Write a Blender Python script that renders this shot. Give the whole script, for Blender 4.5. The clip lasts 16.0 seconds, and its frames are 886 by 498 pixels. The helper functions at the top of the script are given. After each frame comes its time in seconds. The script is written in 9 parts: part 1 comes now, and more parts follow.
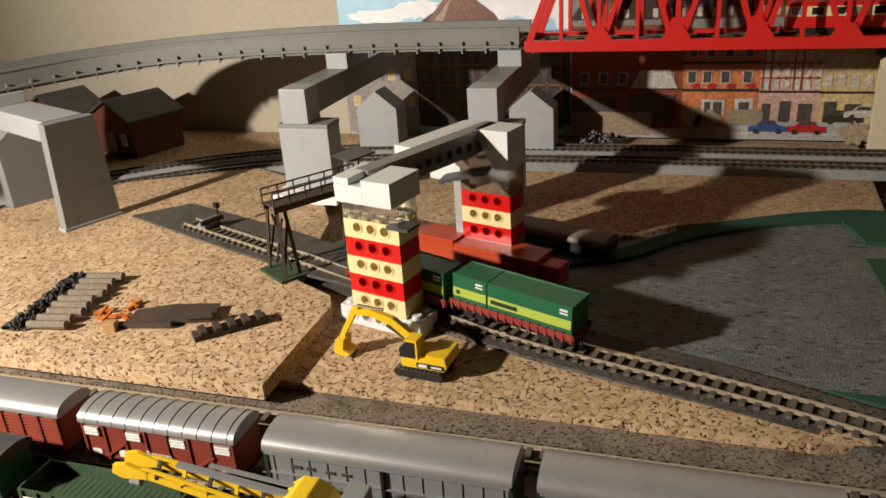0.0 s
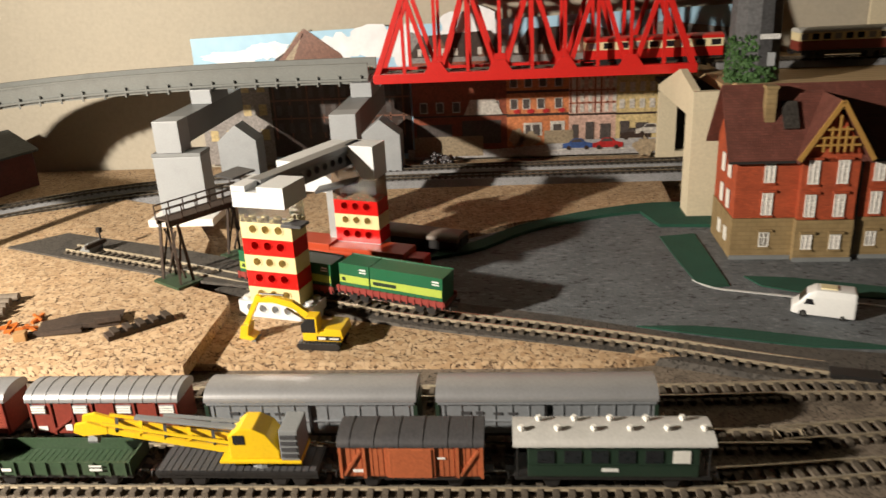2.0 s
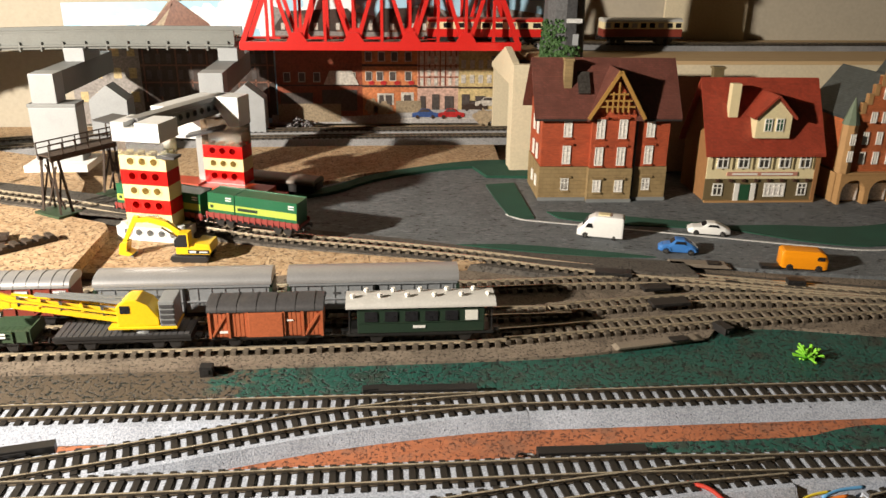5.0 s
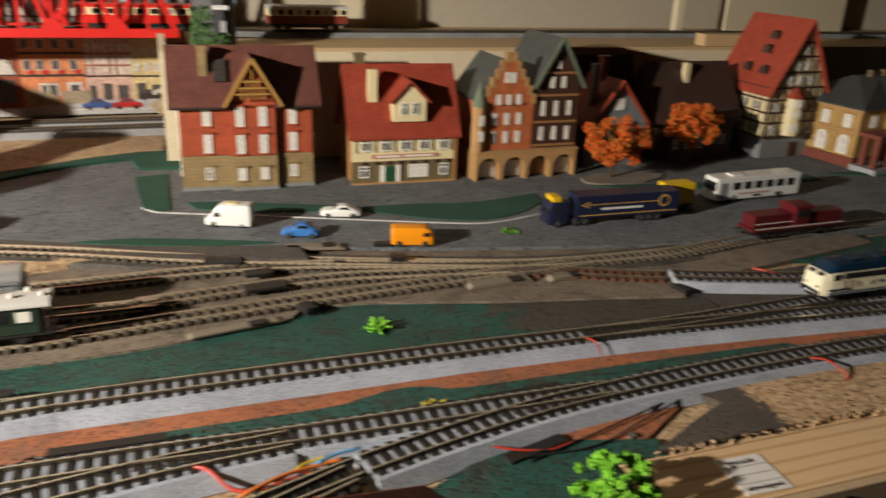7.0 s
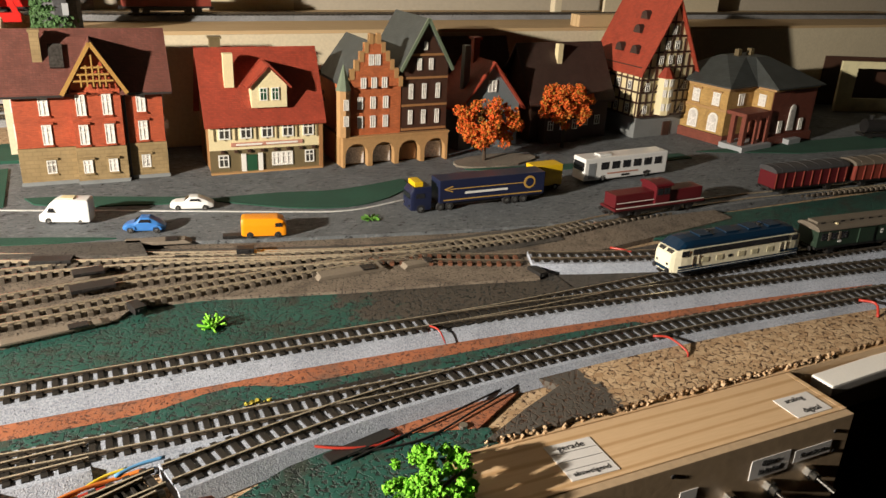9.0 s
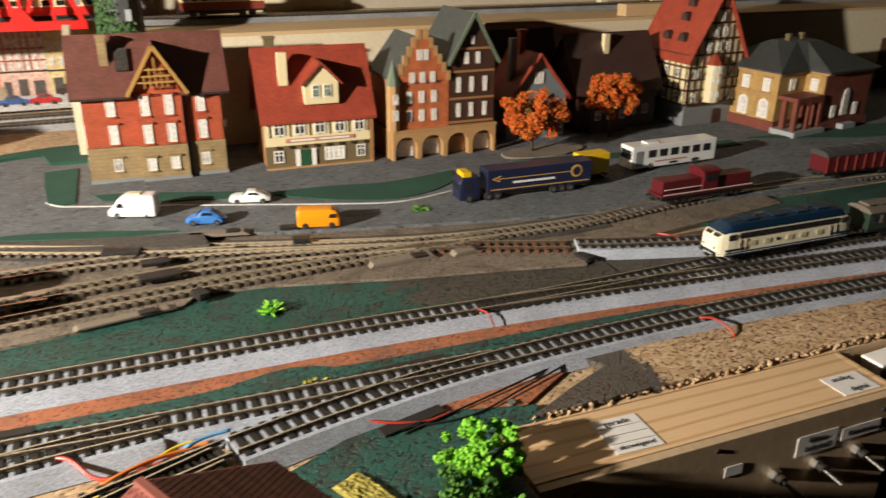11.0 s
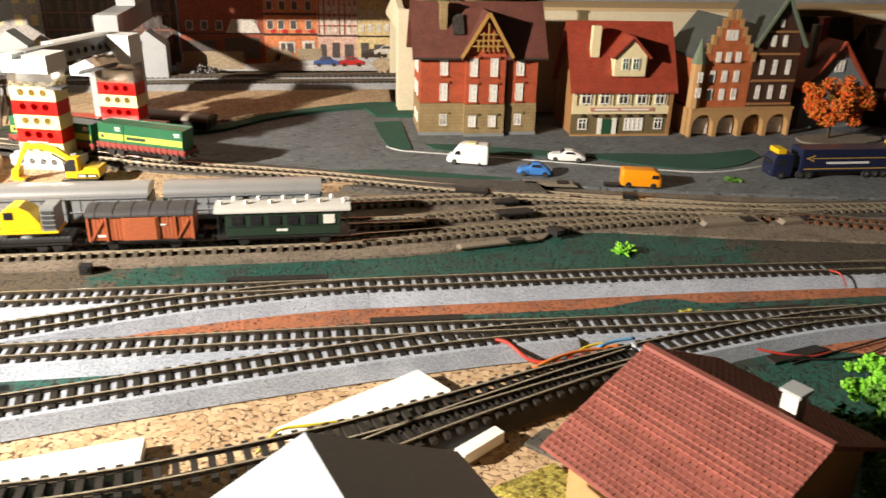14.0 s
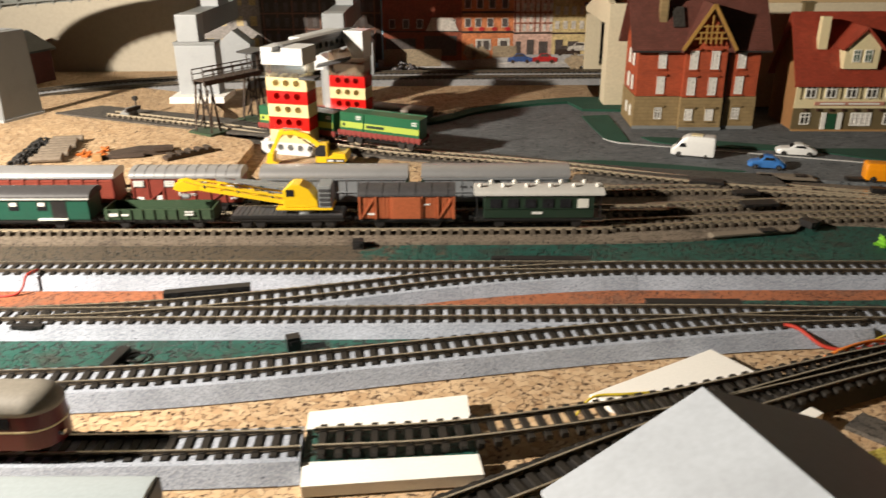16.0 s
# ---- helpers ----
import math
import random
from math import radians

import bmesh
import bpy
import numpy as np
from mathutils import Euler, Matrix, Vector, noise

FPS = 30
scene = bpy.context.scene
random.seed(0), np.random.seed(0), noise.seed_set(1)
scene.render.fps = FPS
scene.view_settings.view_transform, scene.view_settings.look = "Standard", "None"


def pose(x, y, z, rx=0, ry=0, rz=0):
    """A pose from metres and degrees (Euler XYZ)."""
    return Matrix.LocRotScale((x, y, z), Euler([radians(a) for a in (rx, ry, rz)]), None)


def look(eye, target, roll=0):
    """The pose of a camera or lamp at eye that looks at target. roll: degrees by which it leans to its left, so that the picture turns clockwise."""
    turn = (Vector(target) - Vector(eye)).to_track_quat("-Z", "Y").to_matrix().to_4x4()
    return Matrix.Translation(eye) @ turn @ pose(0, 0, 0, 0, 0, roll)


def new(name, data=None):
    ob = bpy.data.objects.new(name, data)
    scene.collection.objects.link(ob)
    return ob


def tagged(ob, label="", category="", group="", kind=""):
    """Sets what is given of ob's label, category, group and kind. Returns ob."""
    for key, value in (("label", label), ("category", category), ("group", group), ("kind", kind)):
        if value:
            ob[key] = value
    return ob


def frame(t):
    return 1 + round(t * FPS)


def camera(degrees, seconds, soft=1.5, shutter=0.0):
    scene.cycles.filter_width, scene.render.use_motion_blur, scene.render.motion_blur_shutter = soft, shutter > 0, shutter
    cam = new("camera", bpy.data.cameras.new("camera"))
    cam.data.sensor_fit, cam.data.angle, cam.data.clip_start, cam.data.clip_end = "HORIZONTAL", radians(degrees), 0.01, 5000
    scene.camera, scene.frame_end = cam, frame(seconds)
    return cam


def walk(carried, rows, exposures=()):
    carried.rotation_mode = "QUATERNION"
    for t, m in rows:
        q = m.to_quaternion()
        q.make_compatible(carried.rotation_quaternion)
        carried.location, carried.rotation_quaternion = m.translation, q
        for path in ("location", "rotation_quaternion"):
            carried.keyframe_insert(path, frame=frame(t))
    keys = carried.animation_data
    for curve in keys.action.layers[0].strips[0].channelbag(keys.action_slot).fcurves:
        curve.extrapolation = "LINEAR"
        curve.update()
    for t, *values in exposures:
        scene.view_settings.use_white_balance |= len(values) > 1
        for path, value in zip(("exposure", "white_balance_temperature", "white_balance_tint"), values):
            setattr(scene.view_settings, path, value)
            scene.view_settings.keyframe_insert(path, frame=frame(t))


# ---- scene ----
cam = camera(59.0, 16.0, shutter=0.5)
METRES, EYE, TILT, LEAN, TURN = 0.5892, 0.195, 0.0, 0.0, 18.4
ROWS = [
    (0.0, 0.0, 0.0, 0.0, -1.52, -23.27, 3.55),
    (0.5, -0.012, -0.0132, 0.0032, -3.84, -22.35, 3.37),
    (1.0, -0.0383, -0.0422, -0.0027, -7.77, -22.18, 2.54),
    (1.5, -0.0519, -0.0913, 0.0033, -11.41, -21.08, 2.65),
    (2.0, -0.0557, -0.1267, 0.0026, -14.33, -20.61, 2.76),
    (2.5, -0.0669, -0.179, -0.018, -17.1, -20.64, 1.95),
    (3.0, -0.0901, -0.2241, -0.0195, -19.15, -20.8, 0.84),
    (3.5, -0.0863, -0.2543, -0.0182, -20.19, -20.93, -0.4),
    (6.0, -0.0545, -0.3169, -0.0056, -25.16, -21.17, -0.22),
    (6.5, 0.0101, -0.3508, -0.0069, -28.41, -21.26, -0.81),
    (7.0, 0.0878, -0.4026, 0.0003, -37.64, -21.74, -2.42),
    (7.5, 0.1252, -0.4177, -0.0057, -40.51, -22.21, -2.86),
    (8.0, 0.1554, -0.4281, -0.0036, -42.91, -22.29, -3.18),
    (10.5, 0.1602, -0.4355, -0.014, -43.09, -22.55, -1.52),
    (11.0, 0.1463, -0.4499, -0.0073, -40.38, -22.69, -0.49),
    (11.5, 0.1103, -0.4529, -0.0055, -36.79, -22.6, 0.47),
    (12.0, 0.0806, -0.4522, -0.0066, -35.67, -22.38, -0.76),
    (12.5, 0.0514, -0.4354, -0.0209, -33.56, -22.58, -1.57),
    (13.0, 0.0156, -0.4314, -0.028, -31.57, -23.08, -1.21),
    (13.5, -0.0154, -0.4332, -0.0292, -29.45, -23.34, -1.45),
    (14.0, -0.0494, -0.421, -0.0286, -27.12, -23.2, -1.46),
    (14.5, -0.0674, -0.4157, -0.0279, -25.55, -23.0, -1.08),
    (15.0, -0.1021, -0.4052, -0.0343, -23.32, -22.9, -1.0),
    (15.5, -0.1351, -0.3989, -0.0344, -20.58, -22.91, -0.09),
    (16.0, -0.1701, -0.3953, -0.0425, -18.04, -22.91, 0.34),
]
walk(cam, [(t, pose(0, 0, EYE, TILT, LEAN, TURN) @ pose(METRES * x, METRES * y, METRES * z, 90 + pitch, roll, yaw)) for t, x, y, z, yaw, pitch, roll in ROWS],
     exposures=[(0, -0.55), (2, -0.1), (3.5, 0.1), (6.0, 0.4), (7.0, 0.45), (7.5, 0.9), (8, 1.05), (10.5, 1.05), (12, 0.9), (14, 0.75), (14.5, 0.80), (15, 0.32), (15.5, 0.12), (16, -0.05)])

# ---- light: one bright lamp low on the left, and the dim warm room it bounces in ----
def lamp(name, kind, loc, watts, colour, size):
    data = bpy.data.lights.new(name, kind)
    data.energy, data.color, data.shadow_soft_size = watts, colour, size
    ob = new(name, data)
    ob.location = loc
    return ob


bulb = lamp("work_lamp", "SPOT", (-0.585, -0.08, 0.305), 52.0, (1.0, 0.90, 0.77), 0.012)
bulb.matrix_basis = look((-0.585, -0.08, 0.305), (0.58, 0.70, 0.05))
bulb.data.spot_size, bulb.data.spot_blend = radians(150), 0.8
room = bpy.data.worlds.new("room_glow")
room.use_nodes = True
room.node_tree.nodes["Background"].inputs[0].default_value = (1.0, 0.72, 0.45, 1)
room.node_tree.nodes["Background"].inputs[1].default_value = 0.002
scene.world = room


# ---- materials ----
def nodes_of(name):
    m = bpy.data.materials.new(name)
    m.use_nodes = True
    nt = m.node_tree
    return m, nt, nt.nodes["Principled BSDF"]


def node(nt, kind, **inputs):
    n = nt.nodes.new(kind)
    for key, value in inputs.items():
        n.inputs[key.replace("_", " ")].default_value = value
    return n


def ramp(nt, fac, stops):
    r = nt.nodes.new("ShaderNodeValToRGB")
    while len(r.color_ramp.elements) < len(stops):
        r.color_ramp.elements.new(0.5)
    for e, (p, c) in zip(r.color_ramp.elements, stops):
        e.position, e.color = p, (*c, 1)
    nt.links.new(fac, r.inputs[0])
    return r.outputs[0]


def mix(nt, fac, a, b, mode="MIX"):
    m = nt.nodes.new("ShaderNodeMix")
    m.data_type, m.blend_type = "RGBA", mode
    for value, socket in ((fac, m.inputs[0]), (a, m.inputs[6]), (b, m.inputs[7])):
        if isinstance(value, (int, float)):
            socket.default_value = value
        elif isinstance(value, tuple):
            socket.default_value = (*value, 1)
        else:
            nt.links.new(value, socket)
    return m.outputs[2]


def bump(nt, bsdf, height, strength, distance):
    b = node(nt, "ShaderNodeBump", Strength=strength, Distance=distance)
    nt.links.new(height, b.inputs["Height"])
    nt.links.new(b.outputs[0], bsdf.inputs["Normal"])


def paint(name, colour, rough=0.5, metal=0.0, vary=0.25, grain=900.0, dirt=(0.03, 0.022, 0.015), wear=0.25, relief=0.15, shift=0.0):
    """Painted or moulded surface: fine grain, broad tone change and a little grime in patches."""
    m, nt, bs = nodes_of(name)
    co = nt.nodes.new("ShaderNodeTexCoord").outputs["Object"]
    fine = node(nt, "ShaderNodeTexNoise", Scale=grain, Detail=3.0)
    broad = node(nt, "ShaderNodeTexNoise", Scale=grain / 14, Detail=4.0)
    for n in (fine, broad):
        nt.links.new(co, n.inputs["Vector"])
    lo = tuple(c * (1 - vary) for c in colour)
    hi = tuple(min(1, c * (1 + vary * 0.7)) for c in colour)
    base = ramp(nt, fine.outputs[0], [(0.3, lo), (0.7, hi)])
    grime = ramp(nt, broad.outputs[0], [(0.5, (0, 0, 0)), (0.8, (wear, wear, wear))])
    base = mix(nt, grime, base, dirt)
    if shift:
        info = nt.nodes.new("ShaderNodeObjectInfo")
        tone = ramp(nt, info.outputs["Random"], [(0, (1 - shift,) * 3), (1, (1, 1, 1))])
        base = mix(nt, 1.0, base, tone, "MULTIPLY")
    nt.links.new(base, bs.inputs["Base Color"])
    bs.inputs["Roughness"].default_value, bs.inputs["Metallic"].default_value = rough, metal
    bump(nt, bs, fine.outputs[0], relief, 0.0003)
    return m


def chips(name, tones, gap, scale=260.0, rough=0.85, gaps=0.10, depth=0.0006, pit=0.60, worn=None, fades=()):
    """Pressed cork: flat chips of several tones with dark pits between them; also the same board painted over."""
    m, nt, bs = nodes_of(name)
    co = nt.nodes.new("ShaderNodeTexCoord").outputs["Object"]
    warp = node(nt, "ShaderNodeTexNoise", Scale=scale * 0.8, Detail=2.0)
    nt.links.new(co, warp.inputs["Vector"])
    bent = nt.nodes.new("ShaderNodeVectorMath")
    bent.operation = "MULTIPLY_ADD"
    bent.inputs[1].default_value = (0.0035, 0.0035, 0.0035)
    nt.links.new(warp.outputs["Color"], bent.inputs[0])
    nt.links.new(co, bent.inputs[2])
    cell = node(nt, "ShaderNodeTexVoronoi", Scale=scale)
    edge = node(nt, "ShaderNodeTexVoronoi", Scale=scale)
    edge.feature = "DISTANCE_TO_EDGE"
    pits = node(nt, "ShaderNodeTexNoise", Scale=scale * 1.7, Detail=3.0)
    broad = node(nt, "ShaderNodeTexNoise", Scale=18.0, Detail=3.0)
    for n in (cell, edge):
        nt.links.new(bent.outputs[0], n.inputs["Vector"])
    for n in (pits, broad):
        nt.links.new(co, n.inputs["Vector"])
    sep = nt.nodes.new("ShaderNodeSeparateColor")
    nt.links.new(cell.outputs["Color"], sep.inputs[0])
    base = ramp(nt, sep.outputs[0], [(i / (len(tones) - 1), t) for i, t in enumerate(tones)])
    seam = ramp(nt, edge.outputs[0], [(0.0, (1, 1, 1)), (gaps, (0, 0, 0))])
    hole = ramp(nt, pits.outputs[0], [(pit, (0, 0, 0)), (pit + 0.06, (1, 1, 1))])
    dark = mix(nt, 1.0, seam, ramp(nt, pits.outputs[0], [(0.42, (0, 0, 0)), (0.58, (1, 1, 1))]), "MULTIPLY")
    dark = mix(nt, 1.0, dark, hole, "ADD")
    if worn:
        rub = node(nt, "ShaderNodeTexNoise", Scale=55.0, Detail=6.0, Roughness=0.7)
        nt.links.new(co, rub.inputs["Vector"])
        base = mix(nt, ramp(nt, rub.outputs[0], [(0.50, (0, 0, 0)), (0.64, (0.85, 0.85, 0.85))]), base, worn)
    for x0, width, side, other in fades:
        # where one coat of paint gives way to another in ragged patches
        place, rag = nt.nodes.new("ShaderNodeSeparateXYZ"), node(nt, "ShaderNodeTexNoise", Scale=70.0, Detail=6.0, Roughness=0.7)
        nt.links.new(co, place.inputs[0])
        nt.links.new(co, rag.inputs["Vector"])
        near = nt.nodes.new("ShaderNodeMapRange")
        near.inputs["From Min"].default_value, near.inputs["From Max"].default_value = x0 - side * width, x0 + side * width
        nt.links.new(place.outputs[0], near.inputs["Value"])
        total = nt.nodes.new("ShaderNodeMath")
        nt.links.new(near.outputs[0], total.inputs[0])
        nt.links.new(rag.outputs[0], total.inputs[1])
        base = mix(nt, ramp(nt, total.outputs[0], [(0.94, (0, 0, 0)), (1.0, (1, 1, 1))]), base, other)
    base = mix(nt, dark, base, gap)
    base = mix(nt, 1.0, base, ramp(nt, broad.outputs[0], [(0.3, (0.78, 0.78, 0.78)), (0.7, (1, 1, 1))]), "MULTIPLY")
    nt.links.new(base, bs.inputs["Base Color"])
    bs.inputs["Roughness"].default_value = rough
    inv = nt.nodes.new("ShaderNodeInvert")
    nt.links.new(dark, inv.inputs["Color"])
    bump(nt, bs, inv.outputs[0], 0.7, depth)
    return m


def speckle(name, dark, light, scale=1500.0, rough=0.9, pits=0.0, depth=0.0004):
    """Fine granular surface: ballast foam or sanded road sheet."""
    m, nt, bs = nodes_of(name)
    co = nt.nodes.new("ShaderNodeTexCoord").outputs["Object"]
    a = node(nt, "ShaderNodeTexNoise", Scale=scale, Detail=2.0, Roughness=0.7)
    b = node(nt, "ShaderNodeTexNoise", Scale=40.0, Detail=4.0)
    c = node(nt, "ShaderNodeTexVoronoi", Scale=scale / 4)
    for n in (a, b):
        nt.links.new(co, n.inputs["Vector"])
    wob = node(nt, "ShaderNodeTexNoise", Scale=scale / 3, Detail=2.0)
    nt.links.new(co, wob.inputs["Vector"])
    off = nt.nodes.new("ShaderNodeVectorMath")
    off.operation = "MULTIPLY_ADD"
    off.inputs[1].default_value = (3 / scale, 3 / scale, 3 / scale)
    nt.links.new(wob.outputs["Color"], off.inputs[0])
    nt.links.new(co, off.inputs[2])
    nt.links.new(off.outputs[0], c.inputs["Vector"])
    base = ramp(nt, a.outputs[0], [(0.36, dark), (0.64, light)])
    base = mix(nt, 1.0, base, ramp(nt, b.outputs[0], [(0.3, (0.72, 0.72, 0.72)), (0.7, (1, 1, 1))]), "MULTIPLY")
    if pits > 0.3:
        squeeze = node(nt, "ShaderNodeMapping", Scale=(0.55, 1.25, 1.0), Rotation=(0, 0, 0.4))
        nt.links.new(off.outputs[0], squeeze.inputs["Vector"])
        holes = node(nt, "ShaderNodeTexNoise", Scale=scale * 0.34, Detail=2.5, Roughness=0.55)
        nt.links.new(squeeze.outputs[0], holes.inputs["Vector"])
        spot = ramp(nt, holes.outputs[0], [(0.625, (0, 0, 0)), (0.650, (1, 1, 1))])
        base = mix(nt, spot, base, tuple(x * 0.18 for x in dark))
        base = mix(nt, ramp(nt, holes.outputs[0], [(0.36, (0.4, 0.4, 0.4)), (0.41, (0, 0, 0))]), base, tuple(min(1, x * 1.7) for x in light))
    elif pits:
        spot = ramp(nt, c.outputs["Distance"], [(pits * 0.75, (1, 1, 1)), (pits, (0, 0, 0))])
        base = mix(nt, spot, base, tuple(x * 0.25 for x in dark))
    nt.links.new(base, bs.inputs["Base Color"])
    bs.inputs["Roughness"].default_value = rough
    bump(nt, bs, a.outputs[0], 0.8, depth)
    return m


def timber(name, dark, light, rough=0.5, scale=60.0):
    m, nt, bs = nodes_of(name)
    co = nt.nodes.new("ShaderNodeTexCoord").outputs["Object"]
    stretch = node(nt, "ShaderNodeMapping", Scale=(0.08, 1.0, 1.0))
    nt.links.new(co, stretch.inputs["Vector"])
    w = node(nt, "ShaderNodeTexWave", Scale=scale, Distortion=6.0, Detail=3.0)
    w.bands_direction = "Y"
    w.inputs["Detail Scale"].default_value = 0.6
    n = node(nt, "ShaderNodeTexNoise", Scale=900.0, Detail=3.0)
    for k in (w, n):
        nt.links.new(stretch.outputs[0], k.inputs["Vector"])
    base = ramp(nt, w.outputs[0], [(0.1, light), (0.75, light), (1.0, dark)])
    base = mix(nt, 0.25, base, ramp(nt, n.outputs[0], [(0.3, dark), (0.7, light)]))
    nt.links.new(base, bs.inputs["Base Color"])
    bs.inputs["Roughness"].default_value = rough
    bump(nt, bs, n.outputs[0], 0.2, 0.0002)
    return m


def rows_of(name, colour, joint, width, height, rough=0.7, tilt=False, vary=0.18):
    """Courses too fine to pick apart at this size: moulded brickwork or roof tiles on plastic kit houses."""
    m, nt, bs = nodes_of(name)
    co = nt.nodes.new("ShaderNodeTexCoord").outputs["Object"]
    sep = nt.nodes.new("ShaderNodeSeparateXYZ")
    nt.links.new(co, sep.inputs[0])
    add = nt.nodes.new("ShaderNodeMath")
    nt.links.new(sep.outputs[0], add.inputs[0])
    nt.links.new(sep.outputs[1], add.inputs[1])
    com = nt.nodes.new("ShaderNodeCombineXYZ")
    nt.links.new(add.outputs[0] if not tilt else sep.outputs[0], com.inputs[0])
    nt.links.new(sep.outputs[2], com.inputs[1])
    br = node(nt, "ShaderNodeTexBrick", Scale=1.0)
    nt.links.new(com.outputs[0], br.inputs["Vector"])
    br.inputs["Brick Width"].default_value, br.inputs["Row Height"].default_value = width, height
    br.inputs["Mortar Size"].default_value = height * 0.11
    br.inputs["Color1"].default_value = (*[c * (1 - vary) for c in colour], 1)
    br.inputs["Color2"].default_value = (*[min(1, c * (1 + vary)) for c in colour], 1)
    br.inputs["Mortar"].default_value = (*joint, 1)
    n = node(nt, "ShaderNodeTexNoise", Scale=120.0, Detail=4.0)
    nt.links.new(co, n.inputs["Vector"])
    base = mix(nt, 1.0, br.outputs["Color"], ramp(nt, n.outputs[0], [(0.3, (0.75, 0.73, 0.7)), (0.7, (1, 1, 1))]), "MULTIPLY")
    nt.links.new(base, bs.inputs["Base Color"])
    bs.inputs["Roughness"].default_value = rough
    inv = nt.nodes.new("ShaderNodeInvert")
    nt.links.new(br.outputs["Fac"], inv.inputs["Color"])
    bump(nt, bs, inv.outputs[0], 0.5, 0.0003)
    return m


CORK = chips("natural_cork", [(0.45, 0.285, 0.15), (0.56, 0.385, 0.22), (0.64, 0.46, 0.28), (0.51, 0.335, 0.18)], (0.085, 0.040, 0.018), 300, 0.85, 0.07, depth=0.0009, pit=0.61)
GREEN_COAT = [(0.011, 0.078, 0.060), (0.018, 0.102, 0.079), (0.014, 0.088, 0.067)]
CORK_GREEN = chips("green_painted_cork", GREEN_COAT, (0.006, 0.012, 0.010), 320, 0.55, 0.07, depth=0.0009, pit=0.555, worn=(0.040, 0.040, 0.030))
CORK_LAWN = chips("green_and_brown_painted_cork", GREEN_COAT, (0.006, 0.012, 0.010), 320, 0.55, 0.07, depth=0.0009, pit=0.555, worn=(0.040, 0.040, 0.030),
                  fades=((0.300, 0.075, 1, (0.075, 0.062, 0.050)), (-0.060, 0.11, -1, (0.105, 0.080, 0.056))))
CORK_ORANGE = chips("terracotta_painted_cork", [(0.40, 0.13, 0.055), (0.46, 0.16, 0.07)], (0.14, 0.05, 0.025), 430, 0.8, 0.05, pit=0.57, worn=(0.24, 0.12, 0.075))
CORK_EDGE = chips("half_painted_cork", [(0.45, 0.285, 0.15), (0.56, 0.385, 0.22), (0.64, 0.46, 0.28)], (0.085, 0.040, 0.018), 300, 0.85, 0.10, depth=0.0010, pit=0.60, fades=((0.368, 0.022, -1, (0.085, 0.075, 0.062)),))
CORK_GREY = chips("grey_brown_painted_cork", [(0.19, 0.150, 0.110), (0.245, 0.195, 0.145), (0.22, 0.175, 0.13)], (0.05, 0.038, 0.028), 430, 0.85, 0.06, pit=0.58, worn=(0.11, 0.085, 0.062))
CORK_DARK = chips("dark_grey_painted_cork", [(0.085, 0.075, 0.062), (0.105, 0.09, 0.075)], (0.03, 0.025, 0.02), 430, 0.8, 0.06, pit=0.57, worn=(0.05, 0.045, 0.04))
ROAD = speckle("grey_road_sheet", (0.105, 0.116, 0.124), (0.172, 0.184, 0.194), 1100, 0.8, 0.36, 0.0011)
LAWN = speckle("dark_green_paint", (0.009, 0.062, 0.036), (0.015, 0.085, 0.052), 1300, 0.95, 0.1)
LINE = paint("white_road_paint", (0.62, 0.62, 0.60), 0.7, wear=0.6, vary=0.3, dirt=(0.2, 0.2, 0.2))
BALLAST = speckle("grey_blue_foam_ballast", (0.27, 0.30, 0.36), (0.54, 0.58, 0.66), 1500, 0.95, 0.12)
BALLAST_DULL = speckle("dull_grey_ballast", (0.20, 0.20, 0.20), (0.36, 0.36, 0.37), 1500, 0.95, 0.12)
TIE = paint("dark_brown_sleeper_plastic", (0.020, 0.016, 0.012), 0.6, vary=0.4, wear=0.0, shift=0.3)
TIE_DUSTY = paint("dusty_brown_sleeper_plastic", (0.135, 0.108, 0.078), 0.8, vary=0.35, wear=0.4, shift=0.3)
TIE_RUST = paint("rust_brown_sleeper_plastic", (0.17, 0.065, 0.03), 0.8, vary=0.35, wear=0.3, shift=0.3)
RAIL = paint("nickel_silver_rail", (0.66, 0.61, 0.51), 0.27, 0.85, wear=0.4, grain=500, dirt=(0.11, 0.085, 0.06))
RAIL_RUST = paint("rail_flank_brown", (0.10, 0.078, 0.055), 0.5, 0.4, wear=0.5)
RAIL_DUSTY = paint("dusty_rail_flank", (0.36, 0.30, 0.21), 0.55, 0.2, wear=0.4, dirt=(0.12, 0.09, 0.06))
WALL = paint("cream_wall_paint", (0.42, 0.375, 0.295), 0.9, vary=0.06, grain=300, wear=0.12, dirt=(0.5, 0.44, 0.33), relief=0.1)
# kept very dark so the added room surfaces bounce little fill light
ROOM_DIM = paint("bounce_cut_room_paint", (0.05, 0.038, 0.026), 0.9, vary=0.1, grain=200, wear=0.2)
BEIGE = paint("beige_card", (0.62, 0.54, 0.38), 0.85, vary=0.08, grain=500, wear=0.2, dirt=(0.45, 0.37, 0.24))
BOARD = timber("plywood_board", (0.36, 0.23, 0.11), (0.52, 0.37, 0.20), 0.7, 40)
PLASTIC_GREY = paint("light_grey_plastic", (0.33, 0.345, 0.355), 0.42, vary=0.06, wear=0.12)
PLASTIC_MID = paint("mid_grey_plastic", (0.20, 0.21, 0.21), 0.5, vary=0.08, wear=0.15)
PLASTIC_DARK = paint("dark_grey_plastic", (0.055, 0.055, 0.058), 0.45, vary=0.15, wear=0.15)
CONCRETE = paint("concrete_grey_plastic", (0.165, 0.172, 0.160), 0.65, vary=0.12, wear=0.35, dirt=(0.10, 0.095, 0.085))
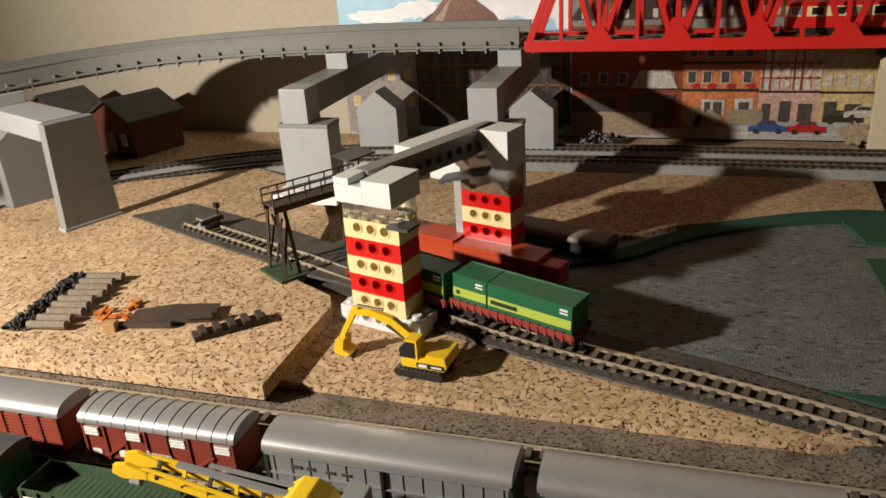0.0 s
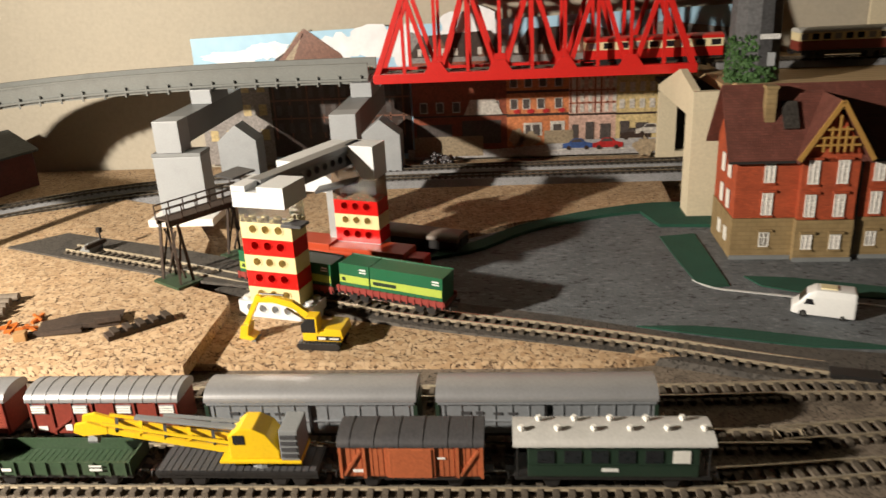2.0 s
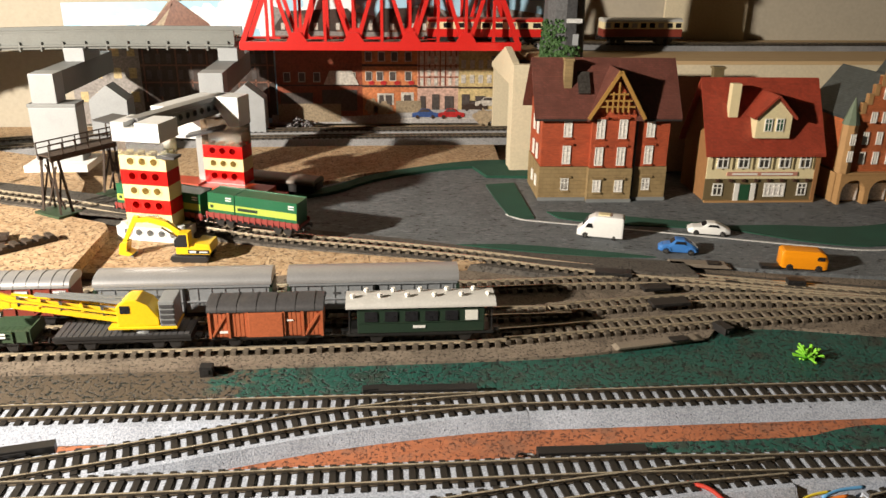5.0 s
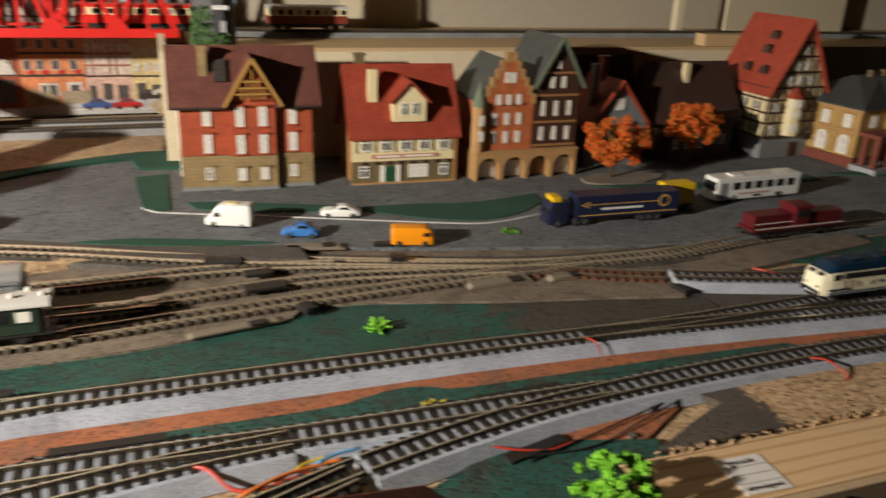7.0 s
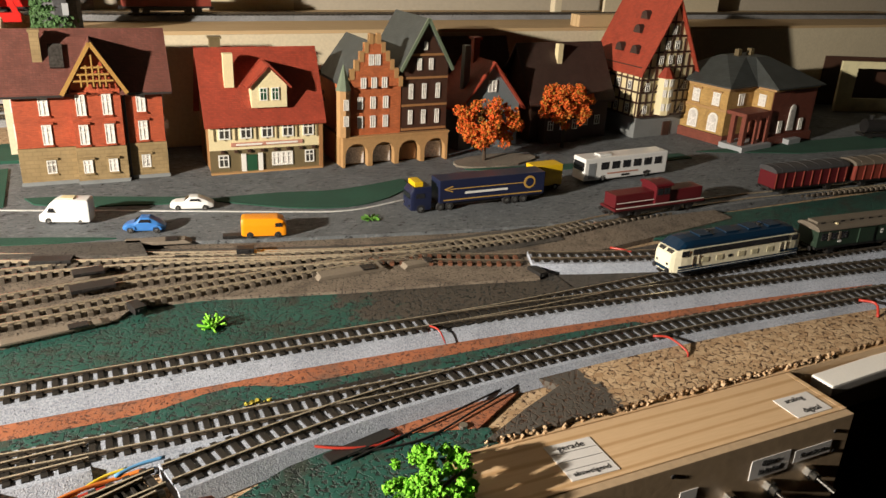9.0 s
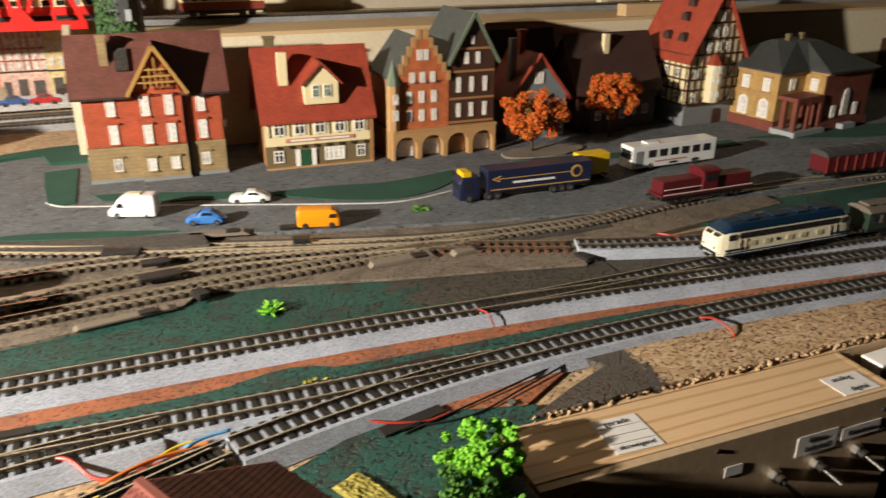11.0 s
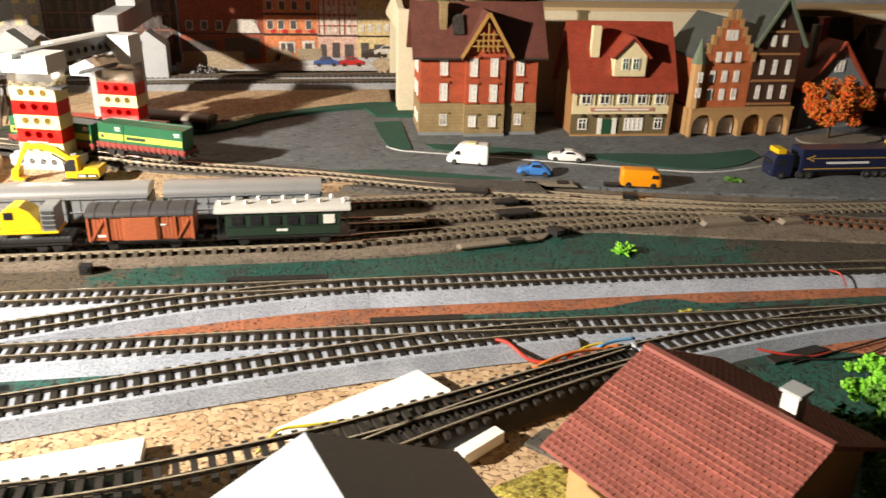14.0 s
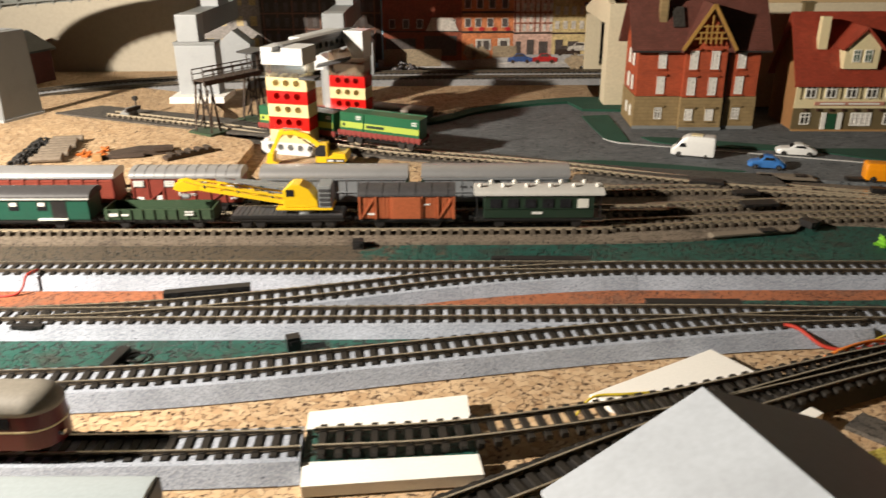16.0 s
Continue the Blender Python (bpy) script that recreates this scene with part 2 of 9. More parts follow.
RED_STEEL = paint("bright_red_plastic", (0.56, 0.018, 0.014), 0.35, vary=0.08, wear=0.08)
FOAM = paint("white_foam_board", (0.84, 0.82, 0.77), 0.8, vary=0.04, wear=0.12, dirt=(0.6, 0.55, 0.45))
BLACK = paint("black_plastic", (0.014, 0.013, 0.013), 0.45, vary=0.3, wear=0.25, dirt=(0.05, 0.045, 0.04))


# ---- building helpers ----
def quad_box(bm, x0, x1, y0, y1, z0, z1):
    v = [bm.verts.new((x, y, z)) for z in (z0, z1) for y in (y0, y1) for x in (x0, x1)]
    for f in ((0, 2, 3, 1), (4, 5, 7, 6), (0, 1, 5, 4), (1, 3, 7, 5), (3, 2, 6, 7), (2, 0, 4, 6)):
        bm.faces.new([v[i] for i in f])
    return v


def boxes(*specs, edge=0.0):
    """A bmesh of boxes (x0, x1, y0, y1, z0, z1), with bevelled edges where edge is given."""
    bm = bmesh.new()
    for s in specs:
        quad_box(bm, *s)
    if edge:
        bmesh.ops.bevel(bm, geom=bm.edges[:], offset=edge, segments=2, affect="EDGES", profile=0.7)
    return bm


def prism(bm, pts, lo, hi, axis="y"):
    """A profile of (a, b) points pushed from lo to hi along an axis: x (a=y, b=z), y (a=x, b=z) or z (a=x, b=y)."""
    put = {"x": lambda a, b, c: (c, a, b), "y": lambda a, b, c: (a, c, b), "z": lambda a, b, c: (a, b, c)}[axis]
    ring = [[bm.verts.new(put(a, b, c)) for a, b in pts] for c in (lo, hi)]
    n = len(pts)
    bm.faces.new(ring[0]), bm.faces.new(ring[1][::-1])
    for i in range(n):
        bm.faces.new((ring[0][i], ring[1][i], ring[1][(i + 1) % n], ring[0][(i + 1) % n]))
    return bm


def solid(pts, lo, hi, axis="y", edge=0.0):
    bm = prism(bmesh.new(), pts, lo, hi, axis)
    bmesh.ops.recalc_face_normals(bm, faces=bm.faces[:])
    if edge:
        bmesh.ops.bevel(bm, geom=bm.edges[:], offset=edge, segments=2, affect="EDGES", profile=0.7)
    return bm


def rod(bm, a, b, r, sides=8, r2=None):
    a, b = Vector(a), Vector(b)
    q = (b - a).to_track_quat("Z", "Y")
    rings = []
    for p, rr in ((a, r), (b, r if r2 is None else r2)):
        rings.append([bm.verts.new(p + q @ Vector((rr * math.cos(2 * math.pi * i / sides), rr * math.sin(2 * math.pi * i / sides), 0))) for i in range(sides)])
    for i in range(sides):
        j = (i + 1) % sides
        bm.faces.new((rings[0][i], rings[0][j], rings[1][j], rings[1][i]))
    bm.faces.new(rings[0][::-1]), bm.faces.new(rings[1])
    return bm


def bar(bm, a, b, w, h):
    """A square bar of width w and height h from a to b."""
    a, b = Vector(a), Vector(b)
    d = (b - a).normalized()
    side = d.cross(Vector((0, 0, 1)))
    side = (side.normalized() if side.length > 1e-4 else Vector((1, 0, 0))) * w / 2
    up = side.cross(d).normalized() * h / 2
    ring = [[bm.verts.new(p + s * side + u * up) for s, u in ((-1, -1), (1, -1), (1, 1), (-1, 1))] for p in (a, b)]
    for i in range(4):
        j = (i + 1) % 4
        bm.faces.new((ring[0][i], ring[0][j], ring[1][j], ring[1][i]))
    bm.faces.new(ring[0][::-1]), bm.faces.new(ring[1])
    return bm


def mesh_of(name, bm, material, smooth=False):
    me = bpy.data.meshes.new(name)
    bmesh.ops.recalc_face_normals(bm, faces=bm.faces[:])
    if smooth:
        for f in bm.faces:
            f.smooth = True
    bm.to_mesh(me)
    bm.free()
    for m in material if isinstance(material, (list, tuple)) else (material,):
        me.materials.append(m)
    return me


def part(name, bm, material, parent, label="", m=None, smooth=False):
    ob = new(name, bm if isinstance(bm, bpy.types.Mesh) else mesh_of(name, bm, material, smooth))
    ob.parent = parent
    if m is not None:
        ob.matrix_basis = m
    return tagged(ob, label)


def thing(name, label, category, m=None, group="", kind=""):
    ob = new(name)
    ob.empty_display_size = 0.01
    if m is not None:
        ob.matrix_basis = m
    return tagged(ob, label, category, group, kind)


def plain(name, bm, material, label, category, group="", kind="", m=None, smooth=False):
    ob = new(name, mesh_of(name, bm, material, smooth))
    if m is not None:
        ob.matrix_basis = m
    return tagged(ob, label, category, group, kind)


def spline(pts, step=0.004):
    """Even points along a smooth curve through pts (x, y, z)."""
    p = [Vector(q if len(q) == 3 else (*q, 0)) for q in pts]
    p = [2 * p[0] - p[1], *p, 2 * p[-1] - p[-2]]
    fine = []
    for i in range(1, len(p) - 2):
        for k in range(40):
            t = k / 40
            a, b, c, d = p[i - 1:i + 3]
            fine.append(0.5 * (2 * b + (c - a) * t + (2 * a - 5 * b + 4 * c - d) * t * t + (3 * b - a - 3 * c + d) * t ** 3))
    fine.append(p[-2])
    out, left = [fine[0]], step
    for a, b in zip(fine, fine[1:]):
        gone, length = 0.0, (b - a).length
        while length - gone >= left:
            gone += left
            out.append(a.lerp(b, gone / length))
            left = step
        left -= length - gone
    return out


def sweep(bm, line, profile, closed=True, bright=()):
    """Push a profile of (sideways, up) points along a line; the strips named in bright take the second material."""
    rings = []
    for i, p in enumerate(line):
        d = line[min(i + 1, len(line) - 1)] - line[max(i - 1, 0)]
        side = Vector((d.y, -d.x, 0)).normalized()
        rings.append([bm.verts.new(p + side * a + Vector((0, 0, b))) for a, b in profile])
    n = len(profile)
    for r, s in zip(rings, rings[1:]):
        for i in range(n if closed else n - 1):
            bm.faces.new((r[i], r[(i + 1) % n], s[(i + 1) % n], s[i])).material_index = int(i in bright)
    if closed:
        bm.faces.new(rings[0][::-1]), bm.faces.new(rings[-1])
    return bm


def patch(name, outline, z0, z1, material, label, category, kind="structure"):
    """A sheet with a smooth or straight outline, lying with real thickness."""
    return plain(name, solid(outline, z0, z1, "z"), material, label, category, kind=kind)


# ---- ground sheets ----
patch("ground", [(-2.2, -0.6), (0.2835, -0.6), (0.2835, 0.0108), (2.4, 0.0108), (2.4, 0.672), (-2.2, 0.672)], -0.02, -0.0005, CORK, "natural pressed cork board covering the layout table", "baseboard")
def curve2(pts, step=0.01):
    return [(p.x, p.y) for p in spline(pts, step)]


# siding yard bed, road sheet, cork pads
patch("ground_siding_bed", [(-0.9, 0.153)] + curve2([(-0.1, 0.152), (0.08, 0.153), (0.15, 0.162), (0.184, 0.170)]) + [(0.187, 0.180), (0.222, 0.178), (0.30, 0.160), (0.36, 0.150), (0.407, 0.140), (0.412, 0.157), (0.47, 0.165), (0.60, 0.185), (0.60, 0.262)] + [(0.30, 0.262), (0.20, 0.275), (0.05, 0.275), (-0.02, 0.262), (-0.9, 0.262)],
      -0.0004, 0.0030, CORK_GREY, "grey-brown painted roadbed under the freight sidings", "roadbed")
patch("ground_yard", [(-0.9, 0.128), (-0.08, 0.128), (-0.08, 0.153), (-0.9, 0.153)], -0.0004, 0.0010, CORK_GREY, "grey-brown painted strip beside the sidings", "ground")
patch("ground_lawn_strip", [(-0.34, 0.122), (0.30, 0.116), (0.42, 0.110), (0.42, 0.150), (0.36, 0.166), (0.285, 0.182), (0.24, 0.190), (0.16, 0.180), (0.08, 0.160), (-0.34, 0.158)], -0.0003, 0.0014, CORK_LAWN, "green painted cork lawn between the tracks", "lawn")
patch("ground_dark_strip", [(0.29, 0.118), (0.62, 0.092), (0.62, 0.17), (0.40, 0.16), (0.28, 0.165), (0.325, 0.135)], -0.0004, 0.0008, CORK_DARK, "dark grey painted cork between the tracks", "ground")
patch("ground_lawn_back", [(0.44, 0.19), (0.55, 0.165), (0.62, 0.14), (1.2, 0.10), (1.2, 0.205), (0.75, 0.196), (0.60, 0.197)], -0.0002, 0.0022, CORK_GREEN, "green painted cork lawn beside the goods track", "lawn")
patch("ground_terracotta_strip", [(-0.9, 0.097), (0.36, 0.094), (0.60, 0.068), (0.60, 0.058), (0.30, 0.070), (-0.9, 0.070)], -0.0004, 0.0008, CORK_ORANGE, "terracotta painted cork between two tracks", "ground")
patch("ground_lawn_thin", curve2([(0.10, 0.083), (0.18, 0.0825), (0.205, 0.088), (0.225, 0.089), (0.24, 0.0825), (0.30, 0.081), (0.37, 0.0805), (0.43, 0.078)]) + [(0.44, 0.068), (0.10, 0.068)], -0.0003, 0.0012, CORK_GREEN, "narrow green painted strip between two tracks", "lawn")
patch("ground_lawn_front", [(-0.9, 0.050), (0.05, 0.050), (-0.02, 0.038), (-0.11, 0.022), (-0.9, 0.018)], -0.0004, 0.0010, CORK_GREEN, "green painted cork strip beside the points", "lawn")
patch("ground_terracotta_wedge", [(0.24, 0.036), (0.325, 0.050), (0.340, 0.0445), (0.300, 0.020), (0.262, 0.018)], -0.0003, 0.0010, CORK_ORANGE, "terracotta painted cork wedge below the junction", "ground")
ragged = random.Random(9)
patch("cork_edge_strip", [(0.303 + 0.0022 * k, 0.0124 + ragged.uniform(-0.0007, 0.0006)) for k in range(145)] + [(0.62, 0.052), (0.372, 0.046), (0.345, 0.0465), (0.353, 0.036), (0.330, 0.026)], -0.0004, 0.0034, CORK_EDGE, "natural cork strip with a broken edge and dark painted end", "ground")
patch("ground_lawn_near", [(0.19, 0.010), (0.232, 0.030), (0.262, 0.034), (0.31, 0.022), (0.308, 0.0115), (0.282, 0.0115), (0.282, -0.14), (0.205, -0.14), (0.16, -0.045)], -0.0003, 0.0012, CORK_GREEN, "green painted cork lawn behind the red-roofed house", "lawn")
patch("road_sheet", curve2([(-0.10, 0.405), (-0.05, 0.437), (0.01, 0.475), (0.065, 0.502), (0.13, 0.515)]) + [(0.14, 0.4775), (1.3, 0.4775), (1.3, 0.19), (0.75, 0.205), (0.60, 0.203), (0.50, 0.206), (0.40, 0.219), (0.28, 0.243), (0.20, 0.262), (0.10, 0.284), (-0.10, 0.35)],
      0.0, 0.0052, ROAD, "grey sanded road sheet of the town square", "road")
for name, pts, z in (("lawn_rim", curve2([(-0.060, 0.405), (-0.027, 0.420), (0.001, 0.450), (0.034, 0.472), (0.069, 0.488), (0.098, 0.495)]) + [(0.101, 0.462), (0.140, 0.459), (0.143, 0.521)] + curve2([(0.126, 0.514), (0.103, 0.514), (0.071, 0.505), (0.036, 0.489), (0.001, 0.468), (-0.031, 0.434), (-0.062, 0.414)]), 0.0016),
                     ("lawn_island", [(0.0975, 0.441), (0.122, 0.445), (0.122, 0.354), (0.112, 0.353), (0.104, 0.361), (0.100, 0.40)], 0.0),
                     ("lawn_verge", [(0.134, 0.368), (0.16, 0.3645), (0.24, 0.338), (0.236, 0.326), (0.165, 0.340), (0.14, 0.353)], 0.0),
                     ("lawn_crescent", curve2([(0.252, 0.331), (0.30, 0.330), (0.345, 0.324), (0.407, 0.337)]) + curve2([(0.398, 0.314), (0.368, 0.293), (0.335, 0.286), (0.298, 0.297), (0.252, 0.326)]), 0.0),
                     ("lawn_corner", curve2([(0.06, 0.302), (0.10, 0.300), (0.16, 0.283), (0.19, 0.272)]) + [(0.14, 0.277), (0.09, 0.292)], 0.0),
                     ("lawn_far", curve2([(0.46, 0.345), (0.52, 0.338), (0.60, 0.330), (0.68, 0.335)]) + [(0.68, 0.318), (0.60, 0.316), (0.50, 0.325)], 0.0),
                     ("lawn_villa", [(0.70, 0.335), (0.80, 0.30), (0.95, 0.29), (0.95, 0.335)], 0.0)):
    patch("ground_" + name, pts, 0.0045, 0.0060 + z, LAWN, "dark green painted lawn on the road sheet", "lawn")
edge_line = spline([(0.103, 0.364, 0.0053), (0.112, 0.352, 0.0053), (0.13, 0.345, 0.0053), (0.20, 0.322, 0.0053), (0.296, 0.289, 0.0053), (0.335, 0.279, 0.0053), (0.37, 0.285, 0.0053), (0.40, 0.296, 0.0053)], 0.004)
plain("road_marking", sweep(bmesh.new(), edge_line, [(-0.0009, 0), (0.0009, 0), (0.0009, 0.0004), (-0.0009, 0.0004)]), LINE, "thin worn white line along the road edge", "road marking", kind="structure")
plain("cork_pad", solid([(-1.2, 0.262), (-0.02, 0.262), (0.05, 0.262), (0.075, 0.2665), (0.05, 0.285), (-0.02, 0.310), (-0.101, 0.352), (-0.101, 0.405), (0.0, 0.475), (0.12, 0.515), (0.128, 0.668), (-1.2, 0.668)], -0.0004, 0.0072, "z"), CORK,
      "natural cork ground of the freight yard", "ground", kind="structure")
plain("cork_slab", solid([(-1.2, 0.248), (-0.31, 0.246), (-0.1675, 0.2465), (-0.1685, 0.292), (-0.1685, 0.320), (-0.174, 0.331), (-0.20, 0.345), (-0.22, 0.43), (-0.26, 0.50), (-0.33, 0.535), (-0.42, 0.49), (-0.50, 0.40), (-0.53, 0.30), (-1.2, 0.30)], 0.0068, 0.0145, "z"), CORK,
      "thick natural cork slab with a straight cut edge", "ground", kind="structure")
dark_bed = curve2([(-0.36, 0.425), (-0.33, 0.445), (-0.235, 0.405), (-0.10, 0.352), (0.02, 0.312), (0.10, 0.282), (0.20, 0.260)]) + curve2([(0.20, 0.238), (0.10, 0.262), (0.0, 0.292), (-0.09, 0.318), (-0.145, 0.335)]) + [(-0.19, 0.352), (-0.26, 0.372)]
patch("roadbed_spur", dark_bed, 0.0055, 0.0152 - 0.0075, CORK_DARK, "dark grey roadbed of the loading spur", "roadbed")
patch("roadbed_spur_end", [(-0.365, 0.420), (-0.335, 0.448), (-0.24, 0.412), (-0.165, 0.378), (-0.150, 0.338), (-0.2, 0.352), (-0.27, 0.380)], 0.014, 0.0158, CORK_DARK, "dark grey roadbed plate on the cork slab", "roadbed")


# ---- tracks ----
TIE_MESH = {}


def tie_mesh(material, half):
    key = (material.name, half)
    if key not in TIE_MESH:
        TIE_MESH[key] = mesh_of("sleeper", boxes((-0.00125, 0.00125, -half, half, -0.0021, 0.0), (-0.0010, 0.0010, -0.0058, -0.0038, 0.0, 0.0004), (-0.0010, 0.0010, 0.0038, 0.0058, 0.0, 0.0004)), material)
    return TIE_MESH[key]


def track(label, pts, bed=None, bed_height=0.0042, tie=TIE, pitch=0.0059, lift=0.0, half=0.0083, bed_half=0.0150, bed_from=0.0, bed_to=1.0):
    """A track as one thing: bed, two rails and every sleeper. pts run along the middle on the ground."""
    t = thing("railway_track", label, "track", kind="structure")
    line = spline([(*p, 0) if len(p) == 2 else p for p in pts], pitch)
    up = Vector((0, 0, lift + (bed_height if bed else 0.0)))
    if bed:
        n = len(line)
        h = bed_height + lift + 0.0015
        near, far, back = bed_half, 0.0092, line[-1].x < line[0].x
        part("ballast_bed", sweep(bmesh.new(), line[int(n * bed_from):max(2, int(n * bed_to))], [(-near if back else -far, 0.0), (-(near - 0.0045 if back else far - 0.0006), h), ((far - 0.0006 if back else near - 0.0045), h), (far if back else near, 0.0)]), bed, t)
    for s in (-0.0048, 0.0048):
        prof = [(s - 0.0008, 0.0018), (s - 0.0008, 0.0021), (s - 0.0003, 0.0023), (s - 0.00045, 0.0027), (s - 0.00042, 0.0034), (s + 0.00042, 0.0034), (s + 0.00045, 0.0027), (s + 0.0003, 0.0023), (s + 0.0008, 0.0021), (s + 0.0008, 0.0018)]
        part("rail", sweep(bmesh.new(), [p + up for p in line], prof, bright=(4,)), (RAIL_DUSTY if tie is TIE_DUSTY else RAIL_RUST, RAIL), t)
    me = tie_mesh(tie, half)
    for i in range(len(line) - 1):
        d = line[i + 1] - line[i]
        p = line[i].lerp(line[i + 1], 0.5) + up
        part("sleeper", me, None, t, m=pose(p.x, p.y, p.z + 0.0022, 0, 0, math.degrees(math.atan2(d.y, d.x)) + random.uniform(-0.8, 0.8)))
    return t


A_LINE = [(-0.62, 0.112), (-0.24, 0.112), (-0.06, 0.1115), (0.08, 0.110), (0.19, 0.1095), (0.27, 0.108), (0.36, 0.104), (0.46, 0.096), (0.58, 0.084), (0.75, 0.062), (1.0, 0.025)]
track("dark-sleepered main line on a light grey foam bed", A_LINE, BALLAST)
track("dark-sleepered branch of the main line points", [(0.07, 0.110), (0.03, 0.1065), (-0.02, 0.0985), (-0.075, 0.0845), (-0.114, 0.0752), (-0.164, 0.0655), (-0.215, 0.0605)], BALLAST, lift=0.0002)
track("dark-sleepered second line on a light grey foam bed", [(-0.62, 0.0595), (-0.22, 0.0595), (0.07, 0.061), (0.155, 0.0585), (0.229, 0.057), (0.31, 0.056)], BALLAST, lift=0.0001)
track("dark-sleepered inner line joining the second line", [(-0.42, -0.002), (-0.28, 0.002), (-0.17, 0.007), (-0.111, 0.0135), (-0.044, 0.0265), (0.028, 0.040), (0.104, 0.0515), (0.16, 0.056)], BALLAST, lift=0.0003)
track("dark-sleepered front line on a light grey foam bed", [(-0.42, -0.036), (-0.25, -0.036), (-0.145, -0.036), (-0.088, -0.034), (-0.068, -0.0325)], BALLAST, lift=0.0004)
track("brown-sleepered front line curving over bare cork", [(-0.068, -0.0325), (-0.021, -0.0285), (0.04, -0.0155), (0.086, -0.001), (0.14, 0.018), (0.185, 0.0322)], lift=0.0046)
track("dark-sleepered junction line on a light grey foam bed", [(0.185, 0.0322), (0.224, 0.0415), (0.275, 0.051), (0.334, 0.056), (0.40, 0.058), (0.47, 0.057), (0.58, 0.050), (0.75, 0.033), (1.0, -0.005)], BALLAST, lift=0.0004)
track("black-sleepered branch running under the grey roof", [(-0.06, -0.088), (0.0, -0.056), (0.037, -0.0355), (0.084, -0.0115), (0.129, 0.008), (0.18, 0.0285)], BLACK, 0.0040, lift=0.0006, bed_half=0.0105)
track("dusty freight siding track", [(-0.62, 0.171), (0.0, 0.171), (0.074, 0.174), (0.13, 0.1805), (0.172, 0.1845), (0.214, 0.188), (0.261, 0.191), (0.312, 0.194), (0.38, 0.198)], tie=TIE_DUSTY, lift=0.0029)
track("dusty freight siding track", [(-0.62, 0.1995), (0.05, 0.1995), (0.10, 0.202), (0.16, 0.209), (0.21, 0.211), (0.26, 0.205), (0.32, 0.196)], tie=TIE_DUSTY, lift=0.0030)
track("dusty freight siding track", [(-0.62, 0.236), (0.0, 0.236), (0.085, 0.237), (0.134, 0.239), (0.18, 0.236), (0.23, 0.226), (0.28, 0.213), (0.33, 0.203)], tie=TIE_DUSTY, lift=0.0031)
SPUR = [(-0.312, 0.412, 0.0148), (-0.235, 0.380, 0.0146), (-0.16, 0.350, 0.0125), (-0.08, 0.320, 0.0085), (-0.039, 0.307, 0.0078), (0.014, 0.293, 0.0072), (0.066, 0.278, 0.0062), (0.13, 0.257, 0.0045), (0.19, 0.241, 0.0035), (0.25, 0.224, 0.0032), (0.334, 0.203, 0.0032), (0.411, 0.198, 0.0032), (0.454, 0.200, 0.0030), (0.523, 0.210, 0.0028), (0.616, 0.214, 0.0028), (0.70, 0.212, 0.0028), (1.1, 0.185, 0.0028)]
track("weathered loading spur curving into the yard throat", SPUR, tie=TIE_DUSTY)
plain("roadbed_spur", sweep(bmesh.new(), spline(SPUR[2:13], 0.006), [(-0.0185, -0.006), (-0.0150, 0.0008), (0.0130, 0.0008), (0.0150, -0.006)]), CORK_DARK, "dark grey roadbed strip under the loading spur", "roadbed", kind="structure")
track("rusty connecting track between yard and main line", [(0.32, 0.197), (0.36, 0.184), (0.390, 0.1725), (0.414, 0.164)], tie=TIE_RUST, lift=0.0026)
track("dark-sleepered connecting track on a light grey foam bed", [(0.414, 0.164), (0.440, 0.1545), (0.504, 0.137), (0.543, 0.1275), (0.600, 0.1175), (0.660, 0.1075)], BALLAST, lift=0.0002)
B_LINE = [(0.320, 0.1060), (0.365, 0.1058), (0.400, 0.1068), (0.440, 0.1082), (0.481, 0.1092), (0.527, 0.1095), (0.572, 0.1078), (0.613, 0.1058), (0.700, 0.0995), (0.85, 0.084), (1.05, 0.060)]
track("dark-sleepered east branch of the main line points", B_LINE, BALLAST, lift=0.0001)
track("dark-sleepered outer loop on a grey ballast bed", [(0.75, 0.590, 0.0070), (0.15, 0.590, 0.0070), (-0.10, 0.587, 0.0070), (-0.24, 0.578, 0.0070), (-0.34, 0.548, 0.0070), (-0.42, 0.497, 0.0070), (-0.48, 0.430, 0.0070), (-0.52, 0.34, 0.0070), (-0.54, 0.2, 0.0070)], BALLAST_DULL)
track("dark-sleepered outer loop on a grey ballast bed", [(0.75, 0.622, 0.0070), (0.15, 0.622, 0.0070), (-0.10, 0.619, 0.0070), (-0.25, 0.609, 0.0070), (-0.36, 0.576, 0.0070), (-0.445, 0.519, 0.0070), (-0.508, 0.445, 0.0070), (-0.55, 0.35, 0.0070), (-0.572, 0.2, 0.0070)], BALLAST_DULL)

# ---- walls of the room, poster, upper deck ----
plain("wall_north", boxes((-2.2, 2.4, 0.672, 0.73, -0.7, 1.9)), WALL, "plain cream room wall behind the layout", "wall", kind="structure")
# unseen side walls, rear wall and ceiling, added and darkened to limit bounce
plain("wall_west", boxes((-2.26, -2.2, -1.6, 0.78, -0.7, 1.9)), ROOM_DIM, "unseen side wall added round the room, dark to cut bounced light", "wall", kind="structure")
plain("wall_east", boxes((2.4, 2.46, -1.6, 0.78, -0.7, 1.9)), ROOM_DIM, "unseen side wall added round the room, dark to cut bounced light", "wall", kind="structure")
plain("wall_south", boxes((-2.2, 2.4, -1.66, -1.6, -0.7, 1.9)), ROOM_DIM, "unseen wall added behind the viewer, dark to cut bounced light", "wall", kind="structure")
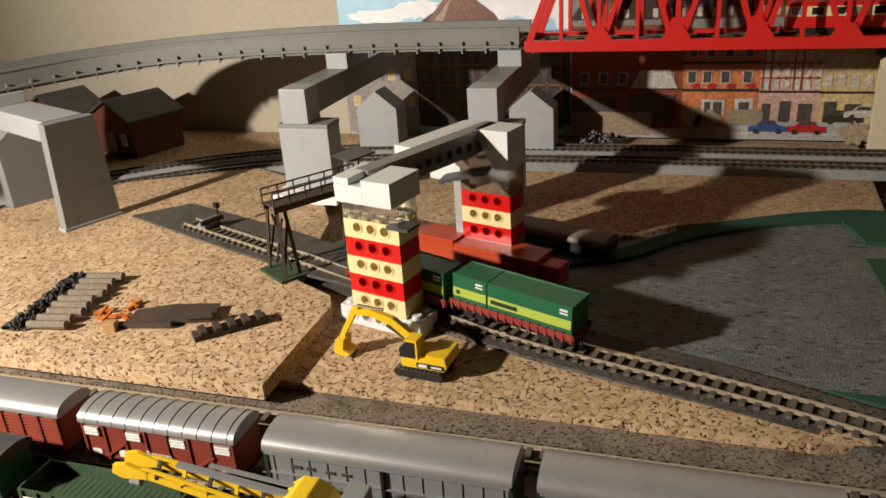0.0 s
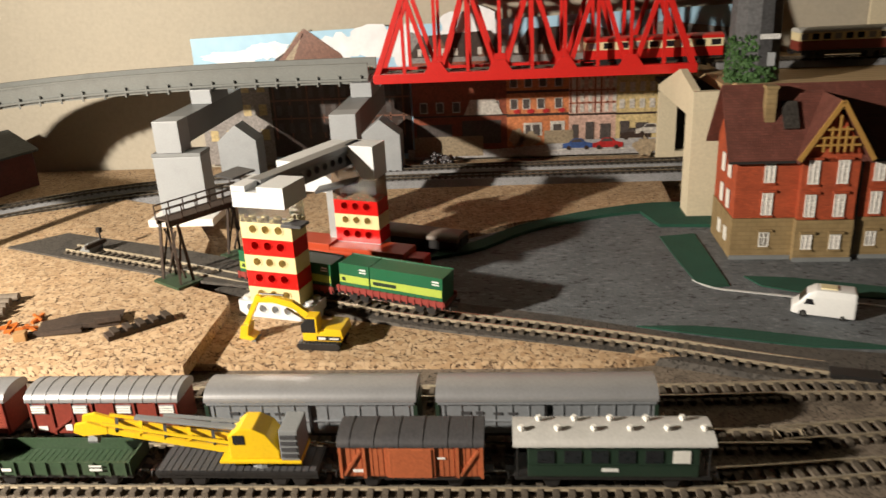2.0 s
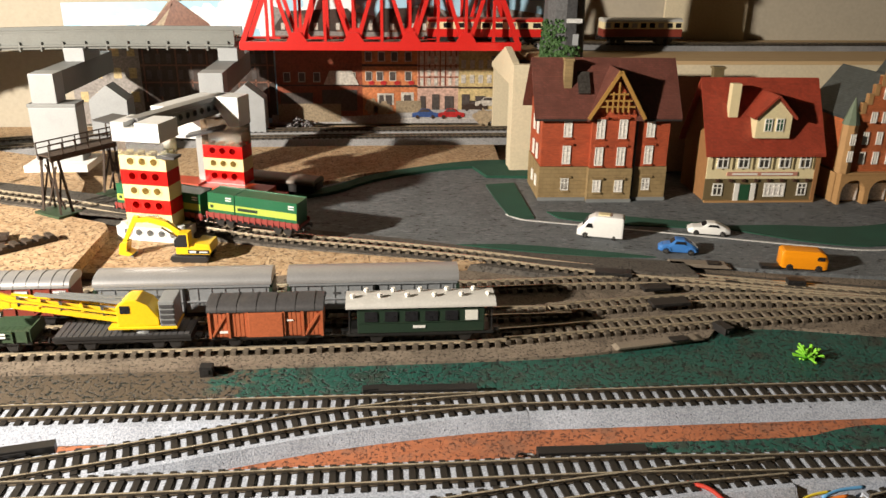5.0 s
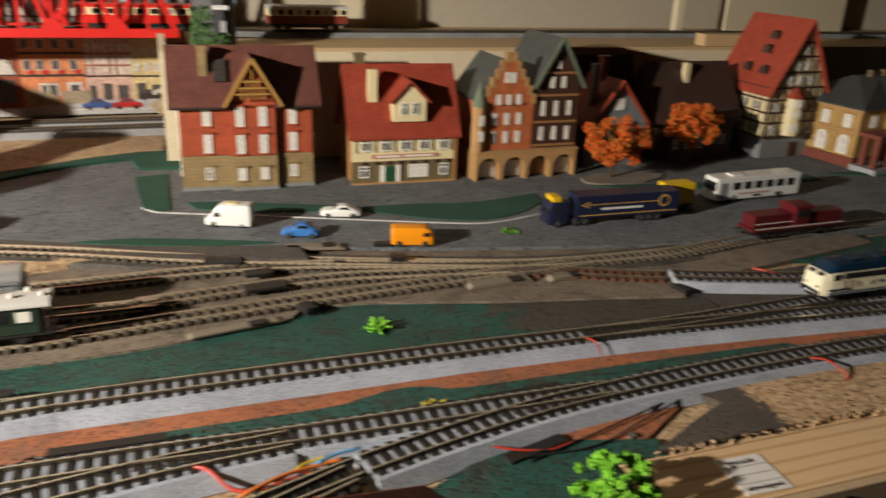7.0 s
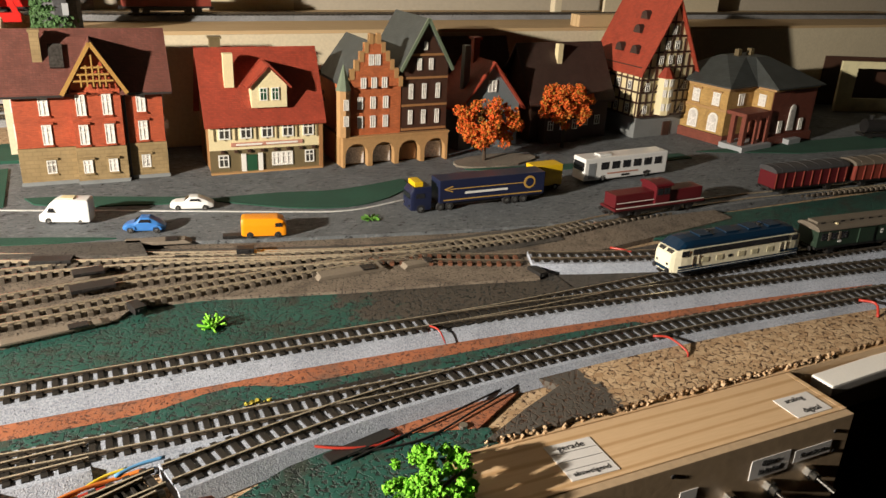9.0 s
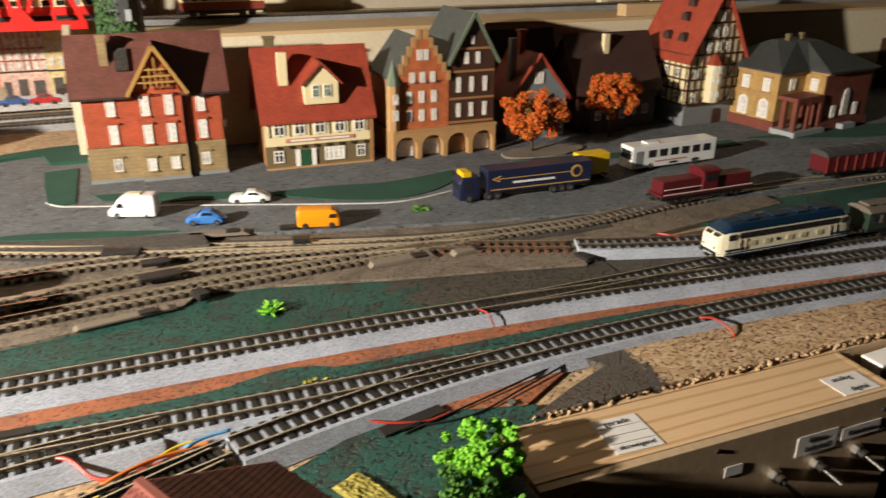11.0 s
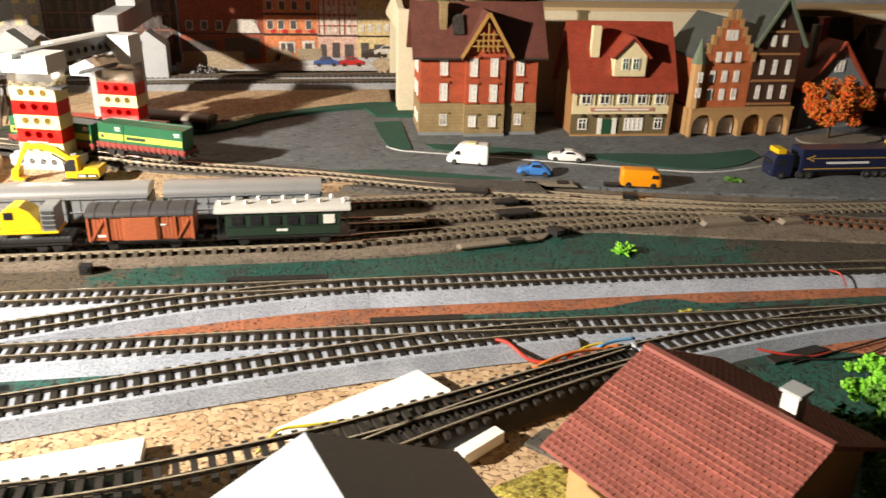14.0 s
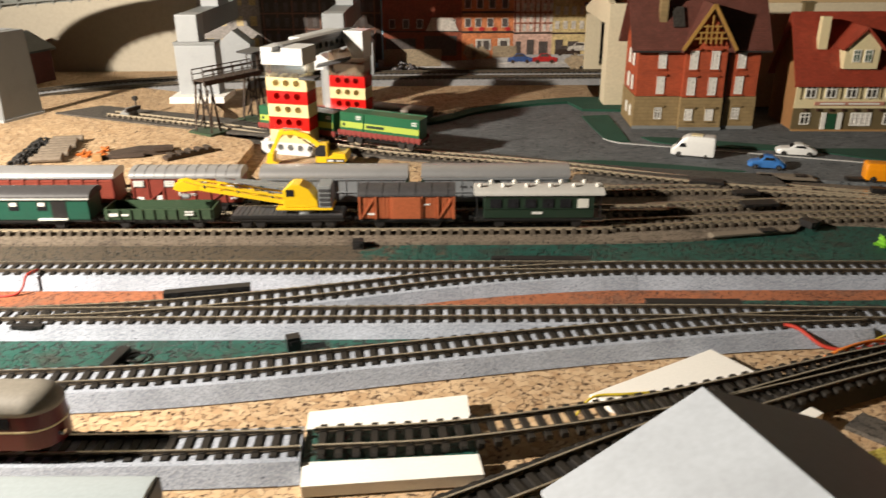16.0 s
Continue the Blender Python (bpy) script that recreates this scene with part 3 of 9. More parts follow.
plain("ceiling", boxes((-2.26, 2.46, -1.66, 0.78, 1.9, 1.96)), ROOM_DIM, "unseen ceiling added overhead, dark to cut bounced light", "ceiling", kind="structure")
plain("floor", boxes((-2.2, 2.4, -1.6, 0.72, -0.72, -0.70)), ROOM_DIM, "dark brown room floor below the table", "floor", kind="structure")

# ---- printed town poster on the wall ----
PAPER = paint("printed_paper_sky", (0.36, 0.58, 0.74), 0.35, vary=0.1, grain=60, wear=0.0)
CLOUD = paint("printed_cloud", (0.78, 0.80, 0.82), 0.35, vary=0.08, grain=100, wear=0.1, dirt=(0.5, 0.6, 0.7))


def ink(name, colour, vary=0.35):
    return paint("printed_" + name, colour, 0.38, vary=vary, grain=420, wear=0.45, dirt=tuple(c * 0.45 for c in colour), relief=0.0)


INK = {k: ink(k, tuple(0.85 * v for v in c)) for k, c in {"brick": (0.28, 0.075, 0.04), "orange": (0.62, 0.22, 0.09), "pink": (0.64, 0.42, 0.34), "yellow": (0.64, 0.50, 0.25), "dark": (0.055, 0.035, 0.028), "street": (0.44, 0.43, 0.43), "sand": (0.42, 0.33, 0.22),
                                 "white": (0.62, 0.58, 0.52), "blue": (0.05, 0.10, 0.28), "red": (0.50, 0.03, 0.03), "roof": (0.22, 0.10, 0.065), "green": (0.10, 0.13, 0.05), "pane": (0.09, 0.075, 0.07), "fence": (0.34, 0.27, 0.18), "grey": (0.27, 0.25, 0.24), "stone": (0.33, 0.30, 0.28)}.items()}
PY = 0.685
POSTER_EYE = Vector((-0.03, -0.1, 0.19))
poster = thing("town_poster", "large printed poster of an old town street under a blue sky", "poster", Matrix.Translation(POSTER_EYE) @ Matrix.Scale(0.9745, 4) @ Matrix.Translation(-POSTER_EYE))
part("sheet", solid([(-0.312, 0.006), (0.21, 0.006), (0.21, 0.142), (-0.312, 0.1315)], PY, PY + 0.0012), PAPER, poster, "printed blue sky")
layer = [PY]


def printed(name, polys, material):
    """Flat print on the poster, each piece a hair in front of the one before."""
    layer[0] -= 0.00012
    for pts in polys:
        bm = bmesh.new()
        bm.faces.new([bm.verts.new((x, layer[0], z)) for x, z in pts])
        part(name, bm, material, poster)


def rect(x0, x1, z0, z1):
    return [(x0, z0), (x1, z0), (x1, z1), (x0, z1)]


def blob(x, z, rx, rz, n=26, jag=0.22):
    return [(x + rx * math.cos(a) * k, z + rz * math.sin(a) * k) for a, k in ((2 * math.pi * i / n, 1 + random.uniform(-jag, jag)) for i in range(n))]


for x, z, rx, rz in ((-0.272, 0.113, 0.035, 0.006), (-0.165, 0.118, 0.020, 0.012), (-0.132, 0.122, 0.030, 0.016), (-0.10, 0.118, 0.02, 0.02), (-0.04, 0.13, 0.03, 0.02), (-0.235, 0.118, 0.02, 0.008)):
    printed("printed_cloud", [blob(x, z, rx, rz)], CLOUD)
printed("printed_tree", [blob(-0.20, 0.075, 0.05, 0.04)], INK["dark"])
printed("printed_house", [[(-0.222, 0.06), (-0.222, 0.112), (-0.204, 0.134), (-0.196, 0.134), (-0.166, 0.110), (-0.166, 0.06)]], INK["sand"])
printed("printed_roof", [[(-0.198, 0.137), (-0.165, 0.112), (-0.162, 0.107), (-0.212, 0.107)], [(-0.226, 0.108), (-0.199, 0.137), (-0.2, 0.130), (-0.222, 0.106)]], INK["roof"])
printed("printed_house", [rect(-0.24, -0.150, 0.012, 0.095), rect(-0.150, -0.10, 0.012, 0.088)], INK["dark"])
printed("printed_house", [rect(-0.312, -0.24, 0.006, 0.098)], INK["stone"])
printed("printed_timber", [rect(x, x + 0.0016, 0.03, 0.092) for x in (-0.237, -0.221, -0.203, -0.188, -0.171, -0.152, -0.139, -0.121, -0.108)] + [rect(-0.24, -0.10, z, z + 0.0016) for z in (0.05, 0.068, 0.086)], INK["roof"])
printed("printed_window", [rect(x, x + 0.008, z, z + 0.011) for x in (-0.305, -0.288, -0.268, -0.252) for z in (0.03, 0.055, 0.078)], INK["yellow"])
printed("printed_window", [rect(x, x + 0.005, z, z + 0.010) for x in np.arange(-0.234, -0.11, 0.011) for z in (0.036, 0.054, 0.071)], INK["pane"])
printed("printed_house", [[(-0.098, 0.01), (-0.098, 0.13), (-0.06, 0.118), (-0.03, 0.128), (0.02, 0.118), (0.06, 0.135), (0.10, 0.12), (0.14, 0.13), (0.21, 0.12), (0.21, 0.01)]], INK["grey"])
printed("printed_roof", [[(-0.10, 0.105), (-0.085, 0.125), (-0.02, 0.128), (0.0, 0.104)], [(0.0, 0.104), (0.015, 0.128), (0.075, 0.13), (0.095, 0.104)]], INK["dark"])
printed("printed_gable", [[(x, 0.104), (x + 0.008, 0.122), (x + 0.016, 0.104)] for x in (-0.075, -0.032, 0.022, 0.058)], INK["roof"])
printed("printed_window", [rect(x, x + 0.004, 0.106, 0.113) for x in np.arange(-0.09, 0.19, 0.0115)], INK["white"])
printed("printed_house", [rect(-0.098, -0.006, 0.014, 0.100)], INK["brick"])
printed("printed_house", [rect(-0.006, 0.054, 0.014, 0.096)], INK["orange"])
printed("printed_house", [rect(0.054, 0.099, 0.014, 0.094)], INK["pink"])
printed("printed_house", [rect(0.099, 0.21, 0.014, 0.092)], INK["yellow"])
printed("printed_band", [rect(-0.006, 0.054, 0.0455, 0.048), rect(-0.006, 0.054, 0.068, 0.0705), rect(-0.098, -0.006, 0.047, 0.0485), rect(0.054, 0.099, 0.0445, 0.0465), rect(0.099, 0.21, 0.044, 0.046)], INK["dark"])
printed("printed_timber", [rect(x, x + 0.0013, 0.047, 0.094) for x in np.arange(0.055, 0.099, 0.0058)] + [rect(0.054, 0.099, z, z + 0.0012) for z in (0.056, 0.068)], INK["brick"])
printed("printed_window_frame", [rect(x - 0.0008, x + 0.0068, z - 0.0008, z + 0.0098) for x, z in [(x, 0.053) for x in (-0.002, 0.010, 0.024, 0.041)] + [(x, 0.074) for x in (-0.002, 0.012, 0.026, 0.041)] + [(x, 0.052) for x in (-0.09, -0.074, -0.058, -0.020)]] + [rect(0.010, 0.028, 0.026, 0.039), rect(0.036, 0.050, 0.018, 0.040)], INK["white"])
printed("printed_window", [rect(x, x + 0.006, z, z + 0.009) for x, z in [(x, 0.053) for x in (-0.002, 0.010, 0.024, 0.041)] + [(x, 0.074) for x in (-0.002, 0.012, 0.026, 0.041)] + [(x, 0.052) for x in (-0.09, -0.074, -0.058, -0.020)]] + [rect(0.012, 0.017, 0.026, 0.037), rect(0.019, 0.026, 0.026, 0.037), rect(0.039, 0.047, 0.017, 0.037)], INK["pane"])
printed("printed_window", [rect(x, x + 0.0035, z, z + 0.008) for x in np.arange(0.057, 0.098, 0.0077) for z in (0.0475, 0.058, 0.071)] + [rect(x, x + 0.005, z, z + 0.009) for x in np.arange(0.102, 0.20, 0.0095) for z in (0.050, 0.066)], INK["white"])
printed("printed_doorway", [rect(0.057, 0.063, 0.018, 0.036), rect(0.070, 0.078, 0.018, 0.038), rect(0.084, 0.094, 0.02, 0.036), rect(0.103, 0.112, 0.018, 0.038), rect(0.118, 0.13, 0.018, 0.036), rect(-0.095, -0.06, 0.018, 0.040), rect(-0.05, -0.012, 0.020, 0.043)], INK["pane"])
printed("printed_figure_board", [blob(0.016, 0.022, 0.010, 0.008), blob(0.004, 0.024, 0.007, 0.009)], INK["sand"])
printed("printed_flower_box", [blob(x, 0.0505, 0.0035, 0.0022) for x in (0.004, 0.017, 0.032, 0.047)], INK["red"])
printed("printed_awning", [[(-0.048, 0.0485), (-0.010, 0.0485), (-0.017, 0.0635), (-0.041, 0.0635)]], INK["white"])
printed("printed_street", [[(-0.105, 0.006), (0.21, 0.006), (0.21, 0.021), (0.06, 0.021), (0.03, 0.017), (-0.02, 0.014), (-0.105, 0.016)]], INK["street"])
printed("printed_fence", [rect(0.030, 0.058, 0.018, 0.031), rect(-0.098, -0.03, 0.008, 0.028)], INK["fence"])
printed("printed_kerb_line", [[(0.03, 0.0095), (0.09, 0.0150), (0.09, 0.0158), (0.03, 0.0105)], [(0.08, 0.0095), (0.15, 0.0120), (0.15, 0.0128), (0.08, 0.0105)]], INK["white"])
for x, z, colour in ((0.103, 0.0205, "dark"), (0.118, 0.0245, "white"), (0.048, 0.0120, "blue"), (0.077, 0.0120, "red")):
    printed("printed_car", [[(x, z + 0.001), (x, z + 0.0055), (x + 0.006, z + 0.0065), (x + 0.010, z + 0.0105), (x + 0.018, z + 0.0105), (x + 0.022, z + 0.0068), (x + 0.029, z + 0.0055), (x + 0.029, z + 0.001)]], INK[colour])
    printed("printed_car_glass", [[(x + 0.0075, z + 0.0068), (x + 0.0105, z + 0.0098), (x + 0.0175, z + 0.0098), (x + 0.020, z + 0.0068)]], INK["pane"])
    printed("printed_wheel", [blob(x + 0.006, z + 0.0012, 0.0022, 0.0022, 12, 0), blob(x + 0.023, z + 0.0012, 0.0022, 0.0022, 12, 0)], INK["dark"])
printed("printed_basket", [blob(0.128, 0.013, 0.011, 0.009)], INK["sand"])

# rubble heap by the poster
bm = bmesh.new()
for i in range(70):
    a, r = random.uniform(0, 6.28), random.random() ** 0.5
    x, y = r * math.cos(a) * 0.021, r * math.sin(a) * 0.012
    q = Vector((x, y, (1 - r) * 0.015 + 0.0008))
    s = random.uniform(0.0012, 0.0026)
    c = bmesh.ops.create_icosphere(bm, subdivisions=1, radius=s)
    for v in c["verts"]:
        v.co = Vector((v.co.x * random.uniform(0.7, 1.3), v.co.y, v.co.z * random.uniform(0.6, 1.2))) + q
COAL = paint("dark_rubble", (0.07, 0.062, 0.065), 0.45, vary=0.6, grain=700, wear=0.3, dirt=(0.3, 0.28, 0.3))
plain("rubble_heap", bm, COAL, "heap of dark shiny rubble on the cork", "rubble", m=pose(-0.072, 0.640, 0.0072), kind="stuff")

# ---- upper deck with its retaining wall, and the cream bridge tower ----
plain("wall_retaining", boxes((0.150, 1.35, 0.479, 0.4845, -0.0004, 0.0985)), BEIGE, "beige card retaining wall behind the town", "retaining wall", kind="structure")
plain("upper_deck", boxes((0.150, 1.35, 0.4845, 0.672, 0.0925, 0.0985)), BOARD, "raw plywood deck of the upper level", "deck", kind="structure")
bm = boxes((0.1545, 1.35, 0.4795, 0.500, 0.0986, 0.1015))
plain("deck_edge", bm, BOARD, "raw wooden edge strip of the upper deck", "trim", kind="structure")
track("dark-sleepered track on the upper deck", [(-0.105, 0.577, 0.1010), (0.145, 0.577, 0.1010), (0.30, 0.585, 0.0986), (0.70, 0.59, 0.0986), (1.3, 0.58, 0.0986)], BALLAST_DULL, 0.003, bed_from=0.19)
tower = thing("tunnel_portal", "cream card tunnel portal with a pointed gable over two tracks", "portal")
part("front_wall", boxes((0.1235, 0.1535, 0.4785, 0.4845, 0.0072, 0.0985)), BEIGE, tower)
part("near_pillar", boxes((0.1235, 0.1290, 0.4848, 0.5000, 0.0072, 0.0790)), BEIGE, tower)
part("gable", solid([(0.4848, 0.0792), (0.6080, 0.0792), (0.6100, 0.0830), (0.5270, 0.1078), (0.4848, 0.0990)], 0.1235, 0.1290, "x"), BEIGE, tower, "pointed card gable over the opening")
part("far_wall", boxes((0.1310, 0.1470, 0.6402, 0.6480, 0.0072, 0.0790)), BEIGE, tower)
part("sill", boxes((0.1472, 0.1900, 0.6402, 0.6480, 0.0072, 0.0165)), BEIGE, tower)
# added black roof and backing: the tunnel's inner darkness is put in as colour
part("light_block_roof", boxes((0.1292, 0.1498, 0.4848, 0.6560, 0.0795, 0.0828)), BLACK, tower, "added black roof keeping light out of the tunnel mouth")
part("dark_backing", boxes((0.1472, 0.3000, 0.6520, 0.6560, 0.0072, 0.0790)), BLACK, tower, "added black backing painted for the darkness inside the tunnel")
# ivy-covered tower stub on the deck
IVY = paint("ivy_leaf", (0.05, 0.12, 0.03), 0.7, vary=0.6, grain=1500, wear=0.2)
SLATE = paint("dark_castle_stone", (0.075, 0.075, 0.078), 0.7, vary=0.35, grain=500, wear=0.3)
castle = thing("castle_tower", "dark stone castle tower model overgrown with ivy", "tower", pose(0.170, 0.507, 0.1015, 0, 0, -6))
bm = bmesh.new()
rod(bm, (0, 0, 0), (0, 0, 0.075), 0.0185, 12, 0.0165)
part("shaft", bm, SLATE, castle)
part("cornice", rod(bmesh.new(), (0, 0, 0.075), (0, 0, 0.080), 0.020, 12), SLATE, castle)
part("banner", boxes((0.0, 0.013, -0.0195, -0.0183, 0.030, 0.0335)), LINE, castle, "small pale sign strip")
part("window", boxes((0.006, 0.0105, -0.0205, -0.0176, 0.012, 0.021)), PLASTIC_GREY, castle, "pale grey window")
bm = bmesh.new()
for i in range(520):
    a = random.gauss(-2.2, 0.55)
    z = random.random() ** 1.5 * 0.032 * (1.0 if a < -1.6 else 0.35)
    r = 0.0188 - z * 0.025
    p = Vector((r * math.cos(a), r * math.sin(a), z))
    s, q = random.uniform(0.0008, 0.0017), Euler((random.uniform(0, 6), random.uniform(0, 6), 0)).to_matrix()
    bm.faces.new([bm.verts.new(p + q @ Vector(c) * s) for c in ((-1, -0.6, 0), (1, -0.6, 0), (1.1, 0.7, 0.3), (0, 1.2, 0), (-1.1, 0.6, 0.3))])
part("ivy", bm, IVY, castle, "green ivy leaves")

# ---- viaduct, its portals and the truss bridge ----
VIA = [(-0.530, 0.30, 0.095), (-0.515, 0.39, 0.0955), (-0.492, 0.455, 0.096), (-0.458, 0.512, 0.097), (-0.408, 0.547, 0.099), (-0.338, 0.565, 0.1015), (-0.26, 0.573, 0.103), (-0.19, 0.5785, 0.103), (-0.113, 0.577, 0.103)]
via = thing("viaduct", "curved concrete-grey plastic viaduct with ribbed side panels", "viaduct")
vline = spline(VIA, 0.006)
part("deck", sweep(bmesh.new(), vline, [(-0.018, 0.0), (0.018, 0.0), (0.018, 0.004), (-0.018, 0.004)]), CONCRETE, via)
for s in (1, -1):
    part("parapet", sweep(bmesh.new(), vline, [(s * 0.0182, -0.0015), (s * 0.0205, -0.0015), (s * 0.0205, 0.013), (s * 0.0212, 0.013), (s * 0.0212, 0.0145), (s * 0.0175, 0.0145), (s * 0.0175, 0.004)]), CONCRETE, via)
    part("ledge", sweep(bmesh.new(), vline, [(s * 0.0205, 0.0008), (s * 0.0232, 0.0008), (s * 0.0232, 0.0025), (s * 0.0205, 0.0025)]), CONCRETE, via)
rib = mesh_of("rib", boxes((-0.0006, 0.0006, -0.0018, 0.0, -0.004, 0.0042)), CONCRETE)
for i in range(3, len(vline) - 1, 3):
    d = vline[i + 1] - vline[i - 1]
    side = Vector((d.y, -d.x, 0)).normalized()
    p = vline[i] + side * 0.0212
    part("rib", rib, None, via, m=pose(p.x, p.y, p.z + 0.001, 0, 0, math.degrees(math.atan2(d.y, d.x))))
for s in (-0.0048, 0.0048):
    part("rail", sweep(bmesh.new(), vline, [(s - 0.0006, 0.0066), (s + 0.0006, 0.0066), (s + 0.0006, 0.0088), (s - 0.0006, 0.0088)]), RAIL, via)
sl = mesh_of("sleeper", boxes((-0.00125, 0.00125, -0.0083, 0.0083, 0.004, 0.0068)), TIE)
for i in range(len(vline) - 1):
    d = vline[i + 1] - vline[i]
    part("sleeper", sl, None, via, m=pose(vline[i].x, vline[i].y, vline[i].z, 0, 0, math.degrees(math.atan2(d.y, d.x))))


def portal(x, y, turn, foot, base, depth, gable_y, label):
    """A portal of grey plastic: front column, block, long beam across the tracks, and a gabled rear column."""
    t = thing("viaduct_portal", label, "portal", pose(x, y, 0, 0, 0, turn), group="viaduct portals")
    part("column", boxes((-0.0185, 0.0185, 0, depth, base, 0.0645), edge=0.0005), PLASTIC_GREY, t)
    part("cap", boxes((-0.019, 0.019, -0.0005, depth + 0.0005, 0.0647, 0.0675), edge=0.0003), PLASTIC_MID, t)
    part("block", boxes((-0.0145, 0.005, 0.0, depth, 0.0677, 0.0915), edge=0.0005), PLASTIC_GREY, t)
    part("beam", boxes((-0.014, 0.0045, depth + 0.0002, gable_y + 0.03, 0.0715, 0.0912), edge=0.0004), PLASTIC_MID, t)
    part("bearing", boxes((-0.011, 0.006, gable_y - 0.050, gable_y - 0.008, 0.0914, 0.1028), edge=0.0004), PLASTIC_GREY, t, "light grey bearing block under the viaduct")
    part("rear_column", solid([(-0.018, 0.0072), (0.018, 0.0072), (0.018, 0.046), (0, 0.0605), (-0.018, 0.046)], gable_y + 0.012, gable_y + 0.036, "y", 0.0004), PLASTIC_GREY, t, "light grey gabled rear column")
    if foot:
        part("foot", boxes((-0.024, 0.026, -0.014, depth + 0.006, base - 0.0001, base + 0.0055), edge=0.0004), FOAM, t, "white foam foot slab")
    return t


portal(-0.2535, 0.474, 0, True, 0.0146, 0.020, 0.122, "light grey plastic viaduct portal on a white foam foot")
portal(-0.1215, 0.478, 0, False, 0.0072, 0.020, 0.122, "light grey plastic viaduct portal beside the bridge")
left = thing("viaduct_portal", "tall grey plastic viaduct portal with a broad front column", "portal", pose(-0.3925, 0.388, 0, 0, 0, 66), group="viaduct portals")
part("column", solid([(0, 0.0146), (0.039, 0.0146), (0.036, 0.0865), (0.003, 0.0865)], 0.0, 0.009, "y", 0.0004), PLASTIC_MID, left)
part("foot", boxes((-0.001, 0.040, -0.001, 0.010, 0.0142, 0.0165)), PLASTIC_GREY, left)
part("beam", boxes((0.006, 0.033, 0.0092, 0.135, 0.0725, 0.0870), edge=0.0004), PLASTIC_GREY, left)
part("bearing", boxes((0.008, 0.030, 0.090, 0.122, 0.0872, 0.0950), edge=0.0004), PLASTIC_GREY, left)
part("rear_column", solid([(0, 0.0072), (0.039, 0.0072), (0.039, 0.062), (0.0195, 0.0774), (0, 0.062)], 0.085, 0.118, "y", 0.0004), PLASTIC_MID, left)

bridge = thing("truss_bridge", "bright red plastic railway truss bridge", "bridge")
BX0, BX1, BZ, BH = -0.114, 0.1425, 0.1005, 0.072
for y in (0.557, 0.599):
    part("bottom_chord", boxes((BX0, BX1, y - 0.003, y + 0.003, BZ, BZ + 0.0075), edge=0.0004), RED_STEEL, bridge)
    part("top_chord", boxes((BX0 + 0.026, BX1 - 0.026, y - 0.0025, y + 0.0025, BZ + BH - 0.005, BZ + BH), edge=0.0004), RED_STEEL, bridge)
    for a, b in ((BX0 + 0.002, BX0 + 0.028), (BX1 - 0.002, BX1 - 0.028)):
        part("end_post", bar(bmesh.new(), (a, y, BZ + 0.004), (b, y, BZ + BH - 0.003), 0.0045, 0.0045), RED_STEEL, bridge)
    n = 5
    w = (BX1 - BX0) / n
    for i in range(n):
        x = BX0 + w * i
        for a, b in ((x + 0.003, x + w * 0.44), (x + w - 0.003, x + w * 0.56)):
            if (i == 0 and a < b) or (i == n - 1 and a > b):
                continue
            part("diagonal", bar(bmesh.new(), (a, y, BZ + 0.006), (b, y, BZ + BH - 0.004), 0.0034, 0.0034), RED_STEEL, bridge)
        part("hanger", bar(bmesh.new(), (x + w / 2, y, BZ + 0.006), (x + w / 2, y, BZ + BH - 0.004), 0.0026, 0.003), RED_STEEL, bridge)
        if i:
            part("gusset", solid([(x - 0.010, BZ + 0.007), (x + 0.010, BZ + 0.007), (x + 0.004, BZ + 0.016), (x - 0.004, BZ + 0.016)], y - 0.0032, y - 0.0018, "y"), RED_STEEL, bridge)
            part("post", bar(bmesh.new(), (x, y, BZ + 0.006), (x, y, BZ + BH - 0.004), 0.0026, 0.003), RED_STEEL, bridge)
for i in range(11):
    x = BX0 + 0.008 + (BX1 - BX0 - 0.016) * i / 10
    part("cross_beam", boxes((x - 0.0015, x + 0.0015, 0.5602, 0.5958, BZ - 0.001, BZ + 0.0004)), RED_STEEL, bridge)
for i in range(5):
    x = BX0 + 0.03 + (BX1 - BX0 - 0.06) * i / 4
    part("top_brace", boxes((x - 0.0014, x + 0.0014, 0.5596, 0.5964, BZ + BH - 0.004, BZ + BH - 0.001)), RED_STEEL, bridge)

# ---- brick crane towers by the spur ----
LEGO = {"cream": paint("cream_brick_plastic", (0.72, 0.60, 0.32), 0.22, vary=0.04, wear=0.05), "red": paint("red_brick_plastic", (0.55, 0.010, 0.008), 0.22, vary=0.04, wear=0.05),
        "white": paint("white_brick_plastic", (0.62, 0.63, 0.63), 0.22, vary=0.04, wear=0.06), "grey": paint("grey_brick_plastic", (0.33, 0.335, 0.33), 0.25, vary=0.05, wear=0.08),
        "dark": paint("dark_grey_brick_plastic", (0.15, 0.15, 0.15), 0.3, vary=0.06, wear=0.1)}
CLEAR, nt, bs = nodes_of("clear_brick_plastic")
bs.inputs["Transmission Weight"].default_value, bs.inputs["Roughness"].default_value, bs.inputs["IOR"].default_value = 0.95, 0.12, 1.45
bs.inputs["Base Color"].default_value = (0.86, 0.85, 0.80, 1)
SMOKY, nt, bs = nodes_of("smoky_brown_brick_plastic")
bs.inputs["Transmission Weight"].default_value, bs.inputs["Roughness"].default_value, bs.inputs["IOR"].default_value = 0.7, 0.15, 1.45
bs.inputs["Base Color"].default_value = (0.42, 0.30, 0.20, 1)


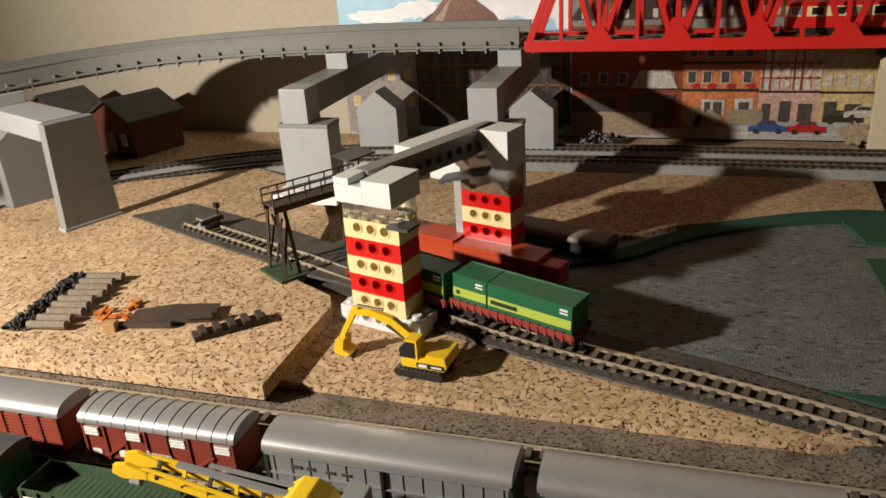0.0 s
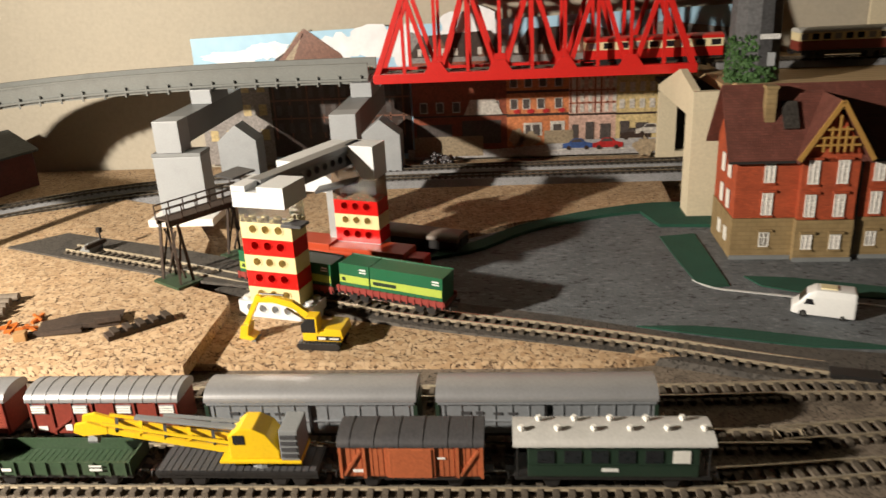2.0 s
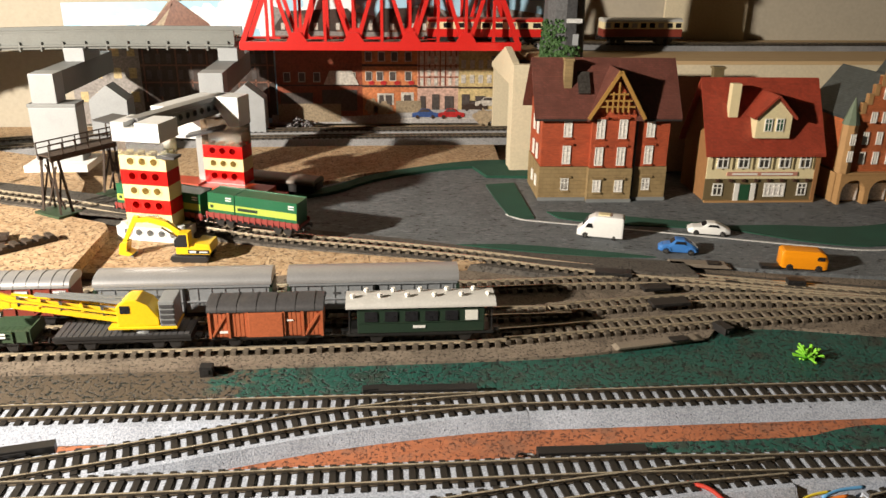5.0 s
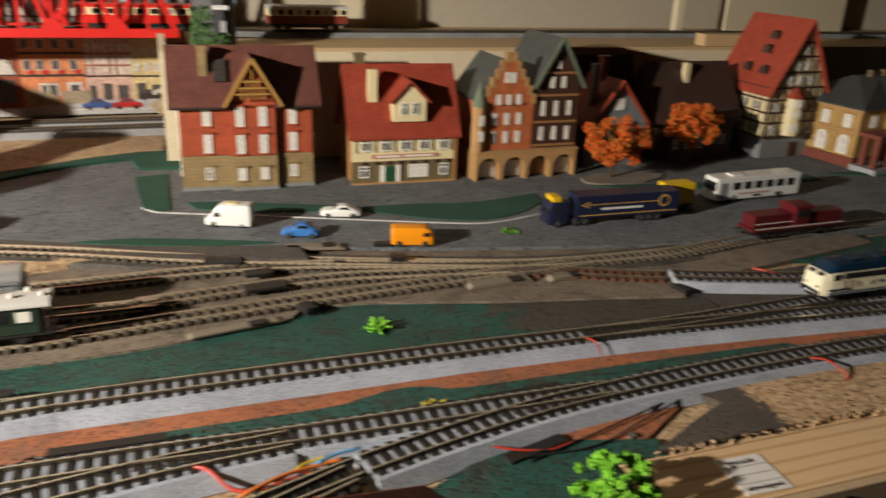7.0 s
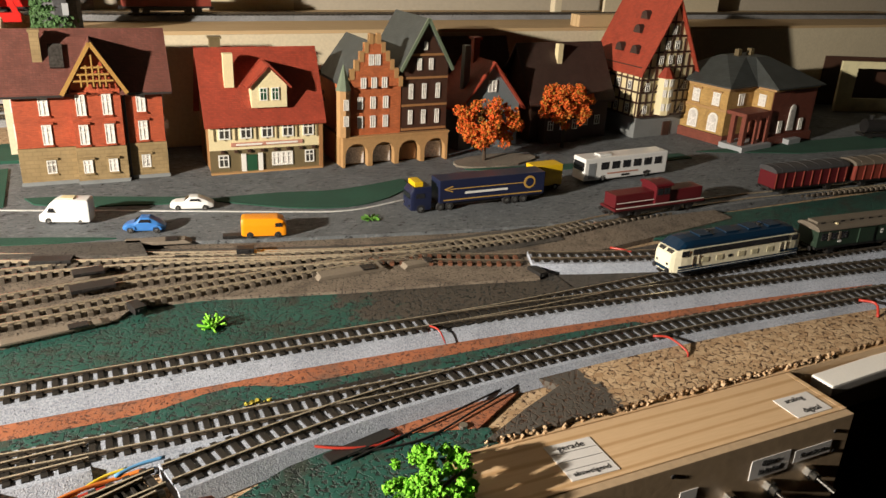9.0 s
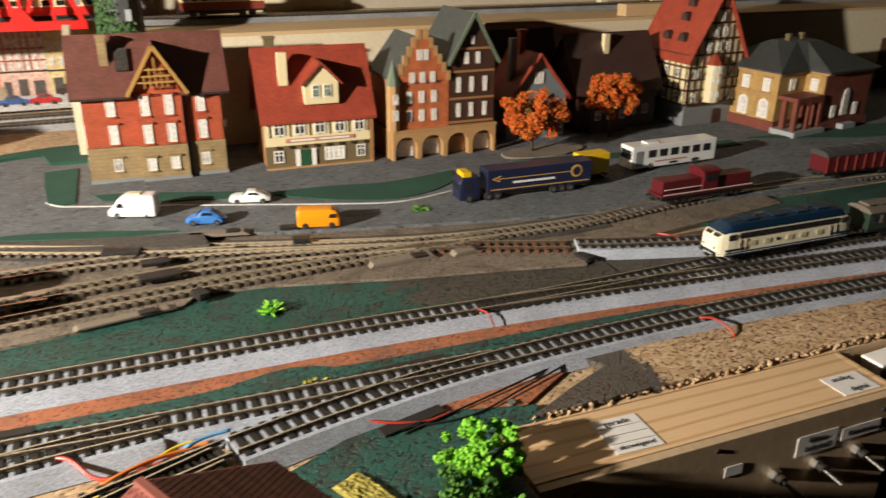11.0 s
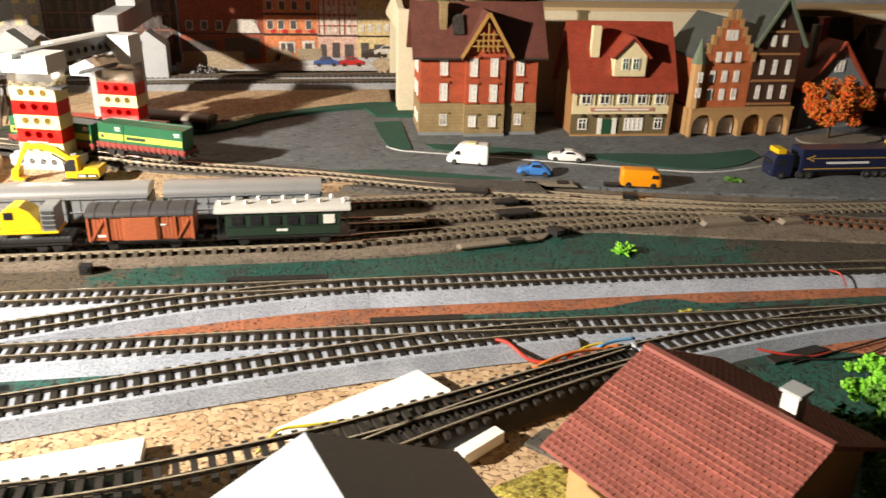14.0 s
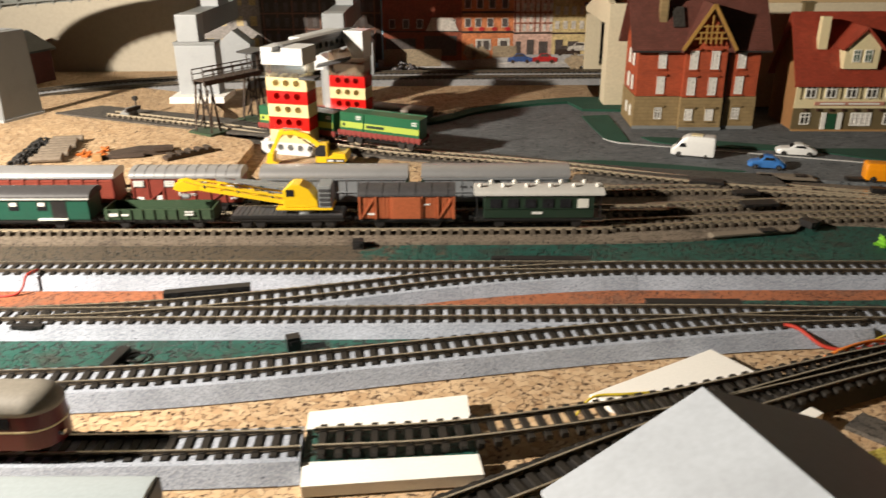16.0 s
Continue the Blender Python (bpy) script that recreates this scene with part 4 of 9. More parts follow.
def brick(parent, colour, studs, wide, x, y, z, holes=True, tall=0.0096, top_studs=True):
    """One toy brick with side holes that run through it; x, y, z is its near left lower corner."""
    w, d, gap = 0.008 * studs, 0.008 * wide, 0.00008
    bm = bmesh.new()
    n = 16
    zc = z + tall * 0.6
    for yy in (y + gap, y + d - gap):
        last = x + gap
        if holes:
            for k in range(studs - 1):
                cx = x + 0.008 * (k + 1)
                cir = [bm.verts.new((cx + 0.0024 * math.cos(2 * math.pi * i / n), yy, zc + 0.0024 * math.sin(2 * math.pi * i / n))) for i in range(n)]
                c = [bm.verts.new(p) for p in ((cx - 0.004 + (gap if k == 0 else 0), yy, z + gap), (cx + 0.004, yy, z + gap), (cx + 0.004, yy, z + tall - gap), (cx - 0.004 + (gap if k == 0 else 0), yy, z + tall - gap))]
                for q, corner in enumerate((2, 3, 0, 1)):
                    a = [cir[(q * 4 + i) % n] for i in range(5)]
                    bm.faces.new([c[corner], *a])
                    bm.faces.new([c[corner], a[-1], c[(corner + 1) % 4]])
            for xx0, xx1 in ((x + gap, x + 0.004), (x + w - 0.004, x + w - gap)):
                bm.faces.new([bm.verts.new(p) for p in ((xx0, yy, z + gap), (xx1, yy, z + gap), (xx1, yy, z + tall - gap), (xx0, yy, z + tall - gap))])
        else:
            bm.faces.new([bm.verts.new(p) for p in ((x + gap, yy, z + gap), (x + w - gap, yy, z + gap), (x + w - gap, yy, z + tall - gap), (x + gap, yy, z + tall - gap))])
    for f in (((0, 0, 0), (0, 1, 0), (0, 1, 1), (0, 0, 1)), ((1, 0, 0), (1, 0, 1), (1, 1, 1), (1, 1, 0)), ((0, 0, 1), (0, 1, 1), (1, 1, 1), (1, 0, 1)), ((0, 0, 0), (1, 0, 0), (1, 1, 0), (0, 1, 0))):
        bm.faces.new([bm.verts.new((x + gap + a * (w - 2 * gap), y + gap + b * (d - 2 * gap), z + gap + c * (tall - 2 * gap))) for a, b, c in f])
    bmesh.ops.remove_doubles(bm, verts=bm.verts[:], dist=1e-6)
    if holes:
        for k in range(studs - 1):
            cx = x + 0.008 * (k + 1)
            rows = [[bm.verts.new((cx + r * math.cos(2 * math.pi * i / n), yy, zc + r * math.sin(2 * math.pi * i / n))) for i in range(n)] for r, yy in ((0.0031, y - 0.00005), (0.0031, y - 0.0003), (0.0024, y - 0.0003), (0.0024, y + d - gap))]
            for a, b in zip(rows, rows[1:]):
                for i in range(n):
                    bm.faces.new((a[i], a[(i + 1) % n], b[(i + 1) % n], b[i]))
    if top_studs:
        for i in range(studs):
            for j in range(wide):
                rod(bm, (x + 0.004 + 0.008 * i, y + 0.004 + 0.008 * j, z + tall - 0.0001), (x + 0.004 + 0.008 * i, y + 0.004 + 0.008 * j, z + tall + 0.0017), 0.0024, 12)
    return part("brick", bm, LEGO[colour] if isinstance(colour, str) else colour, parent, {"white": "white brick", "grey": "grey brick"}.get(colour if isinstance(colour, str) else "", ""))


front = thing("brick_tower", "crane tower of red and cream toy bricks with white head", "tower", pose(-0.1545, 0.317, 0.0, 0, 0, -15), group="brick towers")
brick(front, "white", 6, 2, -0.0085, 0.0, 0.0073, True)
zz = 0.0073 + 0.0096
for colour in ("cream", "red", "cream", "red", "cream"):
    brick(front, colour, 4, 2, 0.0, 0.0, zz)
    zz += 0.0096
brick(front, CLEAR, 4, 2, 0.0, 0.0, zz, False)
zz += 0.0096
brick(front, "white", 2, 3, 0.0, -0.004, zz, False, 0.0088, False)
brick(front, "white", 2, 3, 0.016, -0.004, zz, False, 0.0120, False)
part("head_plate", boxes((0.0, 0.0088, -0.0038, 0.0198, zz + 0.0089, zz + 0.0120), edge=0.0002), LEGO["white"], front, "white plate on the tower head")
part("plate", boxes((0.028, 0.040, -0.004, 0.006, 0.0645, 0.0660)), PLASTIC_DARK, front, "dark grey plate sticking out")
rear = thing("brick_tower", "crane tower of red, cream and brown toy bricks behind the wagons", "tower", pose(-0.1215, 0.4040, 0.0, 0, 0, -17), group="brick towers")
zz = 0.0073
brick(rear, "grey", 4, 2, 0.0, 0.0, zz, True, 0.0140)
zz += 0.0140
for colour in ("red", "cream", "red"):
    brick(rear, colour, 4, 2, 0.0, 0.0, zz)
    zz += 0.0096
for k in range(2):
    brick(rear, SMOKY, 4, 2, 0.0, 0.0, zz, False)
    zz += 0.0096
part("head", solid([(0.024, zz - 0.004), (0.0325, zz - 0.004), (0.0325, zz + 0.0175), (0.0120, zz + 0.0175), (0.0120, zz + 0.0150)], -0.002, 0.0165, "y", 0.0003), LEGO["white"], rear, "white sloped head piece")
part("column", boxes((-0.006, -0.001, 0.002, 0.012, 0.0073, zz - 0.011), edge=0.0003), LEGO["grey"], rear, "grey plastic upright beside the tower")
zz = 0.0635
part("canopy", bar(bmesh.new(), (-0.004, -0.012, zz - 0.004), (0.022, -0.004, zz + 0.002), 0.013, 0.0016), PLASTIC_DARK, rear, "dark grey tilted canopy plate")
part("cabin", solid([(-0.022, zz - 0.010), (0.0, zz - 0.010), (0.0, zz - 0.002), (-0.008, zz + 0.003), (-0.022, zz - 0.003)], 0.002, 0.014, "y", 0.0003), LEGO["white"], rear, "white gabled cabin piece")
girder = thing("crane_girder", "grey toy-brick girder with round holes bridging two towers", "girder", pose(-0.1475, 0.3290, 0.0, 0, 0, 66))
brick(girder, "dark", 11, 1, 0.006, -0.0085, 0.0738, True, 0.0096, False)
part("top_plate", boxes((-0.0040, 0.0960, -0.0088, 0.0002, 0.0836, 0.0868), edge=0.0002), LEGO["dark"], girder, "dark grey long plate on the girder")
part("side_plate", boxes((0.036, 0.094, 0.0005, 0.0135, 0.0770, 0.0862), edge=0.0003), LEGO["white"], girder, "pale grey plate beside the girder")

# ---- town houses ----
BRICK_RED = rows_of("red_kit_brick", (0.42, 0.075, 0.024), (0.33, 0.058, 0.020), 0.0028, 0.0009)
OCHRE = rows_of("ochre_kit_stone", (0.29, 0.205, 0.095), (0.25, 0.175, 0.08), 0.006, 0.0030, vary=0.06)
TILE_BROWN = rows_of("red_brown_kit_tiles", (0.15, 0.050, 0.036), (0.11, 0.036, 0.026), 0.0022, 0.0014, 0.55)
TILE_RED = rows_of("brick_red_kit_tiles", (0.34, 0.048, 0.022), (0.27, 0.040, 0.018), 0.0022, 0.0014, 0.6)
TILE_SLATE = rows_of("slate_kit_tiles", (0.060, 0.068, 0.066), (0.03, 0.034, 0.034), 0.0022, 0.0014, 0.6)
TILE_DARK = rows_of("dark_brown_kit_tiles", (0.060, 0.030, 0.022), (0.03, 0.016, 0.012), 0.0022, 0.0014, 0.6)
BRICK_ORANGE = rows_of("orange_kit_brick", (0.54, 0.145, 0.045), (0.36, 0.105, 0.04), 0.0026, 0.0009)
BROWN_WALL = paint("brown_side_wall", (0.30, 0.145, 0.055), 0.65, vary=0.12, grain=400, wear=0.3, dirt=(0.16, 0.08, 0.03))
CREAM = paint("cream_kit_plastic", (0.70, 0.60, 0.36), 0.5, vary=0.08, wear=0.2, dirt=(0.3, 0.22, 0.1))
OLIVE = paint("olive_brown_kit_plastic", (0.14, 0.105, 0.05), 0.55, vary=0.15, wear=0.3)
SANDY = paint("sandy_kit_stone", (0.40, 0.23, 0.095), 0.6, vary=0.12, wear=0.3, dirt=(0.2, 0.1, 0.04))
TRIM_YELLOW = paint("ochre_timber_trim", (0.38, 0.21, 0.055), 0.5, vary=0.1, wear=0.15)
TIMBER_DARK = paint("dark_timber_trim", (0.055, 0.025, 0.016), 0.5, vary=0.2, wear=0.1)
WINDOW_WHITE = paint("white_window_plastic", (0.74, 0.72, 0.66), 0.4, vary=0.05, wear=0.1)
CURTAIN = paint("window_curtain_film", (0.68, 0.64, 0.60), 0.18, vary=0.35, grain=700, wear=0.3, dirt=(0.12, 0.10, 0.09))
PANE_DARK = paint("dark_window_film", (0.05, 0.045, 0.04), 0.12, vary=0.4, grain=600, wear=0.2)
GREEN_DOOR = paint("dark_green_door", (0.018, 0.075, 0.035), 0.4, vary=0.1, wear=0.1)
GUTTER = paint("dark_gutter_plastic", (0.03, 0.026, 0.024), 0.4, vary=0.1, wear=0.1)
GREEN_TRIM = paint("grey_green_gable_trim", (0.13, 0.165, 0.11), 0.5, vary=0.1, wear=0.2)
SIGN = paint("pinkish_sign_board", (0.46, 0.22, 0.16), 0.5, vary=0.1, wear=0.3, dirt=(0.3, 0.2, 0.15))
WIN_MESH = {}


def lattice(xs, zs, y0, y1):
    """One connected frame of bars: every second cell between the lines xs and zs is open."""
    bm = bmesh.new()
    v = [[[bm.verts.new((x, y, z)) for y in (y0, y1)] for z in zs] for x in xs]
    solid_cell = lambda i, j: 0 <= i < len(xs) - 1 and 0 <= j < len(zs) - 1 and not (i % 2 and j % 2)
    for i in range(len(xs) - 1):
        for j in range(len(zs) - 1):
            if not solid_cell(i, j):
                continue
            c = (v[i][j], v[i + 1][j], v[i + 1][j + 1], v[i][j + 1])
            for k in (0, 1):
                bm.faces.new([p[k] for p in c])
            for a, b, di, dj in ((0, 1, 0, -1), (1, 2, 1, 0), (2, 3, 0, 1), (3, 0, -1, 0)):
                if not solid_cell(i + di, j + dj):
                    bm.faces.new((c[a][0], c[b][0], c[b][1], c[a][1]))
    return bm


def window(parent, x, y, z, w, h, glass=None, hood=None, turn=0.0, bars=1, arch=False):
    """A window whose lower middle is at x, y, z, facing -y before the turn: frame with its pane behind, and a hood if any."""
    glass = glass or CURTAIN
    key = (w, h, glass.name, bars, arch)
    if key not in WIN_MESH:
        t = min(w, h) * 0.11
        if arch:
            n = 8
            outer = [(-w / 2, 0), (w / 2, 0), (w / 2, h * 0.7)] + [(w / 2 * math.cos(a), h * 0.7 + h * 0.3 * math.sin(a)) for a in (math.pi * i / n for i in range(1, n))] + [(-w / 2, h * 0.7)]
            frame_mesh = prism(bmesh.new(), outer, -0.0006, 0.0002, "y")
            glass_mesh = prism(bmesh.new(), [(a * 0.76, h * 0.08 + b * 0.84) for a, b in outer], -0.0008, 0.0, "y")
        else:
            xs = [-w / 2, -w / 2 + t] + [c for k in range(bars) for c in (-w / 2 + w * (k + 1) / (bars + 1) - t * 0.4, -w / 2 + w * (k + 1) / (bars + 1) + t * 0.4)] + [w / 2 - t, w / 2]
            frame_mesh = lattice(xs, [0, t, h * 0.62, h * 0.62 + t * 0.8, h - t, h], -0.0007, 0.0002)
            glass_mesh = boxes((-w / 2 + t * 0.5, w / 2 - t * 0.5, -0.0003, 0.0001, t * 0.5, h - t * 0.5))
        WIN_MESH[key] = (mesh_of("window", frame_mesh, WINDOW_WHITE), mesh_of("pane", glass_mesh, glass))
    fr, gl = WIN_MESH[key]
    win = part("window", fr, None, parent, m=pose(x, y, z, 0, 0, turn))
    part("pane", gl, None, win)
    if hood:
        part("hood", boxes((-w * 0.75, w * 0.75, -0.0016, 0, h + 0.0004, h + 0.0018), (-w * 0.62, w * 0.62, -0.0012, 0, -0.0012, -0.0001)), hood, win)
    return win


def gable_roof(parent, x0, x1, y0, y1, eave, ridge, material, along="x", over=0.003, thick=0.0016, label=""):
    """Two roof slabs over a rectangle, ridge along x or y."""
    a0, a1, b0, b1 = (x0, x1, y0, y1) if along == "x" else (y0, y1, x0, x1)
    mid = (b0 + b1) / 2
    k = (ridge - eave) / (mid - b0)
    for s, b in ((1, b0), (-1, b1)):
        out = b - s * over
        pts = [(out, eave - over * k), (mid, ridge), (mid, ridge + thick * 1.4), (out, eave - over * k + thick * 1.4)]
        part("roof", solid(pts, a0 - over, a1 + over, "x" if along == "x" else "y"), material, parent, label)


def gable_wall(parent, x0, x1, y0, y1, base, eave, ridge, material, along="x", name="wall"):
    """The body of a house with its two gables in one shell."""
    b0, b1, a0, a1 = (y0, y1, x0, x1) if along == "x" else (x0, x1, y0, y1)
    pts = [(b0, base), (b1, base), (b1, eave), ((b0 + b1) / 2, ridge), (b0, eave)]
    return part(name, solid(pts, a0, a1, "x" if along == "x" else "y"), material, parent)


G = 0.0052
# red brick house with ochre ground floor
h1 = thing("town_house", "red brick town house with ochre ground floor and brown gabled roof", "house", pose(0.1335, 0.394, 0, 0, 0, -1.5), group="town houses")
gable_wall(h1, 0, 0.0985, 0.004, 0.056, 0.0325, 0.0755, 0.1085, BRICK_RED)
part("ground_floor", boxes((-0.0006, 0.0991, 0.0034, 0.0566, G, 0.0322)), OCHRE, h1, "ochre stone ground floor")
part("bay", solid([(0.0372, 0.0325), (0.0700, 0.0325), (0.0700, 0.0755), (0.0536, 0.102), (0.0372, 0.0755)], -0.001, 0.030, "y"), BRICK_RED, h1)
part("bay_base", boxes((0.0366, 0.0706, -0.0016, 0.0034, G, 0.0322)), OCHRE, h1)
part("plinth", boxes((-0.0012, 0.0362, 0.0026, 0.0034, G, 0.0078), (0.071, 0.0997, 0.0026, 0.0034, G, 0.0078), (0.036, 0.0712, -0.0024, -0.0016, G, 0.0078)), PLASTIC_MID, h1)
gable_roof(h1, -0.002, 0.1005, 0.004, 0.056, 0.0755, 0.1095, TILE_BROWN, over=0.005, label="red-brown tiled main roof")
gable_roof(h1, 0.0362, 0.0710, -0.003, 0.028, 0.0750, 0.1045, TILE_BROWN, "y", over=0.0035, label="red-brown tiled gable roof")
for s in (-1, 1):
    part("barge_board", bar(bmesh.new(), (0.0536 + s * 0.0212, -0.0070, 0.0715), (0.0536, -0.0070, 0.1065), 0.0012, 0.0026), TRIM_YELLOW, h1, "ochre timber barge board")
for z, w in ((0.080, 0.013), (0.0845, 0.0105), (0.0893, 0.0072)):
    part("gable_lattice", boxes((0.0536 - w, 0.0536 + w, -0.0068, -0.0055, z, z + 0.0012)), TRIM_YELLOW, h1)
for dx in (-0.008, -0.004, 0, 0.004, 0.008):
    part("gable_lattice", boxes((0.0536 + dx - 0.0005, 0.0536 + dx + 0.0005, -0.0069, -0.0056, 0.0765, 0.0985 - abs(dx) * 1.75)), TRIM_YELLOW, h1)
for x, y in ((0.0195, 0.004), (0.0435, -0.001), (0.0605, -0.001), (0.0835, 0.004)):
    for z, h in ((0.0555, 0.0148), (0.0345, 0.0145)):
        window(h1, x, y - 0.0003, z, 0.0062, h, hood=BRICK_RED)
    window(h1, x, (y - 0.0003) if y > 0 else -0.0019, 0.0135, 0.0062, 0.0098, hood=OCHRE)
for y in (0.017, 0.033):
    for z, h in ((0.056, 0.012), (0.036, 0.012), (0.014, 0.009)):
        window(h1, -0.0009, y, z, 0.0055, h, turn=-90)
        window(h1, 0.0994, y, z, 0.0055, h, turn=90)
part("drainpipe", rod(bmesh.new(), (0.0722, 0.0018, G), (0.0722, 0.0018, 0.072), 0.0009, 8), GUTTER, h1)
for x0, x1, y in ((-0.0065, 0.032, -0.0015), (0.0752, 0.1050, -0.0015)):
    part("gutter", boxes((x0, x1, y - 0.0008, y + 0.0008, 0.0690, 0.0704)), GUTTER, h1)
part("chimney", boxes((0.0165, 0.0225, 0.014, 0.021, 0.088, 0.111), (0.0158, 0.0232, 0.0133, 0.0217, 0.111, 0.1128)), OCHRE, h1, "ochre brick chimney")
part("skylight", solid([(0.010, 0.0870), (0.021, 0.1015), (0.0196, 0.1026), (0.0086, 0.0881)], 0.027, 0.036, "x"), PANE_DARK, h1)
part("side_box", boxes((0.0992, 0.1035, 0.018, 0.026, 0.066, 0.072), (0.0992, 0.103, 0.020, 0.028, 0.038, 0.043)), WINDOW_WHITE, h1)

# brown-sided inn with a red roof
h2 = thing("town_house", "small inn with brick-red roof, cream upper floor and dormer", "house", pose(0.2625, 0.3885, 0, 0, 0, -1.5), group="town houses")
gable_wall(h2, 0.0012, 0.0865, 0.0012, 0.056, G, 0.0465, 0.0945, BROWN_WALL)
part("upper_floor", boxes((0.0, 0.0877, -0.0003, 0.0012, 0.0240, 0.0462)), CREAM, h2, "cream timbered upper floor")
part("shop_front", boxes((0.0, 0.0877, -0.0001, 0.0012, G, 0.0238)), OLIVE, h2, "olive brown ground floor")
gable_roof(h2, 0.0, 0.0877, 0.0, 0.056, 0.0475, 0.0955, TILE_RED, over=0.0032, label="brick-red tiled roof")
for k in range(11):
    x = 0.004 + k * 0.008
    part("timber", boxes((x - 0.0006, x + 0.0006, -0.0009, -0.0003, 0.0315, 0.0445)), OLIVE, h2)
for k in range(5):
    window(h2, 0.0115 + k * 0.0163, -0.0005, 0.0325, 0.0088, 0.0110, PANE_DARK)
part("sign_board", boxes((0.016, 0.072, -0.0012, -0.0003, 0.0265, 0.0295)), SIGN, h2, "long pinkish sign board")
part("lettering", boxes((0.020, 0.040, -0.0015, -0.0012, 0.0273, 0.0287), (0.043, 0.068, -0.0015, -0.0012, 0.0273, 0.0287)), WINDOW_WHITE, h2)
for k in range(8):
    part("bracket", boxes((0.008 + k * 0.0102, 0.0106 + k * 0.0102, -0.0020, -0.0001, 0.0218, 0.0238)), TIMBER_DARK, h2)
window(h2, 0.010, -0.0003, 0.0105, 0.0078, 0.0098, PANE_DARK)
window(h2, 0.0555, -0.0003, 0.0095, 0.0165, 0.0110, CURTAIN, bars=3)
window(h2, 0.0775, -0.0003, 0.0105, 0.0072, 0.0100, PANE_DARK)
part("door", boxes((0.0275, 0.0355, -0.0012, -0.0001, G + 0.001, 0.0195)), GREEN_DOOR, h2, "dark green door")
for x in (0.0235, 0.0365):
    part("pilaster", boxes((x, x + 0.0035, -0.0016, -0.0001, G, 0.0205)), WINDOW_WHITE, h2)
part("sill_stone", boxes((0.0, 0.0877, -0.0024, -0.0001, G, 0.0066)), SANDY, h2)
part("corner_post", boxes((0.0855, 0.0885, -0.001, 0.003, G, 0.0462)), BROWN_WALL, h2)
dormer = part("dormer", solid([(0.0335, 0.0560), (0.0605, 0.0560), (0.0605, 0.0730), (0.0470, 0.0865), (0.0335, 0.0730)], -0.0005, 0.020, "y"), CREAM, h2, "cream gabled dormer")
for x in (0.0425, 0.0515):
    window(dormer, x, -0.0007, 0.0615, 0.0058, 0.0098, GREEN_DOOR)
for s in (-1, 1):
    part("dormer_roof", bar(bmesh.new(), (0.047 + s * 0.0168, 0.010, 0.0712), (0.047 + s * 0.0004, 0.010, 0.0880), 0.026, 0.0016), TILE_RED, dormer)
part("chimney", boxes((0.0155, 0.0225, 0.010, 0.016, 0.070, 0.0955)), CREAM, h2, "cream chimney")
part("chimney", boxes((0.010, 0.018, 0.036, 0.042, 0.085, 0.103), (0.009, 0.019, 0.035, 0.043, 0.103, 0.1045)), OLIVE, h2, "dark brick chimney")

# pair of tall gabled houses with arcades
h3 = thing("gabled_houses", "pair of tall gabled merchant houses over a sandy arcade", "house", pose(0.3655, 0.3800, 0, 0, 0, 1.0), group="town houses")
gable_wall(h3, 0.003, 0.051, 0.001, 0.062, 0.0290, 0.0720, 0.1030, BRICK_ORANGE, "y")
gable_wall(h3, 0.0515, 0.0935, 0.0015, 0.062, 0.0290, 0.0850, 0.1195, TIMBER_DARK, "y", "wall")
gable_roof(h3, 0.004, 0.050, 0.004, 0.064, 0.0720, 0.1020, TILE_SLATE, "y", 0.002, label="slate-coloured roof")
gable_roof(h3, 0.051, 0.094, 0.000, 0.064, 0.0850, 0.1205, TILE_SLATE, "y", 0.002, label="slate-coloured roof")
for s in (-1, 1):
    part("gable_trim", bar(bmesh.new(), (0.0725 + s * 0.0235, -0.0028, 0.0815), (0.0725, -0.0028, 0.1225), 0.0014, 0.0024), GREEN_TRIM, h3, "grey-green gable trim")
for k in range(6):
    w, z = 0.0245 - k * 0.0039, 0.0700 + k * 0.0068
    part("gable_step", boxes((0.027 - w, 0.027 + w, -0.0010, 0.0022, z, z + 0.0068)), SANDY if k in (5,) else BRICK_ORANGE, h3)
    for s in (-1, 1):
        part("step_cap", boxes(tuple(sorted((0.027 + s * w, 0.027 + s * (w - 0.0036)))) + (-0.0014, 0.0026, z - 0.0006, z + 0.0075)), SANDY, h3, "sandy stone step cap")
for z, xs in ((0.0365, (0.0155, 0.0265, 0.0375)), (0.0520, (0.0155, 0.0265, 0.0375)), (0.0690, (0.0175, 0.0265, 0.0355)), (0.0870, (0.0240, 0.0295))):
    for x in xs:
        window(h3, x, -0.0011 if z > 0.06 else 0.0008, z, 0.0044, 0.0098 if z < 0.06 else 0.0085)
for z, xs, h in ((0.0370, (0.0600, 0.0720, 0.0845), 0.0118), (0.0580, (0.0600, 0.0720, 0.0845), 0.0125), (0.0815, (0.0670, 0.0775), 0.0095), (0.0975, (0.0722,), 0.0068)):
    for x in xs:
        window(h3, x, 0.0012, z, 0.0036 if h > 0.008 else 0.003, h)
for z in (0.0320, 0.0520, 0.0745, 0.0930):
    w = 0.0205 if z < 0.085 else 0.0165
    part("floor_beam", boxes((0.0725 - w, 0.0725 + w, 0.0002, 0.0014, z, z + 0.0018)), BROWN_WALL, h3)
n = 8
